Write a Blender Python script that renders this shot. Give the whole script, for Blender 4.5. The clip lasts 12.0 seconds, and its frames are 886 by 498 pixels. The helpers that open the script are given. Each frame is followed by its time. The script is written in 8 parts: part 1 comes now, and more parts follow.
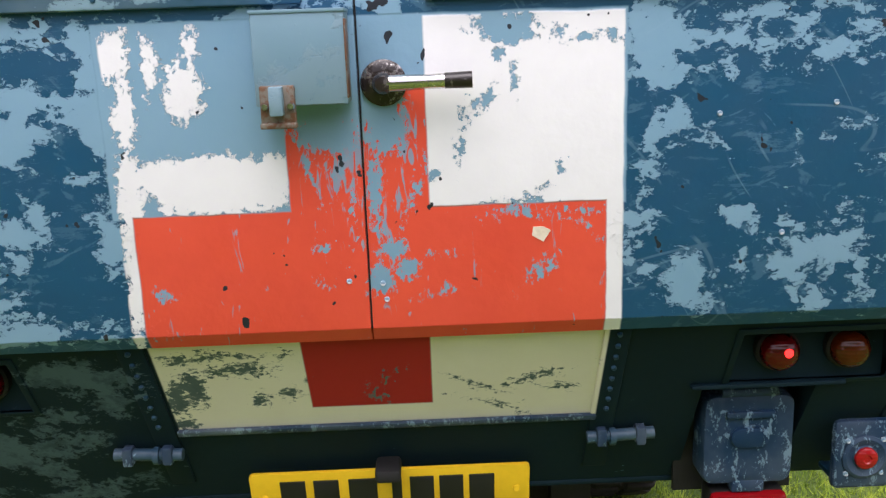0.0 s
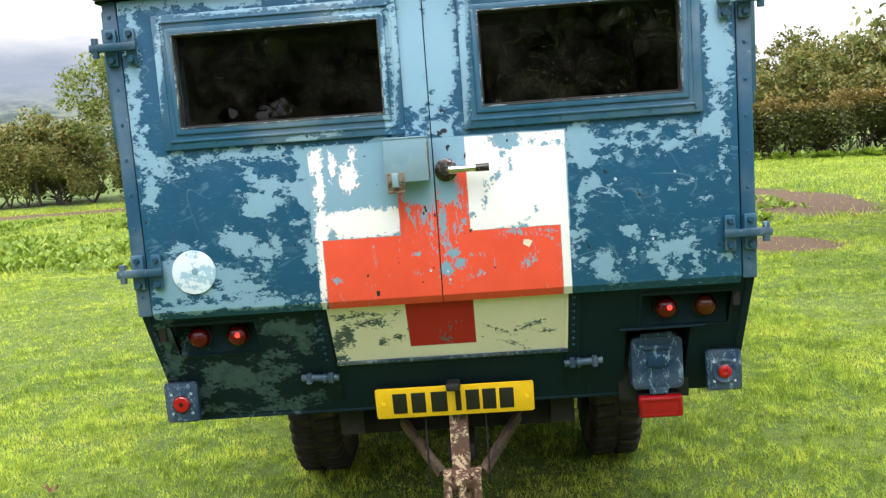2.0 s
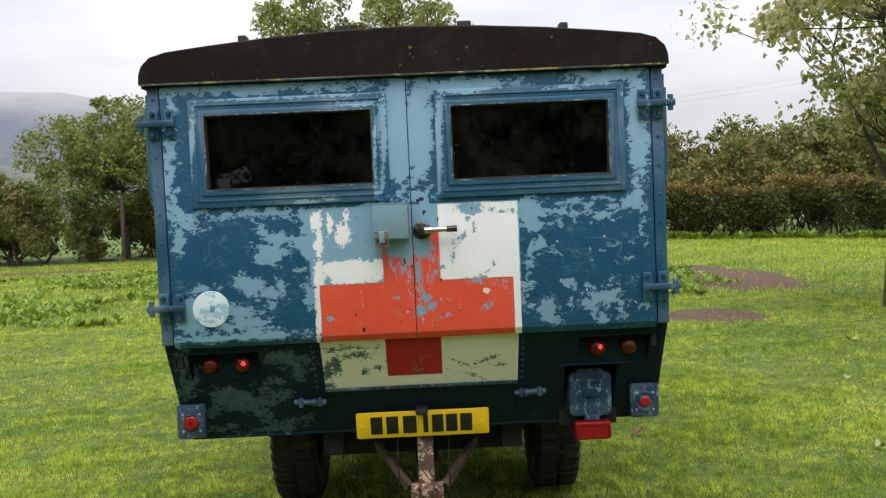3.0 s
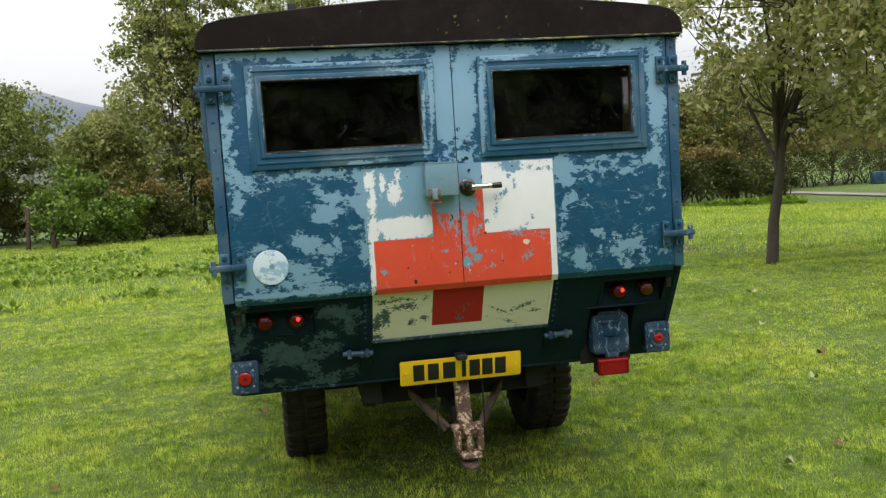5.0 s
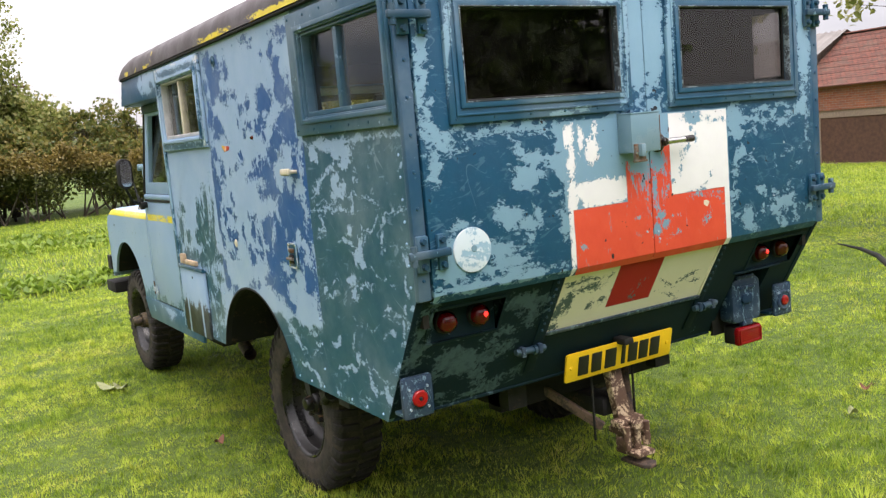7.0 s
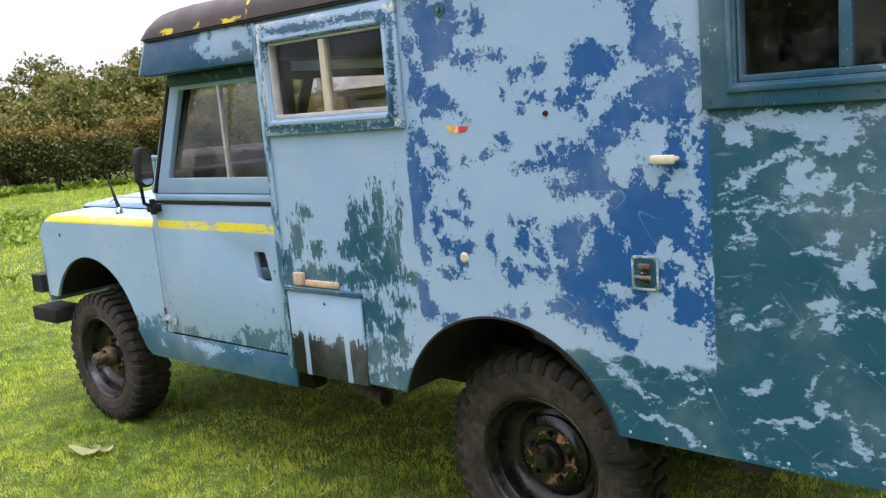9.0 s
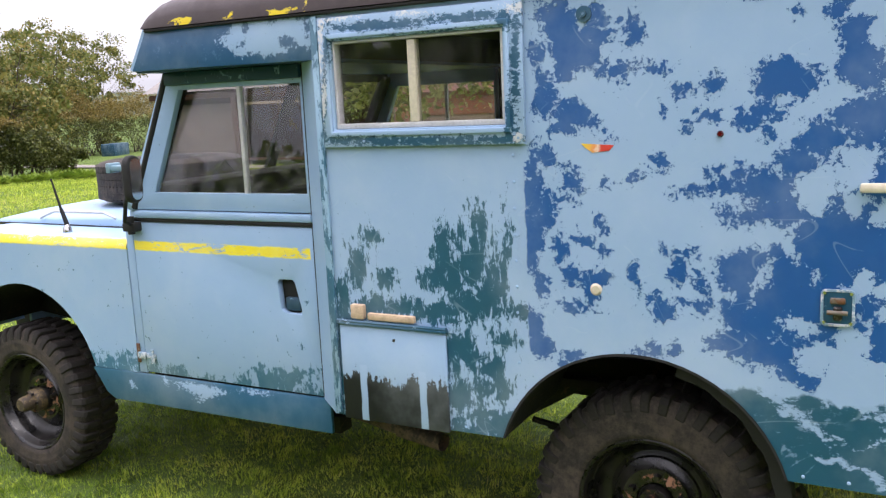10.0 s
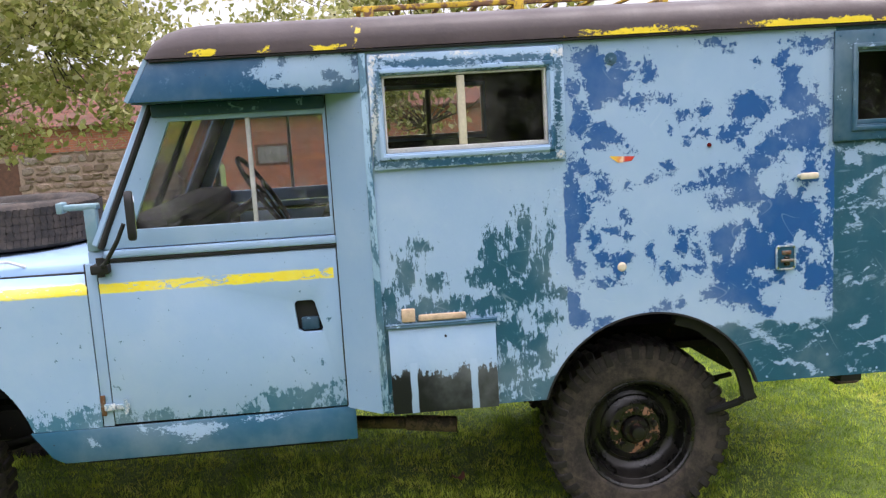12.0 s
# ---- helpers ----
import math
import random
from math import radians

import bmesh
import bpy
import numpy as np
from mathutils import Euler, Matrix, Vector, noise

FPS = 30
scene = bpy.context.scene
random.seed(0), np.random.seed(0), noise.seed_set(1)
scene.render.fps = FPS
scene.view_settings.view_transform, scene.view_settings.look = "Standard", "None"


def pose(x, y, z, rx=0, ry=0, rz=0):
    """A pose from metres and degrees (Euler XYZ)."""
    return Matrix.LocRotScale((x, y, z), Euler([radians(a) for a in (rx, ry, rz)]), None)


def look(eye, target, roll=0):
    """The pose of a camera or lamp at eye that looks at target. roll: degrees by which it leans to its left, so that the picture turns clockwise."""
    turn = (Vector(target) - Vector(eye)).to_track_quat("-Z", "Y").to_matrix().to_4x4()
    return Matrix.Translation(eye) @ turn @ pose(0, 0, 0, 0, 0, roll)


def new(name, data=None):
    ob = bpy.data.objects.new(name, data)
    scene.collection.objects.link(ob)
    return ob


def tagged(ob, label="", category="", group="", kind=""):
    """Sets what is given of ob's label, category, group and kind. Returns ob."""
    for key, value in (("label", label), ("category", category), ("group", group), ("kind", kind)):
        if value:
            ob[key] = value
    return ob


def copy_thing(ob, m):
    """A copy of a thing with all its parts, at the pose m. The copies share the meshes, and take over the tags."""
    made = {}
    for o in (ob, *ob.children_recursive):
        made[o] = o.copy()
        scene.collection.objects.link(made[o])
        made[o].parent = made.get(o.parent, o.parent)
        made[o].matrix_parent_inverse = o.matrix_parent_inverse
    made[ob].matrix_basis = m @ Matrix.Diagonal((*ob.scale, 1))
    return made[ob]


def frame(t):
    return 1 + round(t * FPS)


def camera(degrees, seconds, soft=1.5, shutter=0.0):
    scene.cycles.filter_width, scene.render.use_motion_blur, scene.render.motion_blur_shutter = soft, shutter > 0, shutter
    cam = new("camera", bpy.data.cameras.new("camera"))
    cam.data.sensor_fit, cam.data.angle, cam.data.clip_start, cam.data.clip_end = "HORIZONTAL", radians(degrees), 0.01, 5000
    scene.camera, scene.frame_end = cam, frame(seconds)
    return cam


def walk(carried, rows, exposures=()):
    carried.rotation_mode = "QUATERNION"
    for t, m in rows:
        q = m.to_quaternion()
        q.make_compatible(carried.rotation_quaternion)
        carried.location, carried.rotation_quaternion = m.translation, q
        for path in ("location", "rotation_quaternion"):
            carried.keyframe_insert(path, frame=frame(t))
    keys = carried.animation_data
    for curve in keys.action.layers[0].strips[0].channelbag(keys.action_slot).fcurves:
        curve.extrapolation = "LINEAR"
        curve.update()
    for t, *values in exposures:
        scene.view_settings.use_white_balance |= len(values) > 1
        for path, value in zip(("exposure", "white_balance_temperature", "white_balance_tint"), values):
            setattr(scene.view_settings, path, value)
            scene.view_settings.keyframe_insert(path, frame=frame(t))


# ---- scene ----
import itertools

cam = camera(53.5, 12.0, soft=1.3)
METRES, EYE, TILT, LEAN, TURN = 10.03, 1.45, 0.0, 0.0, -0.9
ROWS = [
    (0.0, 0.0, 0.0, 0.0, -0.47, -13.28, 2.0),
    (0.5, 0.0059, -0.0384, -0.0008, 1.34, -12.16, 3.21),
    (1.0, 0.011, -0.0773, 0.0, 0.07, -10.17, 4.2),
    (1.5, 0.0181, -0.1029, 0.0013, 2.71, -9.59, 5.38),
    (2.0, 0.0053, -0.1269, 0.0055, 2.92, -7.59, 4.2),
    (2.5, 0.0037, -0.1551, 0.0057, 1.92, -4.22, 2.69),
    (3.0, -0.0008, -0.1872, 0.0043, -0.2, -3.05, 2.54),
    (3.5, -0.0136, -0.215, 0.0001, -2.83, -3.82, 2.76),
    (5.5, -0.108, -0.1964, 0.0007, -14.24, -5.64, 3.93),
    (6.0, -0.1533, -0.1758, 0.0037, -21.3, -6.61, 4.19),
    (6.5, -0.1866, -0.1313, 0.0012, -26.83, -7.16, 4.76),
    (8.5, -0.3006, 0.0467, 0.0154, -43.97, -8.62, 4.84),
    (9.0, -0.3108, 0.0992, 0.0146, -48.56, -9.6, 4.79),
    (9.5, -0.3303, 0.1475, 0.0201, -54.07, -9.9, 4.16),
    (10.0, -0.3392, 0.1961, 0.0206, -61.33, -9.66, 2.59),
    (10.5, -0.3704, 0.2414, 0.0263, -75.04, -10.16, 1.89),
    (11.0, -0.3821, 0.2828, 0.0224, -83.06, -9.01, 3.0),
    (11.5, -0.4092, 0.3213, 0.0312, -88.19, -9.39, 2.92),
    (12.0, -0.4228, 0.3622, 0.0267, -93.84, -8.94, 3.31),
]
walk(cam, [(t, pose(0.092, -1.275, EYE, TILT, LEAN, TURN) @ pose(METRES * x, METRES * y, METRES * z, 90 + pitch, roll, yaw)) for t, x, y, z, yaw, pitch, roll in ROWS],
     [(0.0, 0.55, 6350, 24), (0.5, 0.70, 6330, 24), (1.0, 1.08, 6300, 16), (1.5, 1.2, 6350, 13), (2.0, 0.93, 6500, 12), (2.5, 0.58, 6500, 12), (3.0, 0.18, 6500, 12), (3.5, 0.08, 6500, 12), (5.5, 0.35, 6500, 10), (6.0, 0.85, 6450, 10), (6.5, 0.76, 6800, 18), (8.5, 0.5, 6350, 18), (9.0, 0.65, 6350, 20), (9.5, 0.95, 6350, 22), (10.0, 0.75, 6350, 22), (10.5, 0.75, 6350, 22), (11.0, 0.9, 6350, 22), (12.0, 0.78, 6350, 22)])

# ---- world and light: a bright overcast sky ----
SUN_UP, SUN_ROUND = 64.0, 185.0          # degrees: height, and compass turn from +y towards +x
world = bpy.data.worlds.new("overcast_sky")
scene.world = world
world.use_nodes = True
wt = world.node_tree
wt.nodes.clear()
w_out, w_bg = wt.nodes.new("ShaderNodeOutputWorld"), wt.nodes.new("ShaderNodeBackground")
w_sky, w_mix = wt.nodes.new("ShaderNodeTexSky"), wt.nodes.new("ShaderNodeMix")
w_tc, w_map, w_noise, w_ramp = (wt.nodes.new("ShaderNodeTexCoord"), wt.nodes.new("ShaderNodeMapping"),
                                wt.nodes.new("ShaderNodeTexNoise"), wt.nodes.new("ShaderNodeValToRGB"))
w_sky.sky_type, w_sky.sun_disc = "NISHITA", False
w_sky.sun_elevation, w_sky.sun_rotation = radians(SUN_UP), radians(SUN_ROUND)
w_sky.air_density, w_sky.dust_density = 1.0, 3.0
w_mix.data_type = "RGBA"
w_mix.inputs["Factor"].default_value = 0.86
w_map.inputs["Scale"].default_value = (1.0, 1.0, 4.0)
w_noise.inputs["Scale"].default_value, w_noise.inputs["Detail"].default_value = 1.6, 6.0
w_ramp.color_ramp.elements[0].position, w_ramp.color_ramp.elements[1].position = 0.36, 0.66
w_ramp.color_ramp.elements[0].color = (15.5, 16.1, 17.8, 1)
w_ramp.color_ramp.elements[1].color = (26.5, 26.6, 27.0, 1)
w_bg.inputs["Strength"].default_value = 0.1
wt.links.new(w_tc.outputs["Generated"], w_map.inputs["Vector"])
wt.links.new(w_map.outputs["Vector"], w_noise.inputs["Vector"])
wt.links.new(w_noise.outputs["Fac"], w_ramp.inputs["Fac"])
wt.links.new(w_sky.outputs["Color"], w_mix.inputs["A"])
# a thick overcast sky is far brighter overhead than at the horizon
w_xyz, w_up, w_fac, w_scale = wt.nodes.new("ShaderNodeSeparateXYZ"), wt.nodes.new("ShaderNodeMath"), wt.nodes.new("ShaderNodeMath"), wt.nodes.new("ShaderNodeVectorMath")
w_up.operation, w_fac.operation, w_scale.operation = "MAXIMUM", "MULTIPLY_ADD", "SCALE"
w_up.inputs[1].default_value, w_fac.inputs[1].default_value, w_fac.inputs[2].default_value = 0.0, 0.75, 0.25
wt.links.new(w_tc.outputs["Generated"], w_xyz.inputs[0])
wt.links.new(w_xyz.outputs["Z"], w_up.inputs[0])
wt.links.new(w_up.outputs[0], w_fac.inputs[0])
wt.links.new(w_ramp.outputs["Color"], w_scale.inputs[0])
wt.links.new(w_fac.outputs[0], w_scale.inputs["Scale"])
wt.links.new(w_scale.outputs[0], w_mix.inputs["B"])
wt.links.new(w_mix.outputs["Result"], w_bg.inputs["Color"])
wt.links.new(w_bg.outputs["Background"], w_out.inputs["Surface"])
sun = new("sun", bpy.data.lights.new("sun", "SUN"))
sun.data.energy, sun.data.angle, sun.data.color = 1.7, radians(40), (1.0, 0.97, 0.90)
_a, _e = radians(SUN_ROUND), radians(SUN_UP)
sun.matrix_world = look((math.sin(_a) * math.cos(_e) * 30, math.cos(_a) * math.cos(_e) * 30, math.sin(_e) * 30), (0, 0, 0))


# ---- materials ----
class Nodes:
    """A small writer for one node material."""

    def __init__(self, name):
        self.mat = bpy.data.materials.new(name)
        self.mat.use_nodes = True
        self.tree = self.mat.node_tree
        self.tree.nodes.clear()
        self.tc = self.tree.nodes.new("ShaderNodeTexCoord")
        self.p = self.tc.outputs["Object"]

    def put(self, sock, v):
        if isinstance(v, bpy.types.NodeSocket):
            self.tree.links.new(v, sock)
        elif v is not None:
            if sock.type == "RGBA" and len(v) == 3:
                v = (*v, 1)
            sock.default_value = v

    def math(self, op, a, b=None, c=None, clamp=False):
        nd = self.tree.nodes.new("ShaderNodeMath")
        nd.operation, nd.use_clamp = op, clamp
        for i, v in enumerate((a, b, c)):
            self.put(nd.inputs[i], v)
        return nd.outputs[0]

    def vec(self, op, a, b=None, c=None):
        nd = self.tree.nodes.new("ShaderNodeVectorMath")
        nd.operation = op
        for i, v in enumerate((a, b, c)):
            self.put(nd.inputs[i], v)
        return nd.outputs["Value" if op in ("LENGTH", "DOT_PRODUCT", "DISTANCE") else "Vector"]

    def axes(self):
        nd = self.tree.nodes.new("ShaderNodeSeparateXYZ")
        self.put(nd.inputs[0], self.p)
        return nd.outputs

    def noise(self, scale, detail=4.0, rough=0.55, dist=0.0, stretch=None, shift=0.0):
        nd = self.tree.nodes.new("ShaderNodeTexNoise")
        v = self.p
        if stretch or shift:
            v = self.vec("MULTIPLY_ADD", v, stretch or (1, 1, 1), (shift, shift * 1.7, shift * 0.6))
        self.put(nd.inputs["Vector"], v)
        for key, val in (("Scale", scale), ("Detail", detail), ("Roughness", rough), ("Distortion", dist)):
            nd.inputs[key].default_value = val
        return nd.outputs["Fac"]

    def turned(self, degrees, about="x"):
        """The place turned about an axis, for slanting marks."""
        nd = self.tree.nodes.new("ShaderNodeMapping")
        self.put(nd.inputs["Vector"], self.tc.outputs["Object"])
        nd.inputs["Rotation"].default_value = (radians(degrees) * (about == "x"), radians(degrees) * (about == "y"), 0)
        return nd.outputs["Vector"]

    def strokes(self, degrees, scale, thick, shift, stretch=(1, 0.45, 1.5), dist=0.9, about="x"):
        """Short slanting brush-like rubs, broken up along their length."""
        keep, self.p = self.p, self.turned(degrees, about)
        ridge = self.math("ABSOLUTE", self.math("SUBTRACT", self.noise(scale, 2, 0.5, dist, stretch, shift), 0.5))
        fat = self.math("MULTIPLY", self.math("SUBTRACT", self.noise(scale * 2.2, 4, 0.65, 0.3, None, shift + 4), 0.52), 0.30)
        fine = self.math("MULTIPLY", self.math("SUBTRACT", self.noise(scale * 11, 4, 0.7, 0, (1, 0.35, 1.6) if about == "x" else (0.35, 1, 1.6), shift + 8), 0.5), 0.10)
        m = self.step(self.math("ADD", self.math("SUBTRACT", ridge, fat), fine), thick - 0.012, thick + 0.012, 1, 0)
        self.p = keep
        return m

    def hairs(self, degrees, scale, shift, about="x"):
        """Hairline scratches."""
        keep, self.p = self.p, self.turned(degrees, about)
        ridge = self.math("ABSOLUTE", self.math("SUBTRACT", self.noise(scale, 1, 0.4, 0.5, (1, 0.3, 1.4) if about == "x" else (0.3, 1, 1.4), shift), 0.5))
        m = self.math("MULTIPLY", self.step(ridge, 0.002, 0.006, 1, 0), self.step(self.noise(scale * 1.3, 3, 0.6, 0, None, shift + 6), 0.52, 0.60))
        self.p = keep
        return m

    def step(self, x, lo, hi, a=0.0, b=1.0):
        nd = self.tree.nodes.new("ShaderNodeMapRange")
        nd.interpolation_type = "SMOOTHSTEP"
        for key, val in (("Value", x), ("From Min", lo), ("From Max", hi), ("To Min", a), ("To Max", b)):
            self.put(nd.inputs[key], val)
        return nd.outputs["Result"]

    def mix(self, f, a, b):
        nd = self.tree.nodes.new("ShaderNodeMix")
        nd.data_type = "RGBA"
        self.put(nd.inputs["Factor"], f)
        self.put(nd.inputs["A"], a)
        self.put(nd.inputs["B"], b)
        return nd.outputs["Result"]

    def rect(self, u, v, u0, u1, v0, v1, soft=0.002):
        m = self.math("MINIMUM", self.math("SUBTRACT", u, u0), self.math("SUBTRACT", u1, u))
        k = self.math("MINIMUM", self.math("SUBTRACT", v, v0), self.math("SUBTRACT", v1, v))
        return self.step(self.math("MINIMUM", m, k), -soft, soft)

    def blobs(self, plane, spots):
        """A field of soft ellipses (u, v, half width, half height, weight) on the plane xz or yz."""
        total = None
        wob = self.tree.nodes.new("ShaderNodeTexNoise")
        self.put(wob.inputs["Vector"], self.p)
        wob.inputs["Scale"].default_value, wob.inputs["Detail"].default_value = 11.0, 4.0
        bent = self.vec("ADD", self.p, self.vec("MULTIPLY", self.vec("SUBTRACT", wob.outputs["Color"], (0.5, 0.5, 0.5)), (0.16, 0.16, 0.16)))
        for u, v, ru, rv, w in spots:
            s = (1 / ru, 0, 1 / rv) if plane == "xz" else (0, 1 / ru, 1 / rv)
            o = (-u / ru, 0, -v / rv) if plane == "xz" else (0, -u / ru, -v / rv)
            d = self.vec("LENGTH", self.vec("MULTIPLY_ADD", bent, s, o))
            d = self.math("MULTIPLY", self.math("SUBTRACT", 1.0, d, clamp=True), w)
            total = d if total is None else self.math("ADD", total, d)
        return total

    def spots(self, plane, *lists, bend=0.09, scale=16.0):
        """How deep a place lies inside the nearest of some tilted ellipses (u, v, long and short half axis, degrees), in metres."""
        wob = self.tree.nodes.new("ShaderNodeTexNoise")
        self.put(wob.inputs["Vector"], self.p)
        wob.inputs["Scale"].default_value, wob.inputs["Detail"].default_value, wob.inputs["Roughness"].default_value = scale, 5.0, 0.6
        bent = self.vec("ADD", self.p, self.vec("MULTIPLY", self.vec("SUBTRACT", wob.outputs["Color"], (0.5, 0.5, 0.5)), (bend, bend, bend)))
        total = None
        for u, v, ru, rv, turn in itertools.chain(*lists):
            mp = self.tree.nodes.new("ShaderNodeMapping")
            mp.vector_type = "TEXTURE"
            # each ellipse waits for the one before, which keeps few values alive at once
            self.put(mp.inputs["Vector"], bent if total is None else self.vec("MULTIPLY_ADD", total, (1e-9, 1e-9, 1e-9), bent))
            if plane == "xz":
                mp.inputs["Location"].default_value, mp.inputs["Rotation"].default_value, mp.inputs["Scale"].default_value = (u, 0, v), (0, -radians(turn), 0), (ru, 1000, rv)
            else:
                mp.inputs["Location"].default_value, mp.inputs["Rotation"].default_value, mp.inputs["Scale"].default_value = (0, u, v), (radians(turn), 0, 0), (1000, ru, rv)
            k = min(ru, rv)
            d = self.math("MULTIPLY_ADD", self.vec("LENGTH", mp.outputs["Vector"]), -k, k)
            total = d if total is None else self.math("MAXIMUM", total, d)
        return total

    def torn(self, field, grow=0.0, coarse=0.12, fine=0.12, scale=20.0, stretch=None, shift=0.0, soft=0.0015):
        """A ragged edge along the rim of a field in metres, with chips and islands near it."""
        a = self.math("MULTIPLY", self.math("SUBTRACT", self.noise(scale, 5, 0.62, 0.5, stretch, shift), 0.5), coarse)
        b = self.math("MULTIPLY", self.math("SUBTRACT", self.noise(scale * 3.6, 7, 0.74, 0.3, stretch, shift + 3), 0.5), fine)
        return self.step(self.math("ADD", field, self.math("ADD", a, b)), -grow - soft, -grow + soft)

    def worn(self, base, field=None, coarse=0.9, fine=0.5, scale=7.0, stretch=None, shift=0.0, edge=0.02, dist=0.6):
        a = self.math("MULTIPLY", self.math("SUBTRACT", self.noise(scale, 9, 0.66, dist, stretch, shift), 0.5), coarse * 3)
        b = self.math("MULTIPLY", self.math("SUBTRACT", self.noise(scale * 4.6, 8, 0.74, 0.2, stretch, shift + 3), 0.5), fine * 3.0)
        f = self.math("ADD", self.math("ADD", a, b), base)
        if field is not None:
            f = self.math("ADD", f, field)
        return self.step(f, -edge, edge)

    def random(self, island=True):
        if island:
            return self.tree.nodes.new("ShaderNodeNewGeometry").outputs["Random Per Island"]
        return self.tree.nodes.new("ShaderNodeObjectInfo").outputs["Random"]

    def ramp(self, f, stops):
        nd = self.tree.nodes.new("ShaderNodeValToRGB")
        while len(nd.color_ramp.elements) < len(stops):
            nd.color_ramp.elements.new(0.5)
        for el, (pos, col) in zip(nd.color_ramp.elements, stops):
            el.position, el.color = pos, (*col, 1)
        self.put(nd.inputs["Fac"], f)
        return nd.outputs["Color"]

    def out(self, color, rough=0.5, metal=0.0, bump=None, depth=0.002, glow=0.0, coat=0.0, leafy=0.0, spec=None):
        b = self.tree.nodes.new("ShaderNodeBsdfPrincipled")
        o = self.tree.nodes.new("ShaderNodeOutputMaterial")
        self.put(b.inputs["Base Color"], color)
        self.put(b.inputs["Roughness"], rough)
        self.put(b.inputs["Metallic"], metal)
        if spec is not None:
            self.put(b.inputs["Specular IOR Level"], spec)
        b.inputs["Coat Weight"].default_value = coat
        if glow:
            self.put(b.inputs["Emission Color"], color)
            b.inputs["Emission Strength"].default_value = glow
        if bump is not None:
            nd = self.tree.nodes.new("ShaderNodeBump")
            nd.inputs["Distance"].default_value, nd.inputs["Strength"].default_value = depth, 0.8
            self.put(nd.inputs["Height"], bump)
            self.put(b.inputs["Normal"], nd.outputs["Normal"])
        shader = b.outputs[0]
        if leafy:
            tr, mx = self.tree.nodes.new("ShaderNodeBsdfTranslucent"), self.tree.nodes.new("ShaderNodeMixShader")
            self.put(tr.inputs["Color"], color)
            mx.inputs[0].default_value = leafy
            self.put(mx.inputs[1], shader)
            self.put(mx.inputs[2], tr.outputs[0])
            shader = mx.outputs[0]
        self.put(o.inputs["Surface"], shader)
        return self.mat


LIGHT, LIGHT2 = (0.260, 0.403, 0.585), (0.322, 0.462, 0.648)
REAR_L, REAR_L2 = (0.165, 0.33, 0.46), (0.225, 0.38, 0.505)
DARK, DARK2 = (0.004, 0.058, 0.125), (0.008, 0.086, 0.17)
TEAL, TEAL2 = (0.006, 0.070, 0.115), (0.012, 0.093, 0.145)
ROYAL = (0.005, 0.074, 0.255)


# where the coats of paint are worn through: y, z on the side and x, z at the rear, half axes, tilt
ROYAL_TOP = [(1.633, 1.881, 0.063, 0.032, 17), (1.585, 1.835, 0.075, 0.047, 3), (1.574, 1.762, 0.071, 0.052, 6), (1.618, 1.712, 0.046, 0.024, -6), (1.513, 1.863, 0.033, 0.03, 11), (1.498, 1.798, 0.032, 0.024, -18), (1.656, 1.681, 0.041, 0.029, -89), (1.691, 1.764, 0.04, 0.019, 83), (1.666, 1.637, 0.049, 0.025, -73), (1.579, 1.603, 0.08, 0.035, 24), (1.608, 1.564, 0.046, 0.025, -6), (1.414, 1.809, 0.047, 0.027, -89), (1.462, 1.719, 0.05, 0.018, 4), (1.425, 1.693, 0.027, 0.017, -57), (1.345, 1.716, 0.03, 0.015, 1), (1.203, 1.668, 0.031, 0.024, -5), (1.274, 1.649, 0.021, 0.012, 4), (1.158, 1.902, 0.038, 0.012, 3), (1.116, 1.874, 0.012, 0.008, 8)]
ROYAL_UPPER = [(1.022, 1.665, 0.08, 0.056, 5), (1.061, 1.589, 0.035, 0.029, 10), (1.117, 1.568, 0.03, 0.022, 8), (1.061, 1.537, 0.019, 0.017, 14), (1.219, 1.586, 0.025, 0.017, 4), (1.267, 1.556, 0.013, 0.008, 7), (1.336, 1.605, 0.019, 0.013, 90), (0.906, 1.831, 0.027, 0.025, 49), (0.991, 1.831, 0.017, 0.011, -14), (0.876, 1.768, 0.049, 0.039, 85), (0.845, 1.692, 0.059, 0.055, 63), (0.784, 1.697, 0.038, 0.019, 76), (0.816, 1.575, 0.064, 0.055, 0), (0.875, 1.57, 0.044, 0.029, 7), (0.751, 1.619, 0.054, 0.026, 87), (0.931, 1.511, 0.078, 0.045, 5), (0.996, 1.464, 0.047, 0.034, 8), (0.805, 1.511, 0.066, 0.025, 4), (0.795, 1.886, 0.082, 0.022, 0), (0.698, 1.374, 0.127, 0.04, 89)]
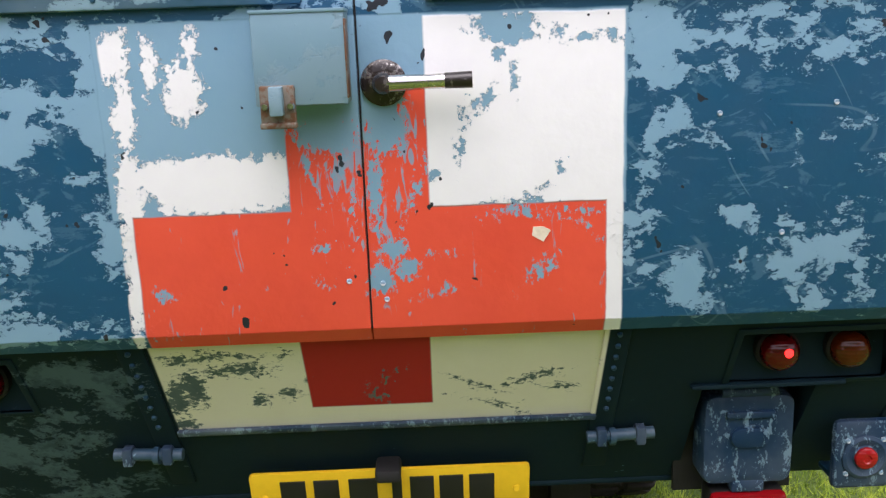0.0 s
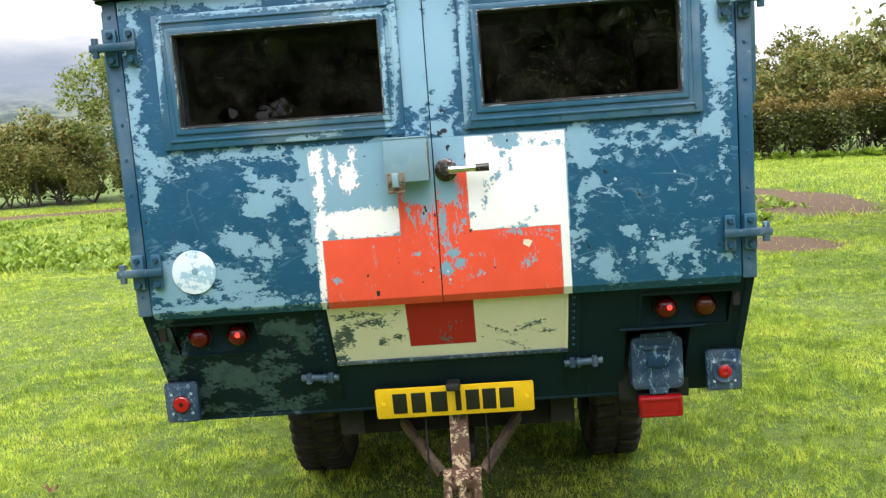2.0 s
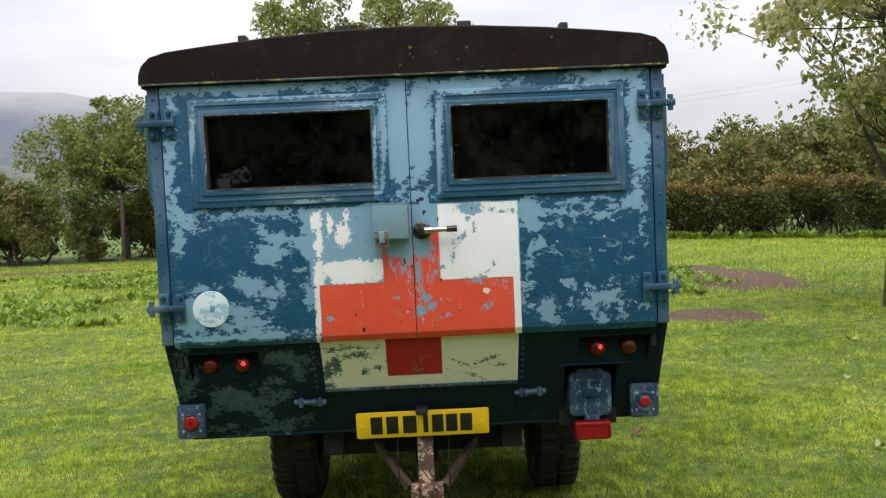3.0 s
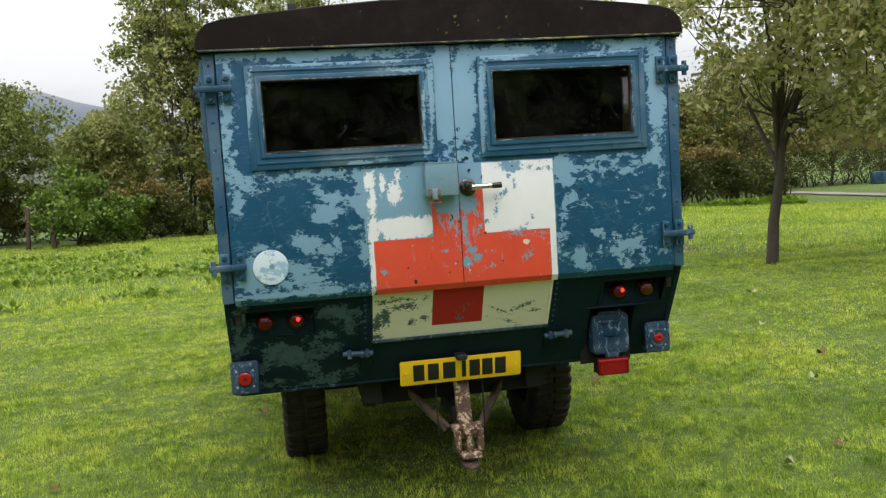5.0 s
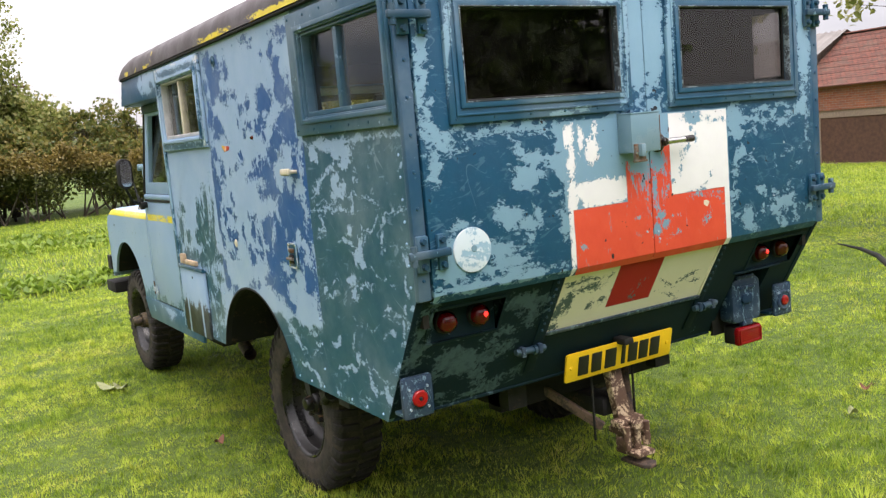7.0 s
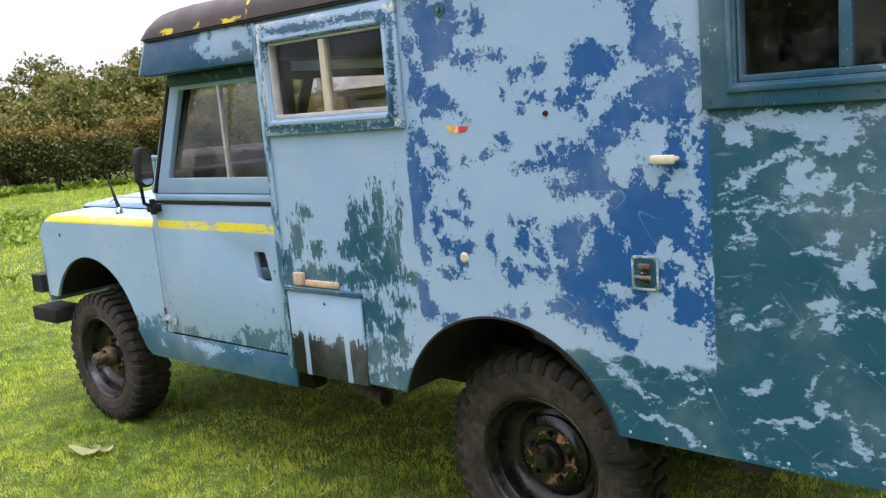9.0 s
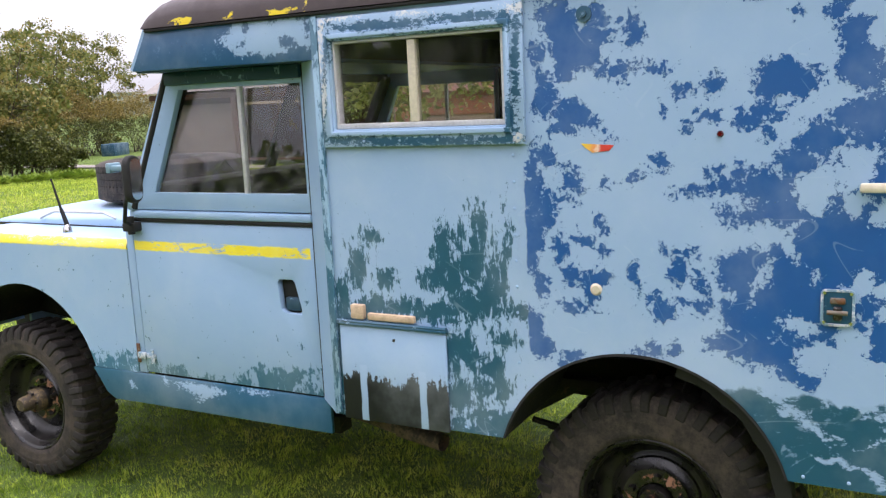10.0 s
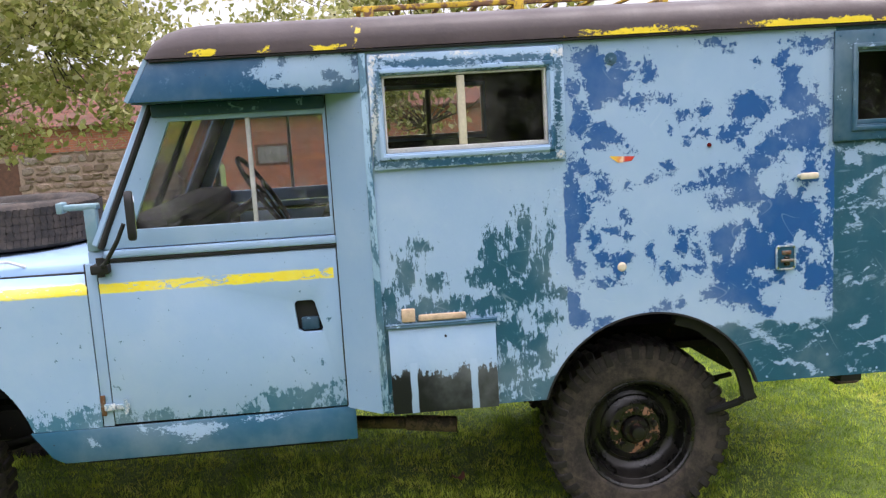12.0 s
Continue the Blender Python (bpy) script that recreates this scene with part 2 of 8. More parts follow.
ROYAL_MIDDLE = [(1.062, 1.393, 0.061, 0.046, 7), (1.001, 1.41, 0.074, 0.021, 4), (1.001, 1.34, 0.153, 0.03, -1), (0.869, 1.246, 0.134, 0.095, 9), (1.067, 1.163, 0.124, 0.077, 7), (0.979, 1.07, 0.111, 0.09, 13), (1.09, 1.056, 0.089, 0.073, 13), (1.146, 0.973, 0.062, 0.037, 6), (1.046, 0.961, 0.098, 0.039, 6), (0.98, 0.916, 0.067, 0.031, 5), (0.869, 1.127, 0.088, 0.075, 79), (0.775, 1.011, 0.057, 0.045, 84), (0.716, 1.029, 0.1, 0.026, 88), (1.11, 1.315, 0.06, 0.017, -6), (0.826, 1.339, 0.067, 0.063, 33), (0.782, 1.421, 0.064, 0.044, 86), (0.736, 1.183, 0.086, 0.031, 89), (1.228, 1.391, 0.038, 0.014, -5), (1.17, 1.408, 0.03, 0.023, 9), (1.131, 1.418, 0.032, 0.017, 89)]
ROYAL_LOW = [(1.712, 1.387, 0.078, 0.035, -89), (1.717, 1.25, 0.097, 0.038, -88), (1.672, 1.327, 0.076, 0.025, -89), (1.689, 1.095, 0.043, 0.028, -88), (1.727, 0.984, 0.047, 0.039, 88), (1.703, 0.923, 0.044, 0.034, 88), (1.607, 0.885, 0.043, 0.02, -8), (1.629, 1.213, 0.042, 0.019, -90), (1.56, 1.244, 0.033, 0.017, 20), (1.505, 1.215, 0.023, 0.019, 85), (1.52, 1.139, 0.043, 0.027, -3), (1.534, 1.088, 0.035, 0.03, 86), (1.578, 1.048, 0.043, 0.013, -1), (1.589, 1.41, 0.029, 0.025, -9), (1.663, 1.487, 0.026, 0.023, 1), (1.596, 1.452, 0.023, 0.01, 6), (1.701, 1.463, 0.049, 0.021, -90), (1.332, 1.46, 0.019, 0.015, 8), (1.417, 1.42, 0.023, 0.013, -24), (1.491, 1.408, 0.019, 0.01, 8)]
ROYAL_CHIPS = [(1.408, 1.135, 0.036, 0.013, -89), (1.331, 1.056, 0.035, 0.028, -18), (1.365, 1.093, 0.022, 0.011, 3), (1.276, 1.216, 0.039, 0.019, 6), (1.294, 1.174, 0.03, 0.017, 88), (1.221, 1.126, 0.049, 0.018, 70), (1.243, 1.078, 0.043, 0.017, 1), (1.328, 1.219, 0.013, 0.011, 14), (1.256, 1.384, 0.034, 0.013, -6), (1.355, 0.934, 0.026, 0.017, 8), (1.399, 0.922, 0.026, 0.011, 5), (1.298, 0.945, 0.013, 0.011, 78), (1.624, 1.366, 0.03, 0.01, 14), (1.568, 1.392, 0.021, 0.016, 12), (1.488, 1.545, 0.019, 0.012, 10), (1.087, 1.441, 0.021, 0.01, 7), (1.206, 1.444, 0.021, 0.01, 4), (1.593, 1.14, 0.025, 0.022, 83), (1.447, 1.843, 0.014, 0.013, 90), (1.511, 1.291, 0.022, 0.013, 59)]
PALE_HOLES = [(1.648, 1.73, 0.044, 0.01, 83), (1.547, 1.853, 0.016, 0.011, -88), (0.859, 1.477, 0.051, 0.029, -3), (0.944, 1.394, 0.059, 0.048, 81), (0.861, 1.359, 0.035, 0.03, 54), (0.782, 1.332, 0.036, 0.031, -9), (0.747, 1.385, 0.055, 0.018, 90), (0.842, 1.147, 0.042, 0.032, -73), (0.789, 1.139, 0.028, 0.025, 33), (0.975, 1.03, 0.046, 0.026, 24), (0.931, 0.956, 0.051, 0.048, 46), (0.881, 0.873, 0.075, 0.049, 85), (0.841, 0.825, 0.073, 0.027, 5), (0.864, 1.026, 0.048, 0.031, 87), (0.778, 0.914, 0.04, 0.02, -15), (0.81, 1.699, 0.018, 0.011, -23), (0.745, 1.248, 0.065, 0.017, 89), (1.078, 1.153, 0.051, 0.009, -72), (1.022, 1.614, 0.03, 0.016, 5), (0.736, 1.67, 0.062, 0.013, 89)]
TEAL_FRONT = [(2.012, 1.176, 0.076, 0.033, -87), (2.045, 1.108, 0.055, 0.034, 5), (1.981, 1.116, 0.047, 0.025, -88), (1.944, 1.186, 0.059, 0.014, -88), (1.882, 1.266, 0.042, 0.019, -87), (1.894, 1.168, 0.071, 0.019, -88), (1.845, 1.128, 0.076, 0.015, -88), (1.806, 1.146, 0.055, 0.008, -88), (1.865, 1.069, 0.043, 0.034, -89), (2.328, 1.135, 0.047, 0.021, -86), (2.23, 1.096, 0.029, 0.019, -6), (2.272, 1.23, 0.026, 0.025, 47), (2.169, 0.998, 0.093, 0.017, 1), (2.021, 0.995, 0.076, 0.028, 5), (1.909, 1.03, 0.072, 0.034, 5), (2.299, 0.999, 0.071, 0.017, 0)]
TEAL_FOOT = [(1.966, 0.891, 0.051, 0.048, 19), (2.007, 0.842, 0.057, 0.03, -89), (1.879, 0.841, 0.052, 0.039, 6), (1.97, 0.73, 0.082, 0.052, 6), (1.865, 0.654, 0.13, 0.045, 0), (1.974, 0.63, 0.086, 0.04, 6), (1.807, 0.923, 0.039, 0.017, 5), (1.85, 0.764, 0.064, 0.031, -26), (1.754, 1.018, 0.043, 0.017, 4), (2.412, 0.81, 0.171, 0.017, -86), (2.398, 1.024, 0.063, 0.021, -86)]
FRONT_RUBS = [(1.917, 0.707, 0.112, 0.009, -33), (1.956, 0.834, 0.031, 0.012, 46), (1.878, 0.854, 0.034, 0.009, -27), (1.833, 0.894, 0.029, 0.007, -27), (1.999, 0.798, 0.03, 0.011, -86), (1.979, 0.981, 0.084, 0.009, -4), (1.859, 0.787, 0.064, 0.009, -37), (1.963, 0.64, 0.034, 0.007, -17)]
RUBS_HIGH = [(0.514, 1.486, 0.162, 0.018, -1), (0.636, 1.46, 0.042, 0.028, 11), (0.432, 1.463, 0.091, 0.026, 2), (0.396, 1.425, 0.044, 0.017, -8), (0.277, 1.495, 0.074, 0.012, -3), (0.111, 1.497, 0.077, 0.005, -1), (0.551, 1.386, 0.087, 0.007, -25), (0.633, 1.346, 0.032, 0.013, -28), (0.48, 1.365, 0.042, 0.025, -66), (0.469, 1.323, 0.056, 0.018, -2), (0.428, 1.347, 0.028, 0.02, -17), (0.611, 1.297, 0.051, 0.004, 8), (0.544, 1.273, 0.122, 0.005, -2), (0.508, 1.296, 0.061, 0.005, -14), (0.439, 1.273, 0.033, 0.008, -2), (0.615, 1.231, 0.034, 0.013, 69), (0.632, 1.195, 0.022, 0.008, -7), (0.652, 1.169, 0.018, 0.005, -13), (0.584, 1.26, 0.029, 0.004, -22), (0.381, 1.295, 0.026, 0.009, -87)]
RUBS_MIDDLE = [(0.335, 1.322, 0.066, 0.004, 3), (0.251, 1.309, 0.036, 0.005, 8), (0.333, 1.367, 0.019, 0.008, -86), (0.151, 1.26, 0.036, 0.006, -39), (0.076, 1.281, 0.025, 0.005, -18), (0.028, 1.285, 0.017, 0.003, 7), (0.199, 1.203, 0.036, 0.006, -88), (0.263, 1.22, 0.041, 0.003, -36), (0.324, 1.199, 0.021, 0.006, -89), (0.419, 1.212, 0.036, 0.016, -39), (0.451, 1.169, 0.044, 0.011, -12), (0.354, 1.157, 0.032, 0.017, -86), (0.338, 1.175, 0.038, 0.006, -39), (0.368, 1.127, 0.035, 0.021, -23), (0.35, 1.104, 0.028, 0.015, -8), (0.408, 1.162, 0.025, 0.005, 4), (0.023, 1.448, 0.03, 0.016, 82), (0.046, 1.408, 0.012, 0.008, -32), (0.089, 1.175, 0.028, 0.002, 2), (0.064, 1.142, 0.019, 0.017, -56)]
RUBS_LOW = [(0.437, 1.049, 0.04, 0.019, -6), (0.344, 1.037, 0.068, 0.006, -2), (0.419, 1.002, 0.024, 0.021, -40), (0.397, 0.981, 0.03, 0.009, -18), (0.216, 1.076, 0.049, 0.004, 14), (0.559, 1.027, 0.026, 0.008, -14), (0.653, 0.998, 0.021, 0.018, 80), (0.598, 0.975, 0.041, 0.007, -19), (0.081, 1.068, 0.024, 0.01, -89), (0.068, 1.054, 0.017, 0.004, 13), (0.208, 0.975, 0.031, 0.004, 7), (0.199, 0.956, 0.024, 0.004, 7), (0.137, 0.97, 0.036, 0.004, -14), (0.096, 0.984, 0.022, 0.007, -89), (0.054, 1, 0.018, 0.013, -28), (0.122, 0.939, 0.029, 0.01, -73), (0.133, 0.883, 0.015, 0.007, -23), (0.187, 0.903, 0.019, 0.012, -51), (0.084, 0.939, 0.012, 0.01, -78), (0.232, 0.887, 0.018, 0.004, -23)]
RUBS_FOOT = [(0.346, 0.908, 0.04, 0.003, -2), (0.599, 0.814, 0.043, 0.012, -16), (0.461, 0.838, 0.033, 0.005, -76), (0.44, 0.782, 0.028, 0.014, -82), (0.493, 0.749, 0.095, 0.009, -13), (0.588, 0.723, 0.029, 0.009, -14), (0.537, 0.715, 0.015, 0.008, 29), (0.37, 0.726, 0.032, 0.013, -83), (0.351, 0.702, 0.033, 0.011, 0), (0.242, 0.738, 0.037, 0.004, 7), (0.327, 0.76, 0.023, 0.005, 19), (0.258, 0.698, 0.036, 0.015, 84), (0.24, 0.687, 0.02, 0.016, -41), (0.167, 0.811, 0.032, 0.005, -37), (0.615, 0.636, 0.022, 0.008, 29), (0.553, 0.631, 0.022, 0.005, 7), (0.424, 0.629, 0.019, 0.007, 3), (0.395, 0.663, 0.025, 0.003, 2), (0.068, 1.045, 0.013, 0.007, -87), (0.291, 0.706, 0.027, 0.005, -3)]
RUBS_ARCH = [(0.927, 0.761, 0.059, 0.011, 26), (0.994, 0.802, 0.051, 0.015, 25), (1.033, 0.847, 0.044, 0.018, 4), (1.008, 0.891, 0.033, 0.022, -18), (0.9, 0.686, 0.049, 0.01, 4), (0.796, 0.66, 0.039, 0.011, 25), (0.773, 0.637, 0.018, 0.01, -17), (0.904, 0.897, 0.071, 0.026, -83), (0.856, 0.854, 0.079, 0.019, 6), (0.783, 0.823, 0.041, 0.009, -9), (0.784, 0.919, 0.029, 0.021, -24), (0.765, 0.79, 0.022, 0.008, -9), (0.81, 0.742, 0.039, 0.003, -13), (0.832, 0.992, 0.053, 0.041, -71)]
SIDE_FRAME_DARK = [(2.189, 1.887, 0.141, 0.012, 1), (1.906, 1.888, 0.127, 0.009, 0), (1.745, 1.747, 0.12, 0.01, -88), (1.768, 1.586, 0.061, 0.013, -87), (2.097, 1.537, 0.31, 0.01, 1), (2.403, 1.725, 0.157, 0.008, -83), (2.343, 1.54, 0.061, 0.01, 4), (1.999, 1.845, 0.204, 0.006, 0), (1.773, 1.869, 0.02, 0.015, 6), (1.839, 1.537, 0.084, 0.008, 3)]
SIDE_FRAME_BARE = [(2.416, 1.824, 0.098, 0.008, -82), (2.417, 1.645, 0.08, 0.008, -81), (2.337, 1.922, 0.048, 0.006, 0), (1.739, 1.903, 0.024, 0.009, 6), (2.067, 1.916, 0.041, 0.008, 3), (1.74, 1.539, 0.012, 0.011, 0)]
LIGHT_STILES = [(0.03, 1.515, 0.085, 0.03, 0), (-0.846, 1.742, 0.234, 0.024, 83), (-0.845, 1.515, 0.073, 0.022, 86), (-0.804, 1.471, 0.042, 0.037, -44), (-0.836, 1.392, 0.062, 0.022, 85), (-0.71, 1.456, 0.089, 0.013, 21), (-0.965, 1.739, 0.005, 0.005, 0), (-0.557, 1.482, 0.219, 0.016, 0), (-0.412, 1.458, 0.08, 0.033, -2), (-0.389, 1.375, 0.109, 0.047, 87), (-0.489, 1.398, 0.08, 0.033, -23), (-0.518, 1.341, 0.062, 0.044, -2), (-0.475, 1.928, 0.415, 0.029, 0), (-0.04, 1.739, 0.249, 0.058, 87), (0.041, 1.753, 0.249, 0.05, 87), (0.192, 1.906, 0.232, 0.028, 0), (0.711, 1.919, 0.159, 0.025, 0), (0.823, 1.733, 0.23, 0.039, 89), (0.82, 1.483, 0.054, 0.025, -81)]
LIGHT_LEFT = [(-0.591, 1.233, 0.051, 0.045, -1), (-0.477, 1.232, 0.048, 0.026, 77), (-0.377, 1.172, 0.074, 0.026, 87), (-0.509, 1.193, 0.074, 0.016, -8), (-0.759, 1.222, 0.041, 0.019, 9), (-0.795, 1.124, 0.074, 0.063, 83), (-0.636, 1.109, 0.111, 0.056, -2), (-0.529, 1.049, 0.13, 0.022, 0), (-0.696, 1.041, 0.222, 0.017, 2), (-0.409, 1.032, 0.074, 0.011, 1), (-0.531, 1.157, 0.036, 0.018, -3), (-0.269, 1.388, 0.11, 0.109, 44), (-0.142, 1.382, 0.128, 0.127, 21)]
DARK_LEFT = [(-0.79, 1.631, 0.134, 0.037, 83), (-0.687, 1.462, 0.063, 0.015, 9), (-0.606, 1.433, 0.055, 0.016, 7), (-0.515, 1.451, 0.029, 0.026, 88), (-0.468, 1.437, 0.04, 0.021, -22), (-0.424, 1.417, 0.029, 0.026, 79), (-0.421, 1.309, 0.037, 0.026, -12), (-0.437, 1.337, 0.022, 0.012, 18), (-0.515, 1.271, 0.085, 0.02, 1), (-0.423, 1.215, 0.055, 0.028, -84), (-0.461, 1.25, 0.037, 0.018, -3), (-0.556, 1.15, 0.024, 0.017, -1), (-0.464, 1.137, 0.04, 0.019, -3), (-0.412, 1.088, 0.07, 0.034, -17), (-0.479, 1.102, 0.055, 0.01, -2), (-0.662, 1.107, 0.013, 0.009, -8), (-0.639, 1.061, 0.022, 0.007, 8), (-0.061, 1.538, 0.029, 0.015, 85), (0.085, 1.55, 0.028, 0.011, 86), (-0.422, 1.477, 0.037, 0.009, 87)]
LIGHT_RIGHT = [(0.455, 1.449, 0.086, 0.054, -4), (0.625, 1.456, 0.215, 0.027, 1), (0.787, 1.466, 0.065, 0.036, 12), (0.58, 1.407, 0.101, 0.014, 2), (0.442, 1.406, 0.054, 0.033, -2), (0.678, 1.417, 0.053, 0.014, 7), (0.83, 1.383, 0.051, 0.007, -81), (0.427, 1.301, 0.062, 0.018, 78), (0.451, 1.34, 0.029, 0.022, -5), (0.407, 1.233, 0.032, 0.01, 89), (0.406, 1.181, 0.041, 0.024, -3), (0.395, 1.13, 0.026, 0.019, 89), (0.416, 1.1, 0.017, 0.016, -2), (0.474, 1.086, 0.037, 0.032, 78), (0.491, 1.056, 0.033, 0.011, -3), (0.558, 1.185, 0.032, 0.021, -3), (0.559, 1.112, 0.033, 0.012, 78), (0.63, 1.171, 0.02, 0.011, -4)]
LIGHT_RUBS = [(0.668, 1.107, 0.066, 0.044, -13), (0.663, 1.048, 0.032, 0.024, -4), (0.74, 1.076, 0.048, 0.013, -86), (0.705, 1.138, 0.048, 0.03, -3), (0.734, 1.188, 0.047, 0.004, 12), (0.788, 1.105, 0.044, 0.004, -3), (0.831, 1.094, 0.02, 0.009, 17), (0.732, 1.315, 0.031, 0.007, 4), (0.764, 1.268, 0.019, 0.007, -3), (0.468, 1.308, 0.014, 0.006, 0), (0.504, 1.309, 0.028, 0.005, -38), (0.438, 1.282, 0.04, 0.006, 18), (0.637, 1.273, 0.015, 0.005, 90)]
DARK_RIGHT = [(0.506, 1.459, 0.028, 0.009, -2), (0.56, 1.453, 0.014, 0.007, 0), (0.606, 1.451, 0.02, 0.009, -2), (0.697, 1.459, 0.036, 0.011, 5), (0.467, 1.481, 0.021, 0.007, -3), (0.497, 1.414, 0.036, 0.015, -2), (0.551, 1.408, 0.016, 0.011, 0), (0.612, 1.413, 0.017, 0.014, -2), (0.779, 1.434, 0.026, 0.007, 11), (0.675, 1.088, 0.018, 0.013, -7), (0.656, 1.067, 0.011, 0.009, -15), (0.725, 1.077, 0.029, 0.011, 89), (0.496, 1.916, 0.09, 0.025, 0), (0.638, 1.877, 0.107, 0.009, 0), (0.422, 1.363, 0.026, 0.009, -2), (0.712, 1.361, 0.108, 0.018, -3)]
WHITE_LEFT = [(-0.347, 1.443, 0.032, 0.022, 86), (-0.338, 1.373, 0.091, 0.011, 87), (-0.341, 1.281, 0.037, 0.014, 86), (-0.251, 1.394, 0.04, 0.024, 85), (-0.264, 1.41, 0.018, 0.01, 88), (-0.294, 1.435, 0.025, 0.007, 88), (-0.221, 1.257, 0.117, 0.043, -1), (-0.344, 1.171, 0.165, 0.015, 87), (-0.233, 1.45, 0.018, 0.007, 86), (-0.129, 1.268, 0.029, 0.029, -2)]
WHITE_HOLES = [(0.205, 1.470, 0.055, 0.028, -3), (0.225, 1.400, 0.020, 0.009, 86), (0.2, 1.435, 0.019, 0.015, 82), (0.147, 1.314, 0.033, 0.008, 76), (0.175, 1.357, 0.04, 0.006, 55), (0.265, 1.235, 0.014, 0.009, 0), (0.291, 1.263, 0.011, 0.01, 21), (0.238, 1.211, 0.058, 0.009, -3), (-0.332, 1.248, 0.018, 0.009, -4), (-0.192, 1.284, 0.021, 0.009, -3), (0.285, 1.462, 0.014, 0.009, 0), (0.101, 1.261, 0.009, 0.007, 11), (0.335, 1.447, 0.054, 0.006, -2)]
RED_HOLES = [(-0.043, 1.332, 0.062, 0.036, -3), (0.036, 1.341, 0.055, 0.036, 89), (0.055, 1.373, 0.033, 0.011, 87), (0.019, 1.228, 0.092, 0.015, -88), (0.071, 1.233, 0.062, 0.007, 69), (0.041, 1.153, 0.022, 0.022, 87), (0.017, 1.103, 0.029, 0.026, -11), (0.058, 1.123, 0.026, 0.018, -1), (0.097, 1.084, 0.026, 0.008, 12), (0.225, 1.2, 0.058, 0.01, -2), (0.324, 1.174, 0.03, 0.009, -28), (0.258, 1.116, 0.022, 0.01, 21), (0.307, 1.2, 0.033, 0.008, -2), (-0.042, 1.258, 0.041, 0.007, 67), (-0.074, 1.265, 0.037, 0.005, -78), (-0.017, 1.23, 0.055, 0.005, 88), (-0.304, 1.095, 0.013, 0.009, -8), (-0.064, 1.103, 0.018, 0.005, -3), (0.114, 1.139, 0.018, 0.006, -4), (-0.07, 1.158, 0.012, 0.008, 0)]
FRAME_LIGHT = [(-0.422, 1.897, 0.37, 0.016, 0), (-0.771, 1.711, 0.207, 0.013, 82), (-0.1, 1.697, 0.206, 0.026, 85), (-0.189, 1.854, 0.09, 0.012, 0), (-0.376, 1.515, 0.044, 0.015, -2), (-0.28, 1.523, 0.029, 0.006, -2), (0.107, 1.705, 0.214, 0.023, 85), (0.227, 1.894, 0.143, 0.021, 1), (0.567, 1.88, 0.071, 0.008, 1), (0.78, 1.856, 0.039, 0.014, 89), (0.638, 1.891, 0.125, 0.007, 1), (-0.061, 1.528, 0.022, 0.009, -3)]
FRAME_DARK = [(-0.57, 1.862, 0.127, 0.014, 1), (-0.323, 1.882, 0.065, 0.003, 0), (-0.735, 1.683, 0.162, 0.011, 83), (-0.109, 1.653, 0.071, 0.007, 88), (0.749, 1.701, 0.194, 0.016, 86), (0.129, 1.713, 0.125, 0.005, 87), (0.334, 1.878, 0.072, 0.005, 1)]
SMEARS = [(-0.703, 0.775, 0.085, 0.043, -16), (-0.586, 0.764, 0.072, 0.026, 21), (-0.616, 0.708, 0.089, 0.016, -48), (-0.588, 0.642, 0.093, 0.015, 15), (-0.476, 0.936, 0.072, 0.031, -1), (-0.531, 0.845, 0.052, 0.014, 10), (-0.444, 0.879, 0.032, 0.023, 74), (-0.876, 0.903, 0.081, 0.012, 75), (-0.871, 0.83, 0.062, 0.016, 60), (-0.808, 0.734, 0.055, 0.017, 31), (-0.771, 0.646, 0.04, 0.01, -2)]
VISOR_LIGHT = [(2.60, 1.885, 0.21, 0.055, 0), (2.735, 1.905, 0.085, 0.035, -25), (2.69, 1.86, 0.07, 0.03, -10)]
VISOR_DARK = [(2.716, 1.918, 0.024, 0.014, 80), (2.706, 1.835, 0.014, 0.012, 0), (2.605, 1.935, 0.022, 0.010, 0), (2.545, 1.86, 0.038, 0.020, 15), (2.50, 1.825, 0.06, 0.022, 0), (2.745, 1.868, 0.022, 0.007, -20), (2.465, 1.90, 0.014, 0.030, 0)]
SILL_LIGHT = [(3.20, 0.575, 0.085, 0.022, 3), (3.14, 0.560, 0.055, 0.018, -25), (3.09, 0.580, 0.030, 0.014, 0), (3.36, 0.590, 0.020, 0.012, 60), (2.90, 0.598, 0.05, 0.007, 0), (3.55, 0.55, 0.02, 0.008, 40)]
CAB_CHIPS = [(3.43, 0.80, 0.04, 0.09, 0.16), (3.40, 0.98, 0.05, 0.05, 0.10), (2.62, 0.93, 0.04, 0.10, 0.12), (2.72, 0.80, 0.10, 0.07, 0.12), (3.05, 1.09, 0.30, 0.02, 0.12), (2.80, 1.02, 0.03, 0.03, 0.12), (3.60, 0.90, 0.08, 0.14, 0.10), (3.9, 1.02, 0.4, 0.03, 0.08)]
CREAM_GONE = [(-0.228, 0.942, 0.053, 0.015, 0), (-0.305, 0.906, 0.044, 0.019, 81), (-0.339, 0.881, 0.049, 0.017, 81), (-0.243, 0.973, 0.064, 0.006, -3), (-0.201, 0.874, 0.013, 0.011, -2), (-0.154, 0.883, 0.017, 0.009, -2), (-0.319, 0.972, 0.017, 0.013, 4), (-0.105, 0.918, 0.022, 0.01, 83), (0.255, 0.901, 0.041, 0.004, 14), (0.169, 0.883, 0.024, 0.004, -28), (0.303, 0.876, 0.015, 0.007, -5), (0.206, 0.831, 0.029, 0.005, -25), (-0.34, 0.817, 0.019, 0.012, -2)]


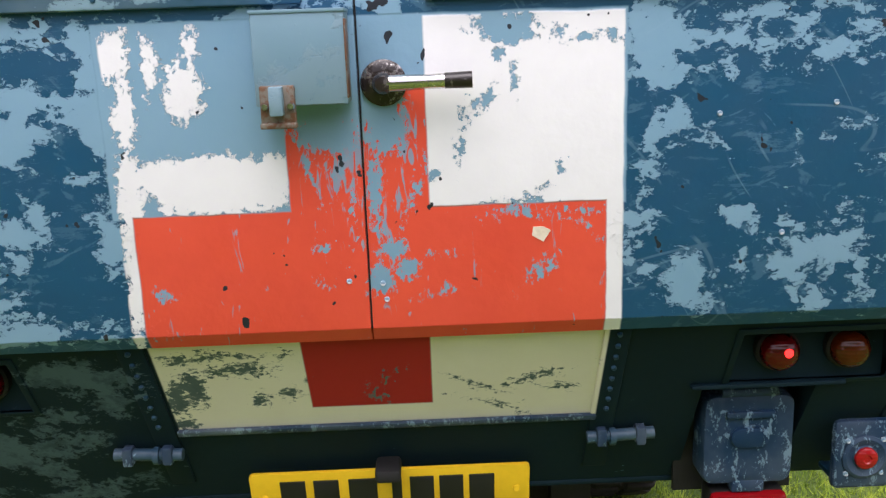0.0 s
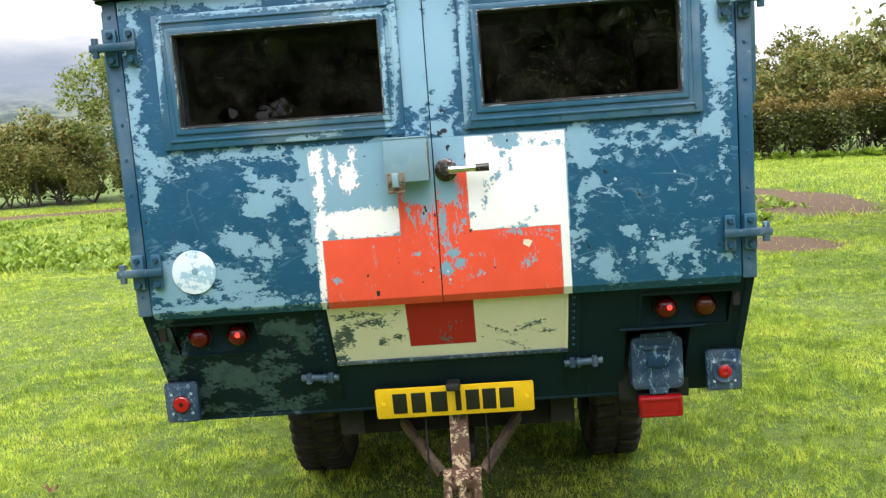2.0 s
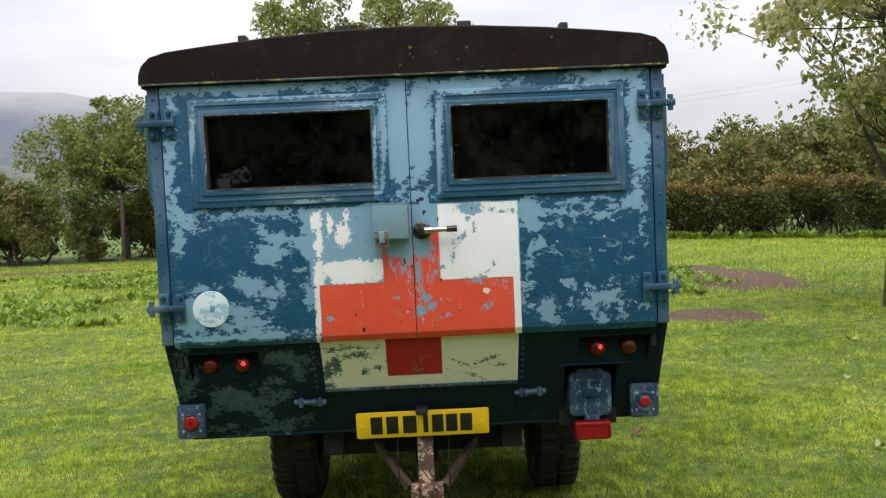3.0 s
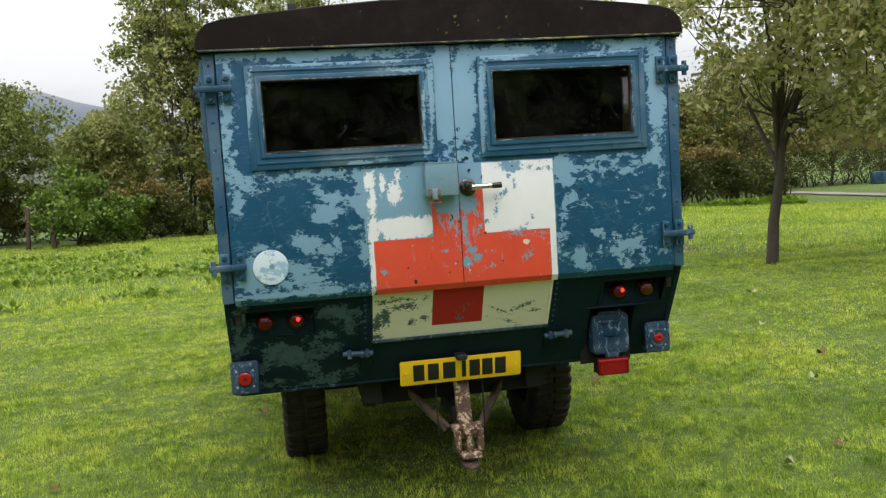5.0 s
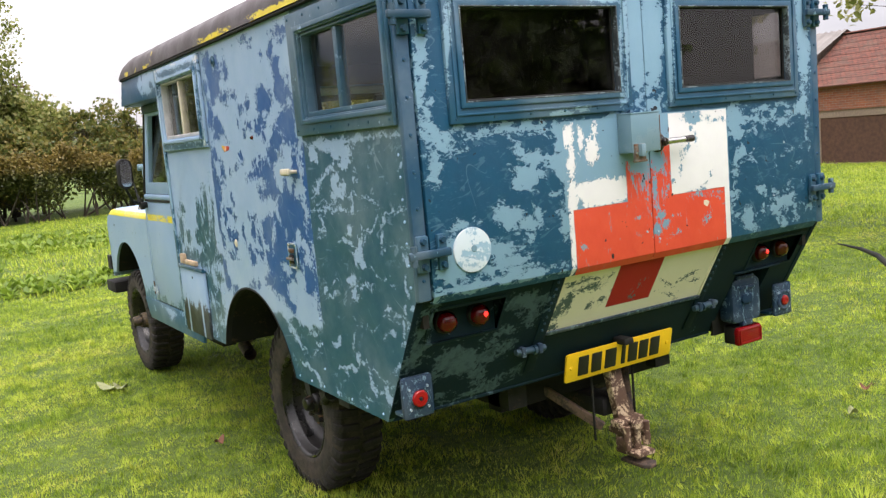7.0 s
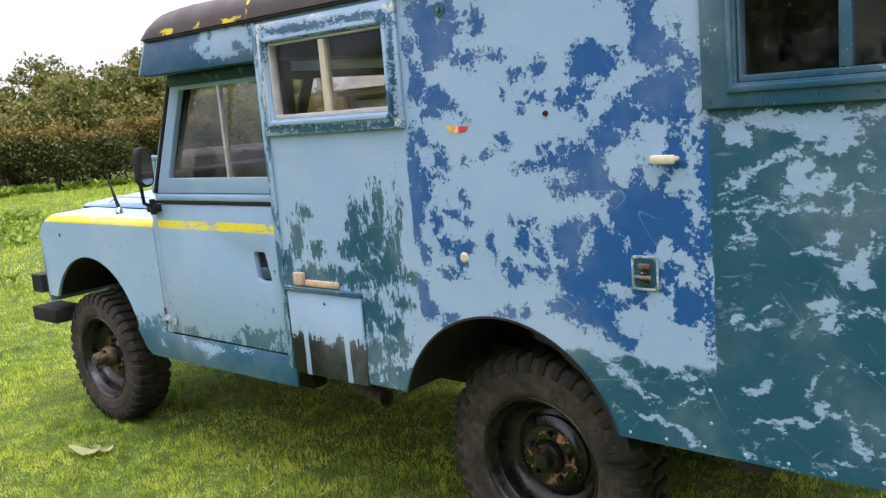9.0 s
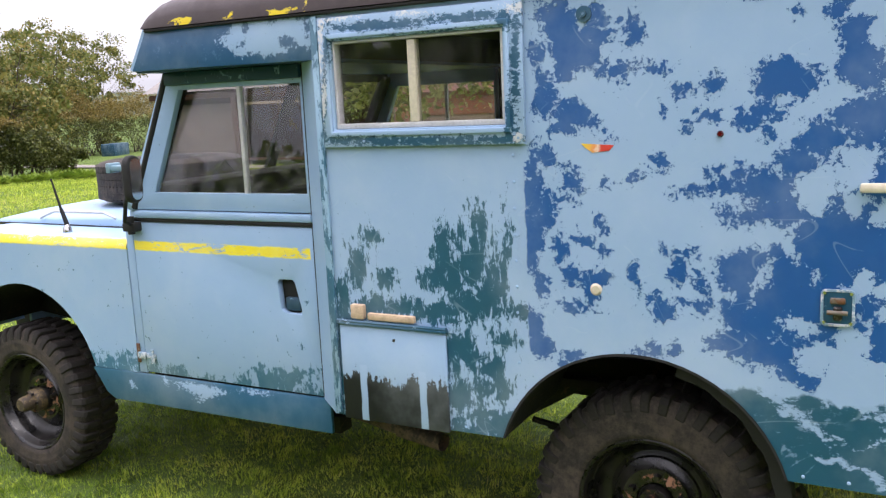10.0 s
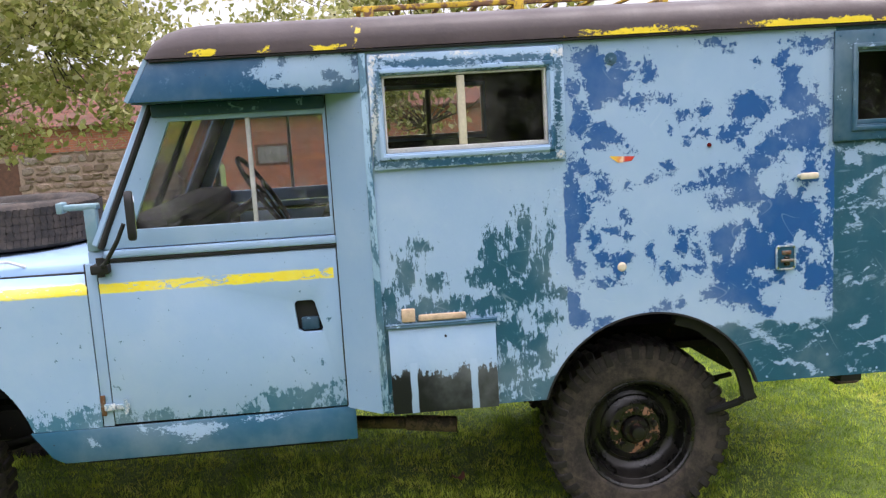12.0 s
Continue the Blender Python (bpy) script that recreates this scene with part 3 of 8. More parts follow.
def plain(name, col, rough=0.5, metal=0.0, vary=0.25, scale=18.0, depth=0.0008, **kw):
    """A surface of one colour with grime at two scales."""
    n = Nodes(name)
    f = n.math("ADD", n.math("MULTIPLY", n.noise(scale, 5, 0.6), 0.6), n.math("MULTIPLY", n.noise(scale * 7, 3, 0.6), 0.4))
    lo, hi = [c * (1 - vary) for c in col], [min(1, c * (1 + vary)) for c in col]
    c = n.mix(n.step(f, 0.3, 0.7), lo, hi)
    r = n.step(f, 0.3, 0.7, max(0.05, rough - 0.08), min(1, rough + 0.1))
    return n.out(c, r, metal, f, depth, **kw)


def speckle(n, c, amount=0.66, dirt=(0.02, 0.03, 0.04)):
    """Tiny chips and pale rubs over a paint colour."""
    c = n.mix(n.step(n.noise(60, 3, 0.7, shift=9), amount, amount + 0.04), c, dirt)
    return n.mix(n.math("MULTIPLY", n.step(n.noise(3.0, 5, 0.6, shift=5), 0.4, 0.75), 0.18), c, (0.6, 0.68, 0.7))


def rear_paint():
    n = Nodes("rear_door_paint")
    x, y, z = n.axes()
    dark = n.mix(n.noise(9, 5, 0.6), DARK, DARK2)
    light = n.mix(n.noise(6, 4, 0.6, shift=2), REAR_L, REAR_L2)
    pale = n.spots("xz", LIGHT_STILES, LIGHT_LEFT, LIGHT_RIGHT, LIGHT_RUBS)
    pale = n.math("MINIMUM", pale, n.math("MULTIPLY", n.spots("xz", DARK_LEFT, DARK_RIGHT), -1.0))
    m = n.torn(pale, -0.0025, 0.06, 0.095, 18.0, (0.8, 1, 1.25))
    m = n.math("MAXIMUM", m, n.math("MULTIPLY", n.worn(-0.92, None, 0.85, 0.82, 15.0, (0.85, 1, 1.25), 2.0, 0.04, 1.0), 0.85))
    c = n.mix(m, dark, light)
    scr = n.worn(-0.34, None, 0.85, 0.6, 24, (0.45, 1, 1.7), 11.0, 0.06)
    c = n.mix(n.math("MULTIPLY", scr, 0.13), c, REAR_L)
    brush = n.math("MAXIMUM", n.strokes(20, 9.0, -0.006, 5.0, (0.5, 1, 1.4), 0.9, "y"), n.strokes(-35, 8.0, -0.010, 25.0, (0.5, 1, 1.4), 0.9, "y"))
    c = n.mix(n.math("MULTIPLY", brush, 0.2), c, REAR_L)
    lines = n.math("MAXIMUM", n.hairs(15, 5.0, 3.0, "y"), n.hairs(-60, 6.0, 13.0, "y"))
    c = n.mix(n.math("MULTIPLY", lines, 0.22), c, REAR_L2)
    # the white square, its corner rubbed away
    wob = n.math("MULTIPLY", n.math("SUBTRACT", n.noise(14, 3), 0.5), 0.006)
    xw, zw = n.math("ADD", x, wob), n.math("ADD", z, wob)
    kept = n.torn(n.spots("xz", WHITE_LEFT, bend=0.03), 0.002, 0.02, 0.07, 22.0, None, 4.0)
    lost = n.torn(n.spots("xz", WHITE_HOLES, bend=0.04), -0.004, 0.03, 0.07, 22.0, None, 6.0)
    half = n.step(x, -0.002, 0.002)
    bar = n.rect(xw, zw, -0.341, 0.356, 0.9, 1.214)
    post = n.math("MAXIMUM", n.rect(xw, zw, -0.110, 0.094, 0.9, 1.345), n.rect(n.math("ADD", xw, n.math("MULTIPLY", n.math("SUBTRACT", zw, 1.38), -0.25)), zw, 0.052, 0.2, 1.2, 1.388))
    cross = n.math("MAXIMUM", bar, n.math("MULTIPLY", post, n.rect(xw, zw, -0.110, 0.094, 0.9, 1.388)))
    white = n.math("MULTIPLY", n.rect(xw, zw, -0.362, 0.381, 0.9, 1.486), n.math("ADD", n.math("MULTIPLY", half, n.math("SUBTRACT", 1.0, lost)), n.math("MULTIPLY", n.math("SUBTRACT", 1.0, half), kept)))
    under = n.rect(xw, zw, -0.37, 0.385, 1.21, 1.49)
    c = n.mix(under, c, light)
    white = n.math("MULTIPLY", white, n.math("SUBTRACT", 1.0, n.math("MAXIMUM", cross, n.rect(xw, zw, -0.110, 0.094, 0.9, 1.6))))
    c = n.mix(cross, c, light)
    c = n.mix(white, c, n.mix(n.noise(20, 4, 0.6), (0.80, 0.80, 0.82), (0.88, 0.88, 0.90)))
    gone = n.torn(n.spots("xz", RED_HOLES, bend=0.04), -0.005, 0.04, 0.08, 24.0, (1.4, 1, 0.8), 6.0)
    red = n.math("MULTIPLY", cross, n.math("SUBTRACT", 1.0, gone))
    rake = n.step(n.math("ADD", n.noise(26, 3, 0.6, 1.4, (2.2, 1, 0.55), 17.0), n.blobs("xz", [(-0.02, 1.29, 0.14, 0.15, 0.22), (0.03, 1.12, 0.10, 0.08, 0.07)])), 0.66, 0.72, 1, 0.15)
    red = n.math("MULTIPLY", red, rake)
    c = n.mix(red, c, n.mix(n.noise(8, 4, 0.6), (0.70, 0.066, 0.035), (0.86, 0.105, 0.052)))
    chips = n.step(n.math("ADD", n.noise(38, 2, 0.5, shift=21), n.blobs("xz", [(0.03, 1.50, 0.07, 0.08, 0.26), (0.088, 1.44, 0.012, 0.06, 0.3), (-0.80, 1.45, 0.09, 0.10, 0.08), (0.0, 1.12, 0.05, 0.06, 0.12)])), 0.735, 0.75)
    c = n.mix(chips, c, (0.015, 0.02, 0.03))
    h = n.math("ADD", n.math("MULTIPLY", n.math("MULTIPLY", m, n.math("SUBTRACT", 1.0, under)), 0.35), n.math("ADD", n.math("MULTIPLY", white, 0.5), n.math("MULTIPLY", n.noise(45, 4), 0.4)))
    return n.out(c, n.step(n.noise(12, 4), 0.3, 0.7, 0.38, 0.6), 0, h, 0.0025, spec=0.42)


def low_paint():
    """The slanted panel under the rear doors, its paint darkened for a face turned down into shade, with the cream
    field of the cross.
    """
    n = Nodes("rear_skirt_paint")
    x, y, z = n.axes()
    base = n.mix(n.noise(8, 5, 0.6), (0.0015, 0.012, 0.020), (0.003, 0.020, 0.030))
    m = n.math("MULTIPLY", n.torn(n.spots("xz", SMEARS), 0.004, 0.10, 0.12, 18.0, (1, 1, 1.3), 3.0, 0.006), n.step(n.noise(30, 4, 0.7), 0.35, 0.55, 0.5, 1.0))
    c = n.mix(m, base, (0.065, 0.115, 0.135))
    c = n.mix(n.worn(-0.6, None, 0.8, 0.5, 24, (0.6, 1, 1.5), 13.0, 0.04), c, (0.12, 0.27, 0.34))
    cf = n.torn(n.spots("xz", CREAM_GONE, bend=0.04), -0.001, 0.04, 0.075, 26.0, (0.9, 1, 1.4), 2.0, 0.003)
    field = n.rect(x, z, -0.357, 0.371, 0.806, 1.2)
    c = n.mix(field, c, n.mix(n.noise(24, 5, 0.7), (0.035, 0.070, 0.075), (0.13, 0.175, 0.165)))
    cream = n.math("MULTIPLY", field, n.math("MULTIPLY", n.math("SUBTRACT", 1.0, cf), n.worn(0.62, None, 0.4, 0.75, 17, (0.9, 1, 1.4), 2.0, 0.06)))
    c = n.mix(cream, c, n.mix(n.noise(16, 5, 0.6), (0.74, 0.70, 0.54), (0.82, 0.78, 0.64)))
    red = n.math("MULTIPLY", n.rect(x, z, -0.118, 0.087, 0.849, 1.2), n.worn(0.5, n.blobs("xz", [(0.01, 0.88, 0.04, 0.08, -0.6)]), 0.4, 0.7, 18, (1.4, 1, 0.6), 8.0, 0.06))
    c = n.mix(n.rect(x, z, -0.118, 0.087, 0.849, 1.2), c, (0.10, 0.155, 0.165))
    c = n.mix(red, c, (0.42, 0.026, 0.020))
    h = n.math("ADD", n.math("MULTIPLY", m, 0.6), n.math("MULTIPLY", n.noise(40, 4), 0.5))
    return n.out(c, 0.7, 0, h, 0.0012, spec=0.22)


def side_paint():
    n = Nodes("side_panel_paint")
    x, y, z = n.axes()
    light = n.mix(n.noise(5, 5, 0.6), LIGHT, LIGHT2)
    teal = n.mix(n.noise(7, 5, 0.6), TEAL, TEAL2)
    royal = n.mix(n.noise(7, 5, 0.6), ROYAL, (0.009, 0.098, 0.30))
    # middle panel: royal blue showing through the pale coat
    rf = n.math("MINIMUM", n.spots("yz", ROYAL_TOP, ROYAL_UPPER, ROYAL_MIDDLE, ROYAL_LOW, ROYAL_CHIPS), n.math("MULTIPLY", n.spots("yz", PALE_HOLES), -1.0))
    rm = n.torn(rf, 0.001, 0.06, 0.11, 18.0)
    rm = n.math("MAXIMUM", rm, n.worn(-0.80, None, 0.95, 0.62, 16.0, None, 1.0, 0.03, 0.8))
    mid = n.mix(rm, light, royal)
    # front panel: teal rubbed through from below
    tf = n.math("MINIMUM", n.spots("yz", TEAL_FRONT, TEAL_FOOT), n.math("MULTIPLY", n.spots("yz", FRONT_RUBS), -1.0))
    tm = n.torn(tf, 0.009, 0.08, 0.15, 16.0, (1, 1.6, 0.55), 4.0)
    front = n.mix(tm, light, teal)
    # rear panel: teal with pale rubbed veins
    rubs = n.torn(n.spots("yz", RUBS_HIGH, RUBS_MIDDLE, RUBS_LOW, RUBS_FOOT, RUBS_ARCH, bend=0.09), -0.0012, 0.025, 0.055, 20.0, (1, 0.8, 1.3), 7.0, 0.003)
    faint = n.math("MULTIPLY", n.math("MAXIMUM", n.strokes(8, 7.5, -0.014, 7.0), n.strokes(40, 8.0, -0.016, 33.0)), n.step(n.noise(3.2, 3, shift=17), 0.45, 0.6))
    back = n.mix(n.math("MAXIMUM", n.math("MULTIPLY", faint, 0.4), n.math("MULTIPLY", rubs, 0.92)), teal, light)
    zone = n.math("ADD", y, n.math("MULTIPLY", n.math("SUBTRACT", n.noise(20, 4), 0.5), 0.02))
    c = n.mix(n.step(zone, 1.730, 1.735), mid, front)
    c = n.mix(n.step(zone, 0.700, 0.705), back, c)
    # teal skirt along the bottom behind the arch
    sk = n.math("MULTIPLY", n.step(n.math("ADD", z, n.math("MULTIPLY", n.noise(6, 5, 0.6), 0.16)), 0.915, 0.93, 1, 0), n.step(y, 1.3, 1.35, 1, 0))
    c = n.mix(sk, c, back)
    lines = n.math("MAXIMUM", n.hairs(12, 5.0, 3.0), n.hairs(-50, 6.0, 13.0))
    c = n.mix(n.math("MULTIPLY", lines, 0.2), c, (0.42, 0.55, 0.66))
    c = speckle(n, c, 0.70, (0.02, 0.08, 0.14))
    h = n.math("ADD", n.math("MULTIPLY", rm, 0.5), n.math("ADD", n.math("MULTIPLY", n.noise(40, 4), 0.5), n.math("MULTIPLY", n.noise(2.2, 2), 1.2)))
    return n.out(c, n.step(n.noise(9, 4), 0.3, 0.7, 0.36, 0.55), 0, h, 0.0016, spec=0.5)


def trim_paint(name, base, over, amount, scale=10.0, shift=0.0, stretch=None, rough=0.45, spec=0.5):
    """One coat of paint worn through to another."""
    n = Nodes(name)
    m = n.worn(amount, None, 0.8, 0.5, scale, stretch, shift, 0.04)
    c = speckle(n, n.mix(m, base, over), 0.70)
    h = n.math("ADD", n.math("MULTIPLY", m, 0.5), n.math("MULTIPLY", n.noise(40, 4), 0.5))
    return n.out(c, rough, 0, h, 0.001, spec=spec)


def rear_frame_paint():
    """Dark blue window frames, pale along their tops and sides."""
    n = Nodes("rear_frame_paint")
    f = n.math("MINIMUM", n.spots("xz", FRAME_LIGHT, bend=0.02), n.math("MULTIPLY", n.spots("xz", FRAME_DARK, bend=0.02), -1.0))
    m = n.torn(f, -0.002, 0.03, 0.06, 24.0, (0.7, 1, 1.3), 5.0)
    c = n.mix(m, n.mix(n.noise(8, 5), (0.010, 0.075, 0.150), (0.018, 0.100, 0.185)), n.mix(n.noise(6, 4, 0.6, shift=2), REAR_L, REAR_L2))
    return n.out(speckle(n, c, 0.70), 0.45, 0, n.math("ADD", n.math("MULTIPLY", m, 0.5), n.math("MULTIPLY", n.noise(40, 4), 0.5)), 0.001)


def side_frame_paint():
    """Pale window frame, dark blue along its mouldings and bare at the corners."""
    n = Nodes("side_frame_paint")
    m = n.torn(n.spots("yz", SIDE_FRAME_DARK, bend=0.02), 0.003, 0.03, 0.075, 24.0, (1, 0.7, 1.2), 5.0)
    bare_ = n.torn(n.spots("yz", SIDE_FRAME_BARE, bend=0.02), 0.0, 0.03, 0.07, 26.0, None, 15.0)
    c = n.mix(m, n.mix(n.noise(6, 4, 0.6), LIGHT, LIGHT2), n.mix(n.noise(8, 5), (0.010, 0.072, 0.140), (0.020, 0.105, 0.19)))
    c = speckle(n, n.mix(bare_, c, (0.60, 0.62, 0.64)), 0.69)
    return n.out(c, 0.45, 0, n.math("ADD", n.math("MULTIPLY", m, 0.5), n.math("MULTIPLY", n.noise(40, 4), 0.5)), 0.001)


def cab_paint(name, rub, top=None, stripe=True):
    """Pale blue wings and doors, teal worn through low down, a yellow stripe under the waist."""
    n = Nodes(name)
    x, y, z = n.axes()
    light = n.mix(n.noise(4, 5, 0.6), (0.258, 0.410, 0.598), (0.318, 0.466, 0.655))
    f = n.math("ADD", n.step(z, 0.61, 0.76, 0.30, -0.55), n.blobs("yz", rub))
    m = n.worn(-0.25, f, 0.8, 0.6, 12, (1, 1.3, 0.8), 2.0, 0.04, 0.4)
    c = n.mix(m, light, n.mix(n.noise(8, 4), (0.03, 0.125, 0.205), (0.06, 0.185, 0.27)))
    if stripe:
        s = n.math("MULTIPLY", n.rect(y, n.math("ADD", z, n.math("MULTIPLY", n.math("SUBTRACT", n.noise(24, 4, 0.7, shift=8), 0.5), 0.012)), 2.60, 4.62, 1.122, 1.160, 0.003), n.worn(0.36, n.blobs("yz", [(3.04, 1.14, 0.05, 0.1, -0.5), (3.14, 1.132, 0.14, 0.010, -0.7), (2.75, 1.122, 0.3, 0.006, -0.6), (2.62, 1.14, 0.03, 0.1, -0.4), (3.3, 1.14, 0.2, 0.1, -0.2), (3.9, 1.15, 0.5, 0.02, -0.3)]), 0.5, 0.75, 18, (1, 0.6, 3), 5.0, 0.05))
        c = n.mix(s, c, n.mix(n.noise(30, 3), (0.80, 0.62, 0.01), (0.88, 0.78, 0.05)))
    c = n.mix(n.step(n.math("ADD", n.noise(34, 4, 0.6, shift=41), n.blobs("yz", CAB_CHIPS)), 0.70, 0.715), c, (0.035, 0.125, 0.20))
    c = speckle(n, c, 0.71, (0.05, 0.12, 0.17))
    return n.out(c, 0.42, 0, n.math("ADD", n.math("MULTIPLY", n.noise(40, 4), 0.4), n.math("MULTIPLY", n.noise(2.5, 2), 1.0)), 0.0015)


def roof_skin():
    n = Nodes("roof_covering")
    x, y, z = n.axes()
    c = n.mix(n.noise(5, 5, 0.6), (0.032, 0.022, 0.023), (0.075, 0.054, 0.055))
    c = n.mix(n.math("MULTIPLY", n.step(n.noise(30, 4, 0.7), 0.45, 0.75), 0.5), c, (0.075, 0.055, 0.05))
    low = n.step(n.math("ADD", z, n.math("MULTIPLY", n.noise(22, 5, 0.7), 0.06)), 1.998, 2.002, 1, 0)
    run = n.worn(-0.62, n.blobs("yz", [(1.48, 1.97, 0.30, 9, 1.3), (0.78, 1.97, 0.42, 9, 1.4), (2.55, 1.97, 0.10, 9, 1.3), (2.98, 1.97, 0.07, 9, 1.0), (2.78, 1.97, 0.05, 9, 1.0), (0.2, 1.97, 0.2, 9, 0.7)]), 0.75, 0.7, 16, (1, 0.7, 1.3), 1.0, 0.05)
    c = n.mix(n.math("MULTIPLY", low, run), c, n.mix(n.noise(40, 3), (0.66, 0.47, 0.01), (0.80, 0.64, 0.02)))
    c = n.mix(n.step(n.noise(16, 6, 0.78, shift=31), 0.74, 0.76), c, (0.42, 0.38, 0.03))
    # the rear end face is mixed to near black
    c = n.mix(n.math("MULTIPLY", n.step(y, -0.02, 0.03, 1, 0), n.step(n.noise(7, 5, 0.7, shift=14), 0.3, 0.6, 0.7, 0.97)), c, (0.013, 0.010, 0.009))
    edge = n.math("MULTIPLY", n.step(y, 0.0, 0.04, 1, 0), n.step(n.noise(30, 5, 0.75, shift=9), 0.66, 0.70))
    c = n.mix(edge, c, (0.15, 0.13, 0.04))
    seam = n.math("MULTIPLY", n.rect(y, z, 2.435, 2.465, 1.9, 2.3, 0.004), n.step(n.noise(38, 5, 0.7), 0.56, 0.60))
    c = n.mix(seam, c, (0.62, 0.47, 0.05))
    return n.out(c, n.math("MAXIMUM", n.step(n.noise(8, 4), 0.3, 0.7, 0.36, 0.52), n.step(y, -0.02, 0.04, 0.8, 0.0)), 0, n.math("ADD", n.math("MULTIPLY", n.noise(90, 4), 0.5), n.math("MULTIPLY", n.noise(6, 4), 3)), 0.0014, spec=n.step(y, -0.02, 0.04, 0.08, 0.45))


def visor_paint():
    """Dark blue, rubbed pale over its rear end."""
    n = Nodes("visor_paint")
    f = n.math("MINIMUM", n.spots("yz", VISOR_LIGHT, bend=0.05), n.math("MULTIPLY", n.spots("yz", VISOR_DARK, bend=0.03), -1.0))
    m = n.torn(f, 0.002, 0.03, 0.07, 22.0, (1, 1, 1), 1.0)
    faint = n.math("MULTIPLY", n.worn(-0.45, None, 0.8, 0.9, 20, (1, 0.9, 0.7), 4.0, 0.12), 0.18)
    c = n.mix(n.math("MAXIMUM", m, faint), n.mix(n.noise(7, 5), (0.006, 0.068, 0.158), (0.012, 0.090, 0.200)), LIGHT)
    return n.out(speckle(n, c, 0.69), 0.42, 0, n.math("ADD", n.math("MULTIPLY", m, 0.5), n.math("MULTIPLY", n.noise(40, 4), 0.5)), 0.001)


def sill_paint():
    n = Nodes("sill_paint")
    m = n.torn(n.spots("yz", SILL_LIGHT, bend=0.03), 0.0, 0.03, 0.09, 22.0, (1, 0.8, 1.2), 3.0)
    m = n.math("MAXIMUM", m, n.worn(-0.75, None, 0.8, 0.6, 16, (1, 0.6, 1.6), 3.0, 0.04))
    c = n.mix(m, n.mix(n.noise(7, 5), (0.015, 0.092, 0.175), (0.024, 0.118, 0.205)), LIGHT)
    return n.out(speckle(n, c, 0.70), 0.45, 0, n.math("ADD", n.math("MULTIPLY", m, 0.5), n.math("MULTIPLY", n.noise(40, 4), 0.5)), 0.001)


def rim_paint():
    """Glossy black wheel paint flaking to rust round the hub."""
    n = Nodes("black_rim_paint")
    x, y, z = n.axes()
    r = n.math("SQRT", n.math("ADD", n.math("POWER", y, 2.0), n.math("POWER", z, 2.0)))
    ring = n.math("SUBTRACT", 0.16, n.math("MULTIPLY", n.math("ABSOLUTE", n.math("SUBTRACT", r, 0.082)), 16.0))
    m = n.worn(-0.18, ring, 0.95, 0.5, 17, None, 5.0, 0.05)
    rust = n.mix(n.noise(50, 4, 0.7), (0.16, 0.055, 0.025), (0.52, 0.27, 0.17))
    dust = n.math("MULTIPLY", n.step(n.noise(9, 5, 0.7), 0.42, 0.7), 0.55)
    c = n.mix(m, n.mix(dust, (0.006, 0.006, 0.006), (0.035, 0.029, 0.024)), rust)
    return n.out(c, n.math("ADD", n.math("MULTIPLY", m, 0.5), n.math("ADD", 0.24, n.math("MULTIPLY", dust, 0.5))), 0, n.math("ADD", n.noise(50, 4), n.math("MULTIPLY", m, 1.0)), 0.001)


def hatch_paint():
    n = Nodes("hatch_paint")
    x, y, z = n.axes()
    c = n.mix(n.noise(5, 5), LIGHT, LIGHT2)
    drip = n.math("ADD", z, n.math("MULTIPLY", n.noise(14, 6, 0.75, 0.0, (1, 1.6, 0.25)), 0.20))
    c = n.mix(n.step(n.math("ADD", drip, n.math("MULTIPLY", n.math("SUBTRACT", n.noise(70, 4, 0.7), 0.5), 0.10)), 0.862, 0.866, 1, 0), c, (0.012, 0.014, 0.015))
    for at in (2.325, 2.10):
        w = n.math("ADD", y, n.math("MULTIPLY", n.math("SUBTRACT", n.noise(9, 3), 0.5), 0.012))
        c = n.mix(n.rect(w, z, at - 0.013, at + 0.013, 0.5, 0.8), c, LIGHT2)
    return n.out(speckle(n, c, 0.7), 0.5, 0, n.noise(40, 4), 0.001, spec=0.25)


def glass(name, tint=(1, 1, 1), rough=0.0, dirt=0.06, film=(0.35, 0.34, 0.31), gloss=0.04):
    n = Nodes(name)
    t = n.tree.nodes
    gl, tr, df, fr = t.new("ShaderNodeBsdfGlossy"), t.new("ShaderNodeBsdfTransparent"), t.new("ShaderNodeBsdfDiffuse"), t.new("ShaderNodeLayerWeight")
    m1, m2, o = t.new("ShaderNodeMixShader"), t.new("ShaderNodeMixShader"), t.new("ShaderNodeOutputMaterial")
    fr.inputs["Blend"].default_value = 0.5
    shine = n.math("MULTIPLY_ADD", n.math("POWER", fr.outputs["Facing"], 5.0), 1.0 - gloss, gloss)
    gl.inputs["Roughness"].default_value = rough
    n.put(tr.inputs["Color"], tint)
    n.put(df.inputs["Color"], film)
    d = n.math("MULTIPLY", n.step(n.noise(7, 6, 0.7), 0.42, 0.75), dirt)
    drops = n.math("MULTIPLY", n.step(n.noise(150, 1, 0.4), 0.68, 0.71), min(0.6, dirt * 1.8))
    n.put(m1.inputs[0], n.math("ADD", d, drops))
    n.put(m1.inputs[1], tr.outputs[0])
    n.put(m1.inputs[2], df.outputs[0])
    n.put(m2.inputs[0], shine)
    n.put(m2.inputs[1], m1.outputs[0])
    n.put(m2.inputs[2], gl.outputs[0])
    n.put(o.inputs["Surface"], m2.outputs[0])
    return n.mat


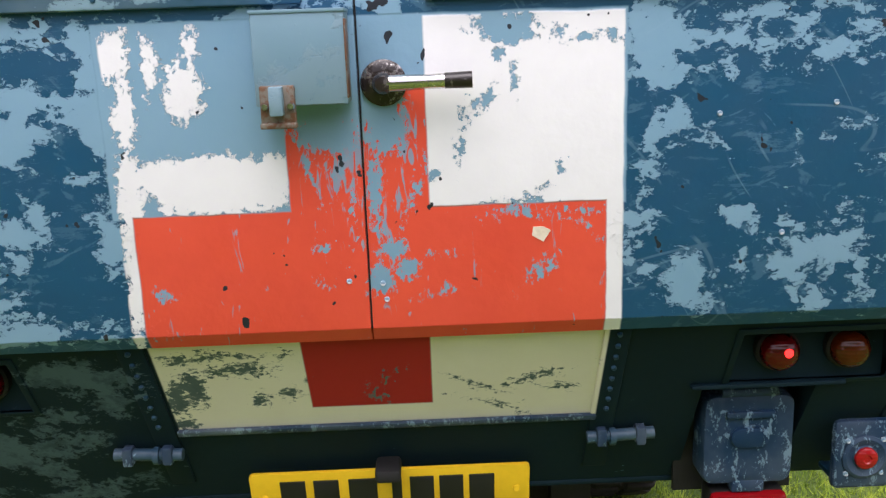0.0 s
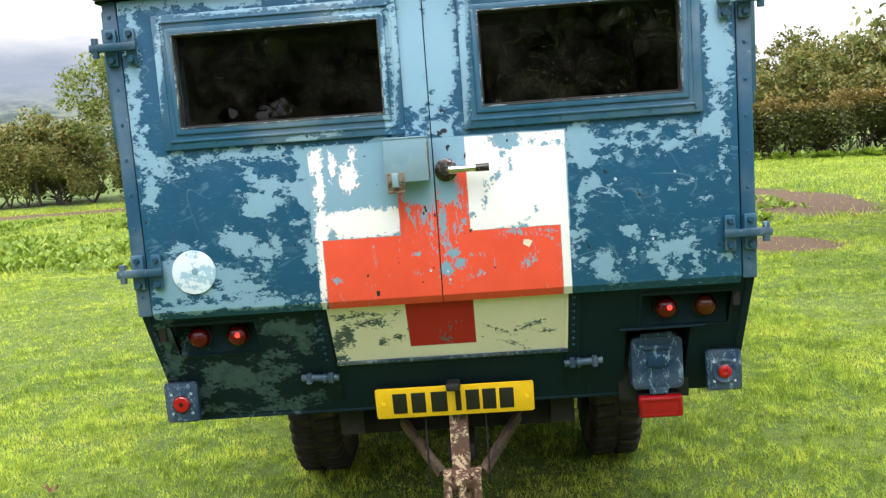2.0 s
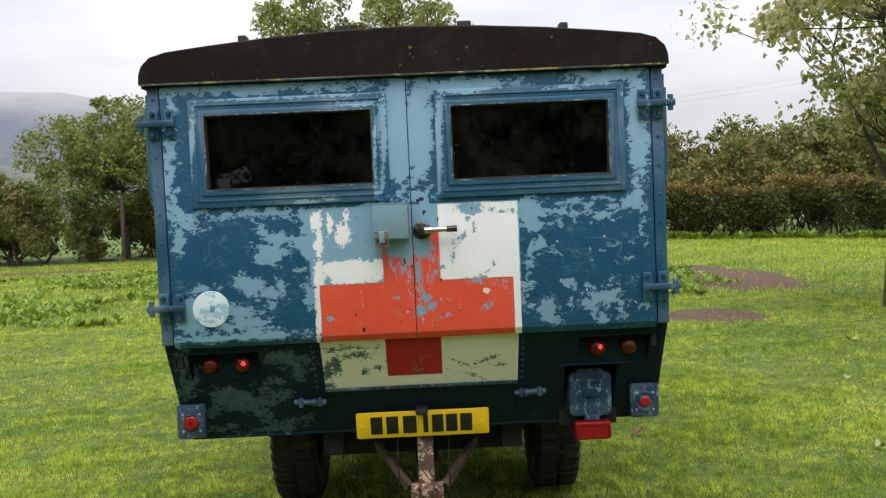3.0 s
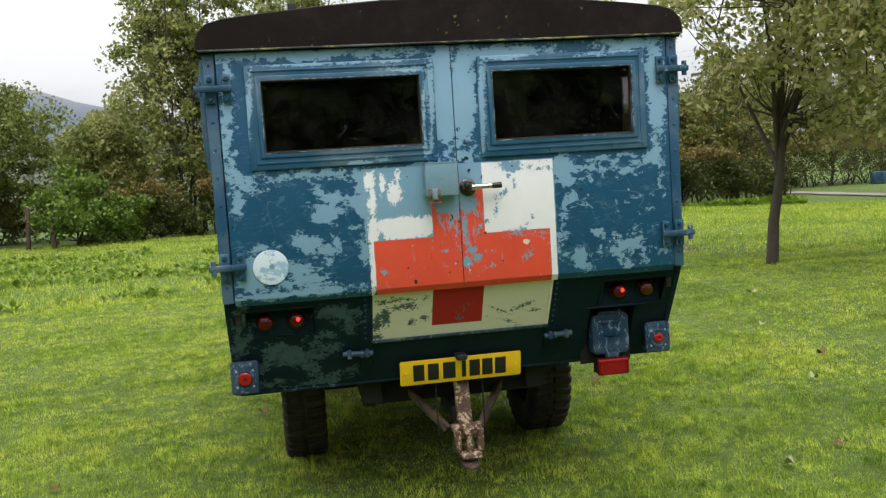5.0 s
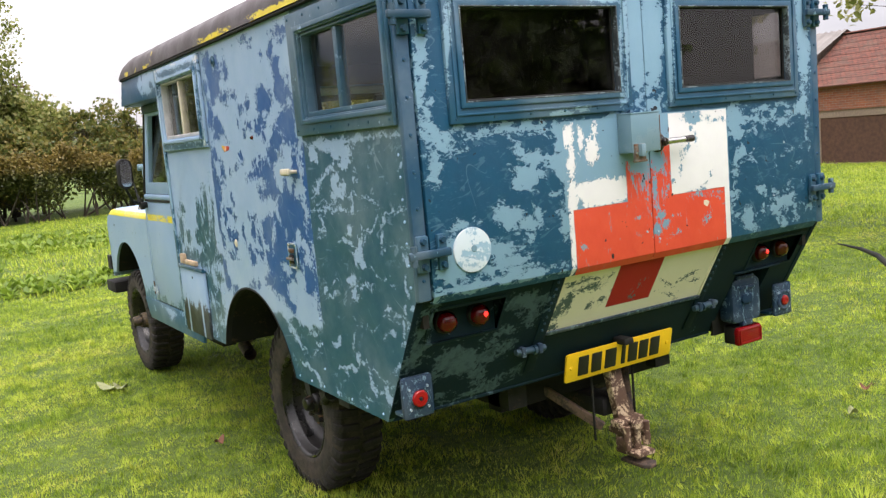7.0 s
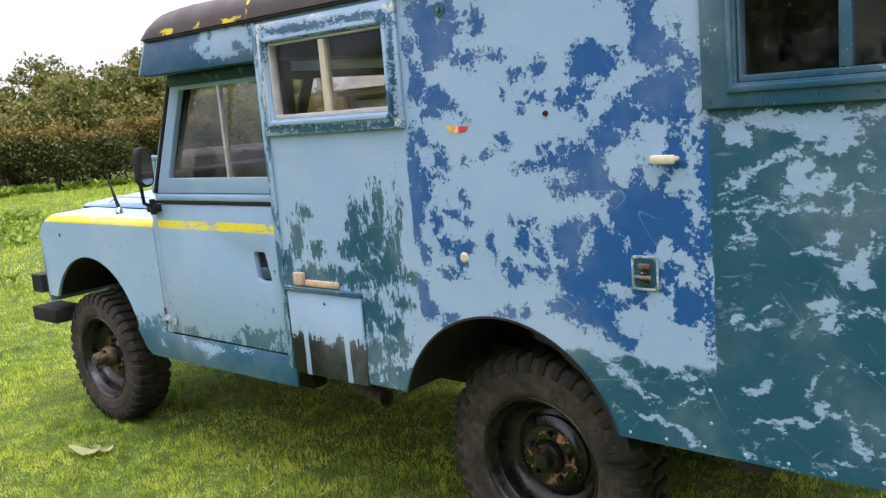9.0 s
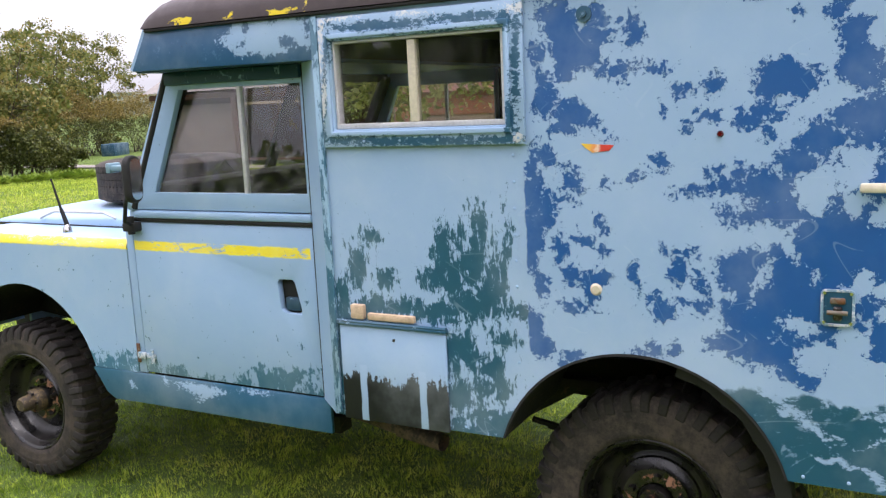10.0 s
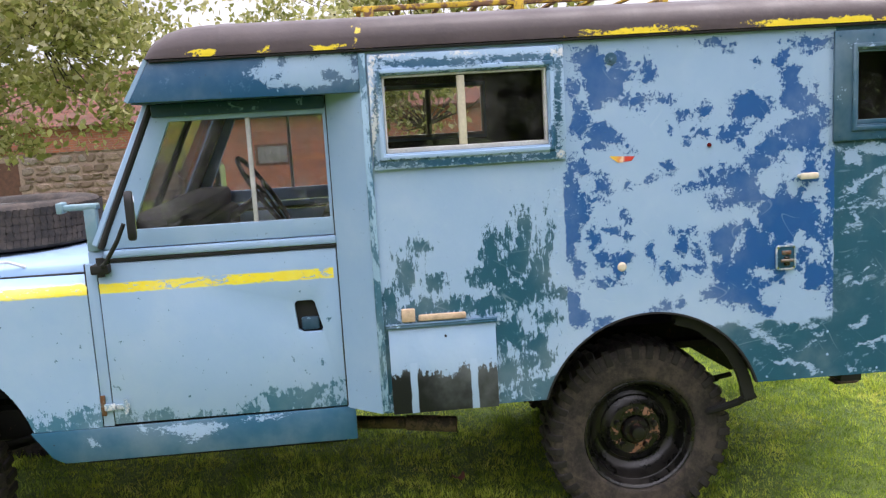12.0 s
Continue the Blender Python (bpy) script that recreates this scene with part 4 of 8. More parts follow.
def sticker_print():
    """A torn sticker, yellow at one end, red at the other."""
    n = Nodes("torn_sticker")
    x, y, z = n.axes()
    k = n.math("ADD", n.step(y, 1.565, 1.475), n.math("MULTIPLY", n.math("SUBTRACT", n.noise(60, 3), 0.5), 0.5))
    return n.out(n.ramp(k, ((0.1, (0.80, 0.52, 0.05)), (0.5, (0.78, 0.30, 0.10)), (0.62, (0.80, 0.62, 0.45)), (0.8, (0.62, 0.05, 0.03)))), 0.5, 0, n.noise(50, 3), 0.0005)


def lens(name, col, glow=0.0):
    """Moulded lamp plastic with fine ribs."""
    n = Nodes(name)
    x, y, z = n.axes()
    rib = n.math("SINE", n.math("MULTIPLY", z, 900.0))
    return n.out(n.mix(n.noise(30, 3), [c * 0.7 for c in col], col), 0.12, 0, rib, 0.0002, glow=glow, coat=0.15, spec=0.35)


def rusty(name, base, rust=(0.17, 0.07, 0.03), amount=-0.05, scale=22.0, metal=0.3, rough=0.6):
    n = Nodes(name)
    m = n.worn(amount, None, 0.8, 0.5, scale, None, 2.0, 0.12)
    r = n.mix(n.noise(scale * 3, 4), rust, [c * 1.9 for c in rust])
    return n.out(n.mix(m, base, r), rough, n.math("MULTIPLY", n.math("SUBTRACT", 1.0, m), metal), n.noise(60, 5, 0.7), 0.002)


M = {
    "rear": rear_paint(), "low": low_paint(), "side": side_paint(), "roof": roof_skin(), "hatch": hatch_paint(),
    "door": cab_paint("cab_door_paint", [(2.68, 0.72, 0.12, 0.14, 0.65), (2.85, 0.69, 0.2, 0.06, 0.5), (3.15, 0.75, 0.3, 0.15, -0.35), (3.35, 0.66, 0.15, 0.05, 0.3)]),
    "wing": cab_paint("wing_paint", [(3.62, 0.72, 0.16, 0.16, 0.55), (4.4, 0.8, 0.3, 0.3, -0.9)]),
    "sill": sill_paint(),
    "visor": visor_paint(),
    "scuffed": trim_paint("scuffed_edge_paint", (0.25, 0.41, 0.56), (0.03, 0.125, 0.20), -0.06, 24, 7.0, (1, 1, 0.3)),
    "tarp": plain("faded_green_tarpaulin", (0.075, 0.125, 0.115), 0.6, 0, 0.35, 6),
    "dull_tin": plain("grey_window_boards", (0.20, 0.20, 0.20), 0.6, 0, 0.3, 5),
    "frame": trim_paint("window_frame_paint", (0.010, 0.075, 0.135), LIGHT, -0.42, 12, 5.0),
    "frame_pale": side_frame_paint(),
    "frame_clean": rear_frame_paint(),
    "putty": trim_paint("weathered_window_sealant", (0.03, 0.04, 0.05), (0.22, 0.28, 0.32), -0.1, 22, 9.0),
    "handle_rose": rusty("flaked_chrome", (0.36, 0.33, 0.31), (0.014, 0.010, 0.009), 0.22, 34, 0.95, 0.22),
    "post": trim_paint("post_paint", (0.011, 0.07, 0.145), LIGHT, -0.45, 12, 9.0),
    "pale": trim_paint("pale_blue_paint", LIGHT, (0.05, 0.18, 0.29), -0.52, 12, 14.0),
    "frame_low": trim_paint("dull_teal_paint", (0.008, 0.048, 0.090), (0.16, 0.29, 0.40), -0.34, 22, 6.0, None, 0.45, 0.4),
    "alu": plain("bare_aluminium_strip", (0.52, 0.51, 0.51), 0.5, 0.1, 0.2),
    "box": trim_paint("grey_blue_box_paint", (0.150, 0.270, 0.340), (0.175, 0.285, 0.345), -0.1, 5, 2.0),
    "chrome": plain("chromed_metal", (0.62, 0.60, 0.57), 0.18, 1.0, 0.12, 30),
    "rust": rusty("rusty_bracket", (0.17, 0.15, 0.12), (0.085, 0.036, 0.014), 0.0, 30),
    "hitch": rusty("flaking_cream_and_rust", (0.50, 0.38, 0.26), (0.055, 0.028, 0.018), 0.12, 22.0, 0.0, 0.75),
    "chassis": rusty("dark_chassis", (0.008, 0.008, 0.008), (0.035, 0.020, 0.012), -0.3, 14, 0.1, 0.8),
    "arm": rusty("muddy_frame_arm", (0.040, 0.029, 0.023), (0.075, 0.048, 0.032), 0.0, 20, 0.0, 0.85),
    "hub": rusty("black_wheel_paint", (0.009, 0.008, 0.008), (0.20, 0.085, 0.04), -0.32, 18, 0.0, 0.35),
    "rimblack": rim_paint(),
    "matt_black": plain("matt_black_steel", (0.006, 0.005, 0.005), 0.9, 0, 0.4),
    "black": plain("black_rubber", (0.009, 0.009, 0.009), 0.7, 0, 0.4),
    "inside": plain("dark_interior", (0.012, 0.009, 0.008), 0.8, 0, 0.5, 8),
    "plate": plain("yellow_number_plate", (0.83, 0.52, 0.015), 0.35, 0, 0.06, 10, 0.0002),
    "ink": plain("black_plate_bars", (0.01, 0.01, 0.01), 0.45, 0, 0.2),
    "red_lens": lens("red_lens", (0.10, 0.002, 0.003)), "amber_lens": lens("amber_lens", (0.085, 0.013, 0.002)),
    "bulb": plain("lit_filament", (1.0, 0.02, 0.015), 0.3, 0, 0.0, glow=3.0), "fog_lens": lens("fog_lens", (0.27, 0.005, 0.008)),
    "lid": trim_paint("scuffed_lid_paint", (0.005, 0.028, 0.068), (0.13, 0.22, 0.29), -0.20, 30, 4.0, (1.4, 1, 0.8), 0.5, 0.28),
    "disc": trim_paint("rubbed_white_disc_paint", (0.28, 0.45, 0.57), (0.58, 0.68, 0.74), 0.1, 12, 1.0),
    "wood": plain("bare_wood_block", (0.50, 0.37, 0.25), 0.75, 0, 0.25, 25),
    "decal": sticker_print(),
    "ivory": plain("ivory_handle", (0.62, 0.55, 0.42), 0.4, 0, 0.15),
    "steel": trim_paint("worn_steel_fitting", (0.20, 0.32, 0.42), (0.55, 0.58, 0.60), 0.0, 30, 1.0, None, 0.35),
    "glass": glass("window_glass", (0.95, 0.955, 0.95), 0.0, 0.08), "cab_glass": glass("misted_cab_glass", (0.93, 0.93, 0.925), 0.0, 0.11, (0.62, 0.61, 0.60), 0.05), "rear_glass": glass("dark_rear_glass", (0.45, 0.43, 0.42), 0.0, 0.03),
    "mirror": plain("mirror_glass", (0.75, 0.77, 0.78), 0.03, 1.0, 0.03),
    "yellow": rusty("yellow_rack_paint", (0.60, 0.40, 0.02), (0.12, 0.06, 0.03), 0.0, 18, 0.0, 0.6),
    "reflector": lens("red_reflector", (0.36, 0.008, 0.010)),
    "flange": rusty("muddy_brass", (0.16, 0.115, 0.055), (0.035, 0.024, 0.016), 0.05, 24, 0.3, 0.6),
    "grip": rusty("blackened_chrome", (0.30, 0.28, 0.26), (0.012, 0.009, 0.008), 0.28, 26, 0.9, 0.3),
    "gloom": plain("interior_gloom", (0.045, 0.032, 0.026), 0.8, 0, 0.5, 9),
    "mossy": trim_paint("mossy_trim", (0.02, 0.02, 0.016), (0.26, 0.23, 0.06), -0.12, 26, 3.0, (0.5, 1, 1)),
    "seat": plain("black_seat_vinyl", (0.010, 0.009, 0.009), 0.45, 0, 0.3),
}


def tyre_rubber():
    n = Nodes("tyre_rubber")
    f = n.math("ADD", n.math("MULTIPLY", n.noise(12, 5, 0.6), 0.6), n.math("MULTIPLY", n.noise(70, 4, 0.7), 0.4))
    c = n.mix(n.step(f, 0.38, 0.68), (0.013, 0.011, 0.010), (0.072, 0.054, 0.043))
    c = n.mix(n.math("MULTIPLY", n.step(n.noise(5, 6, 0.72, 1.0, None, 9.0), 0.50, 0.66), 0.5), c, (0.105, 0.078, 0.060))
    return n.out(c, 0.8, 0, n.noise(90, 4, 0.7), 0.002)


M["tyre"] = tyre_rubber()
M["tread"] = plain("dark_tread_rubber", (0.020, 0.017, 0.015), 0.85, 0, 0.6, 14, 0.002)


# ---- building helpers ----
def part(name, bm, mat, parent=None, label="", sharp=32):
    """Links a bmesh as one mesh object under a thing or a part."""
    me = bpy.data.meshes.new(name)
    bm.to_mesh(me)
    bm.free()
    me.shade_smooth()
    me.set_sharp_from_angle(angle=radians(sharp))
    me.materials.append(mat)
    ob = new(name, me)
    if parent is not None:
        ob.parent = parent
        ob.matrix_parent_inverse = parent.matrix_basis.inverted()
    return tagged(ob, label)


def box(bm, lo, hi, bevel=0.004, m=None):
    r = bmesh.ops.create_cube(bm, size=1.0)
    vs = r["verts"]
    for v in vs:
        v.co = Vector([lo[i] + (v.co[i] + 0.5) * (hi[i] - lo[i]) for i in range(3)])
    if bevel:
        es = list({e for v in vs for e in v.link_edges})
        g = bmesh.ops.bevel(bm, geom=es, offset=bevel, segments=2, affect="EDGES", profile=0.5)
        vs = list({v for f in g["faces"] for v in f.verts} | {v for v in vs if v.is_valid})
    if m is not None:
        bmesh.ops.transform(bm, matrix=m, verts=vs)
    return bm


def rod(bm, a, b, r0, r1=None, seg=14, caps=True):
    a, b = Vector(a), Vector(b)
    d = b - a
    m = Matrix.Translation((a + b) / 2) @ d.to_track_quat("Z", "Y").to_matrix().to_4x4()
    bmesh.ops.create_cone(bm, cap_ends=caps, segments=seg, radius1=r0, radius2=r0 if r1 is None else r1, depth=d.length, matrix=m)
    return bm


def tube(bm, pts, r, seg=10):
    for a, b in zip(pts, pts[1:]):
        rod(bm, a, b, r, r, seg)
    for p in pts[1:-1]:
        bmesh.ops.create_uvsphere(bm, u_segments=seg, v_segments=6, radius=r, matrix=Matrix.Translation(p))
    return bm


def lathe(bm, profile, seg=48, axis="x", at=(0, 0, 0), caps=False):
    """Turns a profile of (along, radius) round an axis."""
    rings = []
    for a, r in profile:
        ring = []
        for i in range(seg):
            c, s = math.cos(2 * math.pi * i / seg) * r, math.sin(2 * math.pi * i / seg) * r
            co = {"x": (a, c, s), "y": (c, a, s), "z": (c, s, a)}[axis]
            ring.append(bm.verts.new(Vector(co) + Vector(at)))
        rings.append(ring)
    for p, q in zip(rings, rings[1:]):
        for i in range(seg):
            j = (i + 1) % seg
            bm.faces.new((p[i], p[j], q[j], q[i]))
    for ring in (rings[0], rings[-1]) if caps else ():
        if (ring[0].co - ring[seg // 2].co).length > 1e-4:
            bm.faces.new(ring)
    bmesh.ops.recalc_face_normals(bm, faces=bm.faces)
    return bm


def plate(bm, axis, d0, d1, outer, holes=(), bevel=0.0):
    """A flat sheet with thickness across an axis, given by its outline and openings in the other two."""
    def co(u, v, d):
        return {"x": (d, u, v), "y": (u, d, v), "z": (u, v, d)}[axis]
    edges = []
    for loop in (outer, *holes):
        vs = [bm.verts.new(co(u, v, d0)) for u, v in loop]
        edges += [bm.edges.new((vs[i], vs[(i + 1) % len(vs)])) for i in range(len(vs))]
    g = bmesh.ops.triangle_fill(bm, use_beauty=True, use_dissolve=False, edges=edges)
    faces = [f for f in g["geom"] if isinstance(f, bmesh.types.BMFace)]
    e = bmesh.ops.extrude_face_region(bm, geom=faces)
    shift = Vector(co(0, 0, d1 - d0))
    top = [v for v in e["geom"] if isinstance(v, bmesh.types.BMVert)]
    bmesh.ops.translate(bm, verts=top, vec=shift)
    bmesh.ops.recalc_face_normals(bm, faces=bm.faces)
    if bevel:
        sharp = [ed for ed in bm.edges if len(ed.link_faces) == 2 and ed.calc_face_angle(0) > 0.8]
        bmesh.ops.bevel(bm, geom=sharp, offset=bevel, segments=2, affect="EDGES", profile=0.5)
    return bm


def rect(u0, u1, v0, v1):
    return [(u0, v0), (u1, v0), (u1, v1), (u0, v1)]


def rounded(u0, u1, v0, v1, r, k=4):
    pts = []
    for cu, cv, a in ((u1 - r, v1 - r, 0), (u0 + r, v1 - r, 90), (u0 + r, v0 + r, 180), (u1 - r, v0 + r, 270)):
        for i in range(k + 1):
            t = radians(a + 90 * i / k)
            pts.append((cu + r * math.cos(t), cv + r * math.sin(t)))
    return pts


def B():
    return bmesh.new()


def mesh_of(name, verts, faces, mat, parent=None, smooth=True):
    """One mesh from computed arrays; faces all have the same number of corners."""
    verts, faces = np.asarray(verts, np.float32), np.asarray(faces, np.int32)
    me = bpy.data.meshes.new(name)
    k = faces.shape[1]
    me.vertices.add(len(verts))
    me.vertices.foreach_set("co", verts.ravel())
    me.loops.add(faces.size)
    me.loops.foreach_set("vertex_index", faces.ravel())
    me.polygons.add(len(faces))
    me.polygons.foreach_set("loop_start", np.arange(0, faces.size, k, dtype=np.int32))
    me.polygons.foreach_set("use_smooth", np.full(len(faces), smooth, dtype=bool))
    me.update(calc_edges=True)
    me.validate()
    me.materials.append(mat)
    ob = new(name, me)
    if parent is not None:
        ob.parent = parent
    return ob


bolt_meshes = {}


def bolts(name, places, axis, mat, parent, r=0.007, h=0.006):
    """Rivets, screws or bolt heads, each an object of its own on one shared mesh."""
    key = (name, axis, r, h, mat.name)
    if key not in bolt_meshes:
        bm = rod(B(), (0, 0, 0), Vector(axis) * h, r, r * 0.72, 8)
        bolt_meshes[key] = bpy.data.meshes.new(name)
        bm.to_mesh(bolt_meshes[key])
        bm.free()
        bolt_meshes[key].materials.append(mat)
    for p in places:
        ob = new(name, bolt_meshes[key])
        ob.parent = parent
        ob.matrix_basis = Matrix.Translation(p)


# ---- the truck: an old ambulance-bodied off-roader ----
HALF, CAB = 0.917, 0.81                   # half widths of the box body and of the cab
truck = new("camper_truck")
tagged(truck, "old ambulance camper in flaking blue paint with a faded red cross", "truck")


def slant(z):
    """How far the rear skirt is drawn in at a height."""
    return 0.03 + (1.02 - z) * 0.6


ARCH_Y, ARCH_Z, ARCH_R = 1.415, 0.489, 0.428
arch = [(ARCH_Y + ARCH_R * math.cos(a), ARCH_Z + ARCH_R * math.sin(a)) for a in np.linspace(radians(16.7), radians(163.3), 25)]
WIN_F, WIN_R = (1.785, 2.372, 1.578, 1.850), (0.064, 0.622, 1.580, 1.850)

for sx in (-1, 1):
    x0, x1 = sx * HALF, sx * (HALF - 0.02)
    mid = len(arch) // 2
    bm = plate(B(), "x", x0, x1, [(2.454, 1.945), (2.454, 0.61)] + arch[:mid + 1] + [(ARCH_Y, 1.945)], [rect(*WIN_F)])
    plate(bm, "x", x0, x1, [(ARCH_Y, 1.945)] + arch[mid:] + [(slant(0.614), 0.610), (0.03, 1.02), (0.03, 1.945)], [rect(*WIN_R)])
    side = part("side_panel", bm, M["side"], truck, "pale blue side panel with royal blue and teal showing through")
    for (y0, y1, z0, z1), (o0, o1, p0, p1), mul, mt in ((WIN_F, (1.722, 2.420, 1.520, 1.925), 2.092, "frame_pale"), (WIN_R, (0.034, 0.712, 1.520, 1.922), 0.381, "frame")):
        fr = part("window_frame", plate(B(), "x", x0 + sx * 0.002, x0 + sx * 0.016, rect(o0, o1, p0, p1), [rect(y0 - 0.002, y1 + 0.002, z0 - 0.002, z1 + 0.002)], 0.003), M[mt], side, "raised worn blue window frame")
        part("frame_bead", plate(B(), "x", x0 + sx * 0.012, x0 + sx * 0.024, rect(y0 - 0.024, y1 + 0.024, z0 - 0.024, z1 + 0.024), [rect(y0 - 0.008, y1 + 0.008, z0 - 0.008, z1 + 0.008)], 0.003), M[mt], side)
        part("inner_frame", plate(B(), "x", x0 + sx * 0.006, x0 - sx * 0.03, rect(y0 - 0.001, y1 + 0.001, z0 - 0.001, z1 + 0.001), [rect(y0 + 0.009, y1 - 0.007, z0 + 0.015, z1 - 0.007)], 0.002), M["alu" if mt == "frame_pale" else "frame"], side, "bare pale glazing strip")
        part("mullion", box(B(), (min(x0, x0 - sx * 0.03), mul - 0.014, z0 + 0.016), (max(x0, x0 - sx * 0.03), mul + 0.014, z1 - 0.01), 0.003), M["ivory" if mt == "frame_pale" else "frame"], side)
        for a, b, d in ((y0 + 0.01, mul, 0.012), (mul, y1 - 0.01, 0.020)):
            pane = part("pane", box(B(), (min(x0 - sx * d, x0 - sx * (d + 0.004)), a, z0 + 0.01), (max(x0 - sx * d, x0 - sx * (d + 0.004)), b, z1 - 0.005), 0), M["glass"], side)
            pane.visible_shadow = False
        bolts("frame_screw", [(x0 + sx * 0.015, yy, zz) for yy in np.linspace(o0 + 0.02, o1 - 0.02, 6) for zz in (p0 + 0.018, p1 - 0.018)], (sx, 0, 0), M[mt], side, 0.005, 0.004)
    # upright seam strip, post and lower flashing
    part("corner_post", box(B(), (min(x0, x0 + sx * 0.012), 2.425, 0.62), (max(x0, x0 + sx * 0.012), 2.452, 1.935), 0.004), M["scuffed"], truck, "rubbed pale blue upright strip with bare edges")
    part("corner_panel", plate(B(), "z", 0.61, 1.802, [(x0 + sx * 0.004, 2.4525), (sx * (CAB - 0.002), 2.5845), (sx * (CAB - 0.03), 2.575), (x0 - sx * 0.025, 2.4545)]), M["pale"], truck, "pale blue slanting corner panel")
    part("gutter", box(B(), (min(x0 - sx * 0.01, x0 + sx * 0.018), 0.0, 1.938), (max(x0 - sx * 0.01, x0 + sx * 0.018), 3.17, 1.948), 0.004), M["chassis"], truck, "thin dark drip edge under the roof")
    bolts("rivet", [(x0, yy, 0.63 if yy > 1.86 or 0.30 < yy < 0.97 else 1.90) for yy in np.linspace(0.08, 2.40, 22)], (sx, 0, 0), M["pale"], side, 0.005, 0.003)
    bolts("rivet", [(x0, yy + 0.02, zz) for yy, lo in ((0.702, 0.70), (1.748, 0.86), (0.03, 1.06)) for zz in np.linspace(lo, 1.88, 14)], (sx, 0, 0), M["pale"], side, 0.005, 0.003)
    # wheel housing
    bm = B()
    n0 = 16
    inner = [[bm.verts.new((sx * xx, y, z)) for y, z in arch[:n0]] for xx in (HALF - 0.021, 0.45)]
    for i in range(n0 - 1):
        bm.faces.new((inner[0][i], inner[0][i + 1], inner[1][i + 1], inner[1][i]))
    part("wheel_housing", bm, M["chassis"], truck, "black wheel housing")
    bm = B()
    lipv = [[bm.verts.new((x0 + sx * dx, ARCH_Y + (y - ARCH_Y) * k, ARCH_Z + (z - ARCH_Z) * k)) for dx, k in ((0.003, 1.012), (0.004, 0.995), (-0.022, 0.995))] for y, z in arch]
    for a, b in zip(lipv, lipv[1:]):
        for i in range(2):
            bm.faces.new((a[i], a[i + 1], b[i + 1], b[i]))
    bmesh.ops.recalc_face_normals(bm, faces=bm.faces)
    part("arch_lip", bm, M["black"], truck)
    bm = B()
    strip = [[bm.verts.new((x0 - sx * dx, ARCH_Y + (ARCH_R + dr) * math.cos(t), ARCH_Z + (ARCH_R + dr) * math.sin(t))) for dx, dr in ((0.045, -0.002), (0.045, -0.046 + 0.003 * math.sin(t * 19)), (0.095, -0.040), (0.095, 0.0))] for t in np.linspace(radians(106), radians(174), 20)]
    for p, q in zip(strip, strip[1:]):
        for i in range(3):
            bm.faces.new((p[i], p[i + 1], q[i + 1], q[i]))
    bmesh.ops.recalc_face_normals(bm, faces=bm.faces)
    part("mud_strip", bm, M["black"], truck, "torn black rubber strip behind the wheel")

# left side fittings
bm = plate(B(), "x", -HALF - 0.002, -HALF - 0.014, rect(2.012, 2.410, 0.606, 0.934), (), 0.003)
hatch = part("side_hatch", bm, M["hatch"], truck, "pale blue locker hatch with black drips along its foot")
part("hatch_rail", rod(box(B(), (-HALF - 0.022, 2.006, 0.934), (-HALF, 2.416, 0.944), 0.003), (-HALF - 0.016, 2.006, 0.947), (-HALF - 0.016, 2.416, 0.947), 0.006), M["frame"], hatch)
part("hatch_screw", rod(B(), (-HALF - 0.014, 2.20, 0.895), (-HALF - 0.017, 2.20, 0.895), 0.005), M["black"], hatch)
part("wood_block", box(B(), (-HALF - 0.022, 2.308, 0.957), (-HALF, 2.358, 1.006), 0.005), M["wood"], truck, "square block of bare wood")
part("wood_strip", box(B(), (-HALF - 0.018, 2.120, 0.956), (-HALF, 2.296, 0.980), 0.005), M["wood"], truck, "short strip of bare wood")
part("side_handle", rod(rod(box(B(), (-HALF - 0.040, 0.780, 1.389), (-HALF - 0.022, 0.850, 1.413), 0.007), (-HALF, 0.79, 1.40), (-HALF - 0.03, 0.79, 1.40), 0.007), (-HALF, 0.84, 1.40), (-HALF - 0.03, 0.84, 1.40), 0.007), M["ivory"], truck, "ivory pull handle")
lk = part("latch", plate(B(), "x", -HALF - 0.001, -HALF - 0.005, rounded(0.853, 0.931, 1.048, 1.142, 0.012), (), 0.001), M["frame"], truck, "worn steel over-centre latch")
part("latch_rim", plate(B(), "x", -HALF - 0.004, -HALF - 0.008, rounded(0.852, 0.932, 1.047, 1.143, 0.013), [rounded(0.859, 0.925, 1.054, 1.136, 0.009)], 0.001), M["steel"], lk, "rubbed bare rim")
part("latch_lever", box(B(), (-HALF - 0.020, 0.880, 1.064), (-HALF - 0.005, 0.902, 1.100), 0.005), M["handle_rose"], lk)
part("latch_hook", rod(box(B(), (-HALF - 0.016, 0.874, 1.106), (-HALF - 0.005, 0.910, 1.122), 0.004), (-HALF - 0.018, 0.868, 1.085), (-HALF - 0.018, 0.916, 1.085), 0.006), M["rust"], lk)
bolts("latch_screw", [(-HALF - 0.005, yy, zz) for yy in (0.861, 0.923) for zz in (1.057, 1.133)], (-1, 0, 0), M["chrome"], lk, 0.006, 0.004)
part("sticker", plate(B(), "x", -HALF - 0.0005, -HALF - 0.0015, [(1.465, 1.512), (1.56, 1.518), (1.55, 1.508), (1.527, 1.492), (1.478, 1.497)]), M["decal"], truck, "torn orange and yellow sticker")
part("chip_of_sealant", rod(B(), (-HALF, 1.523, 1.103), (-HALF - 0.004, 1.523, 1.103), 0.018, 0.012), M["ivory"], truck)
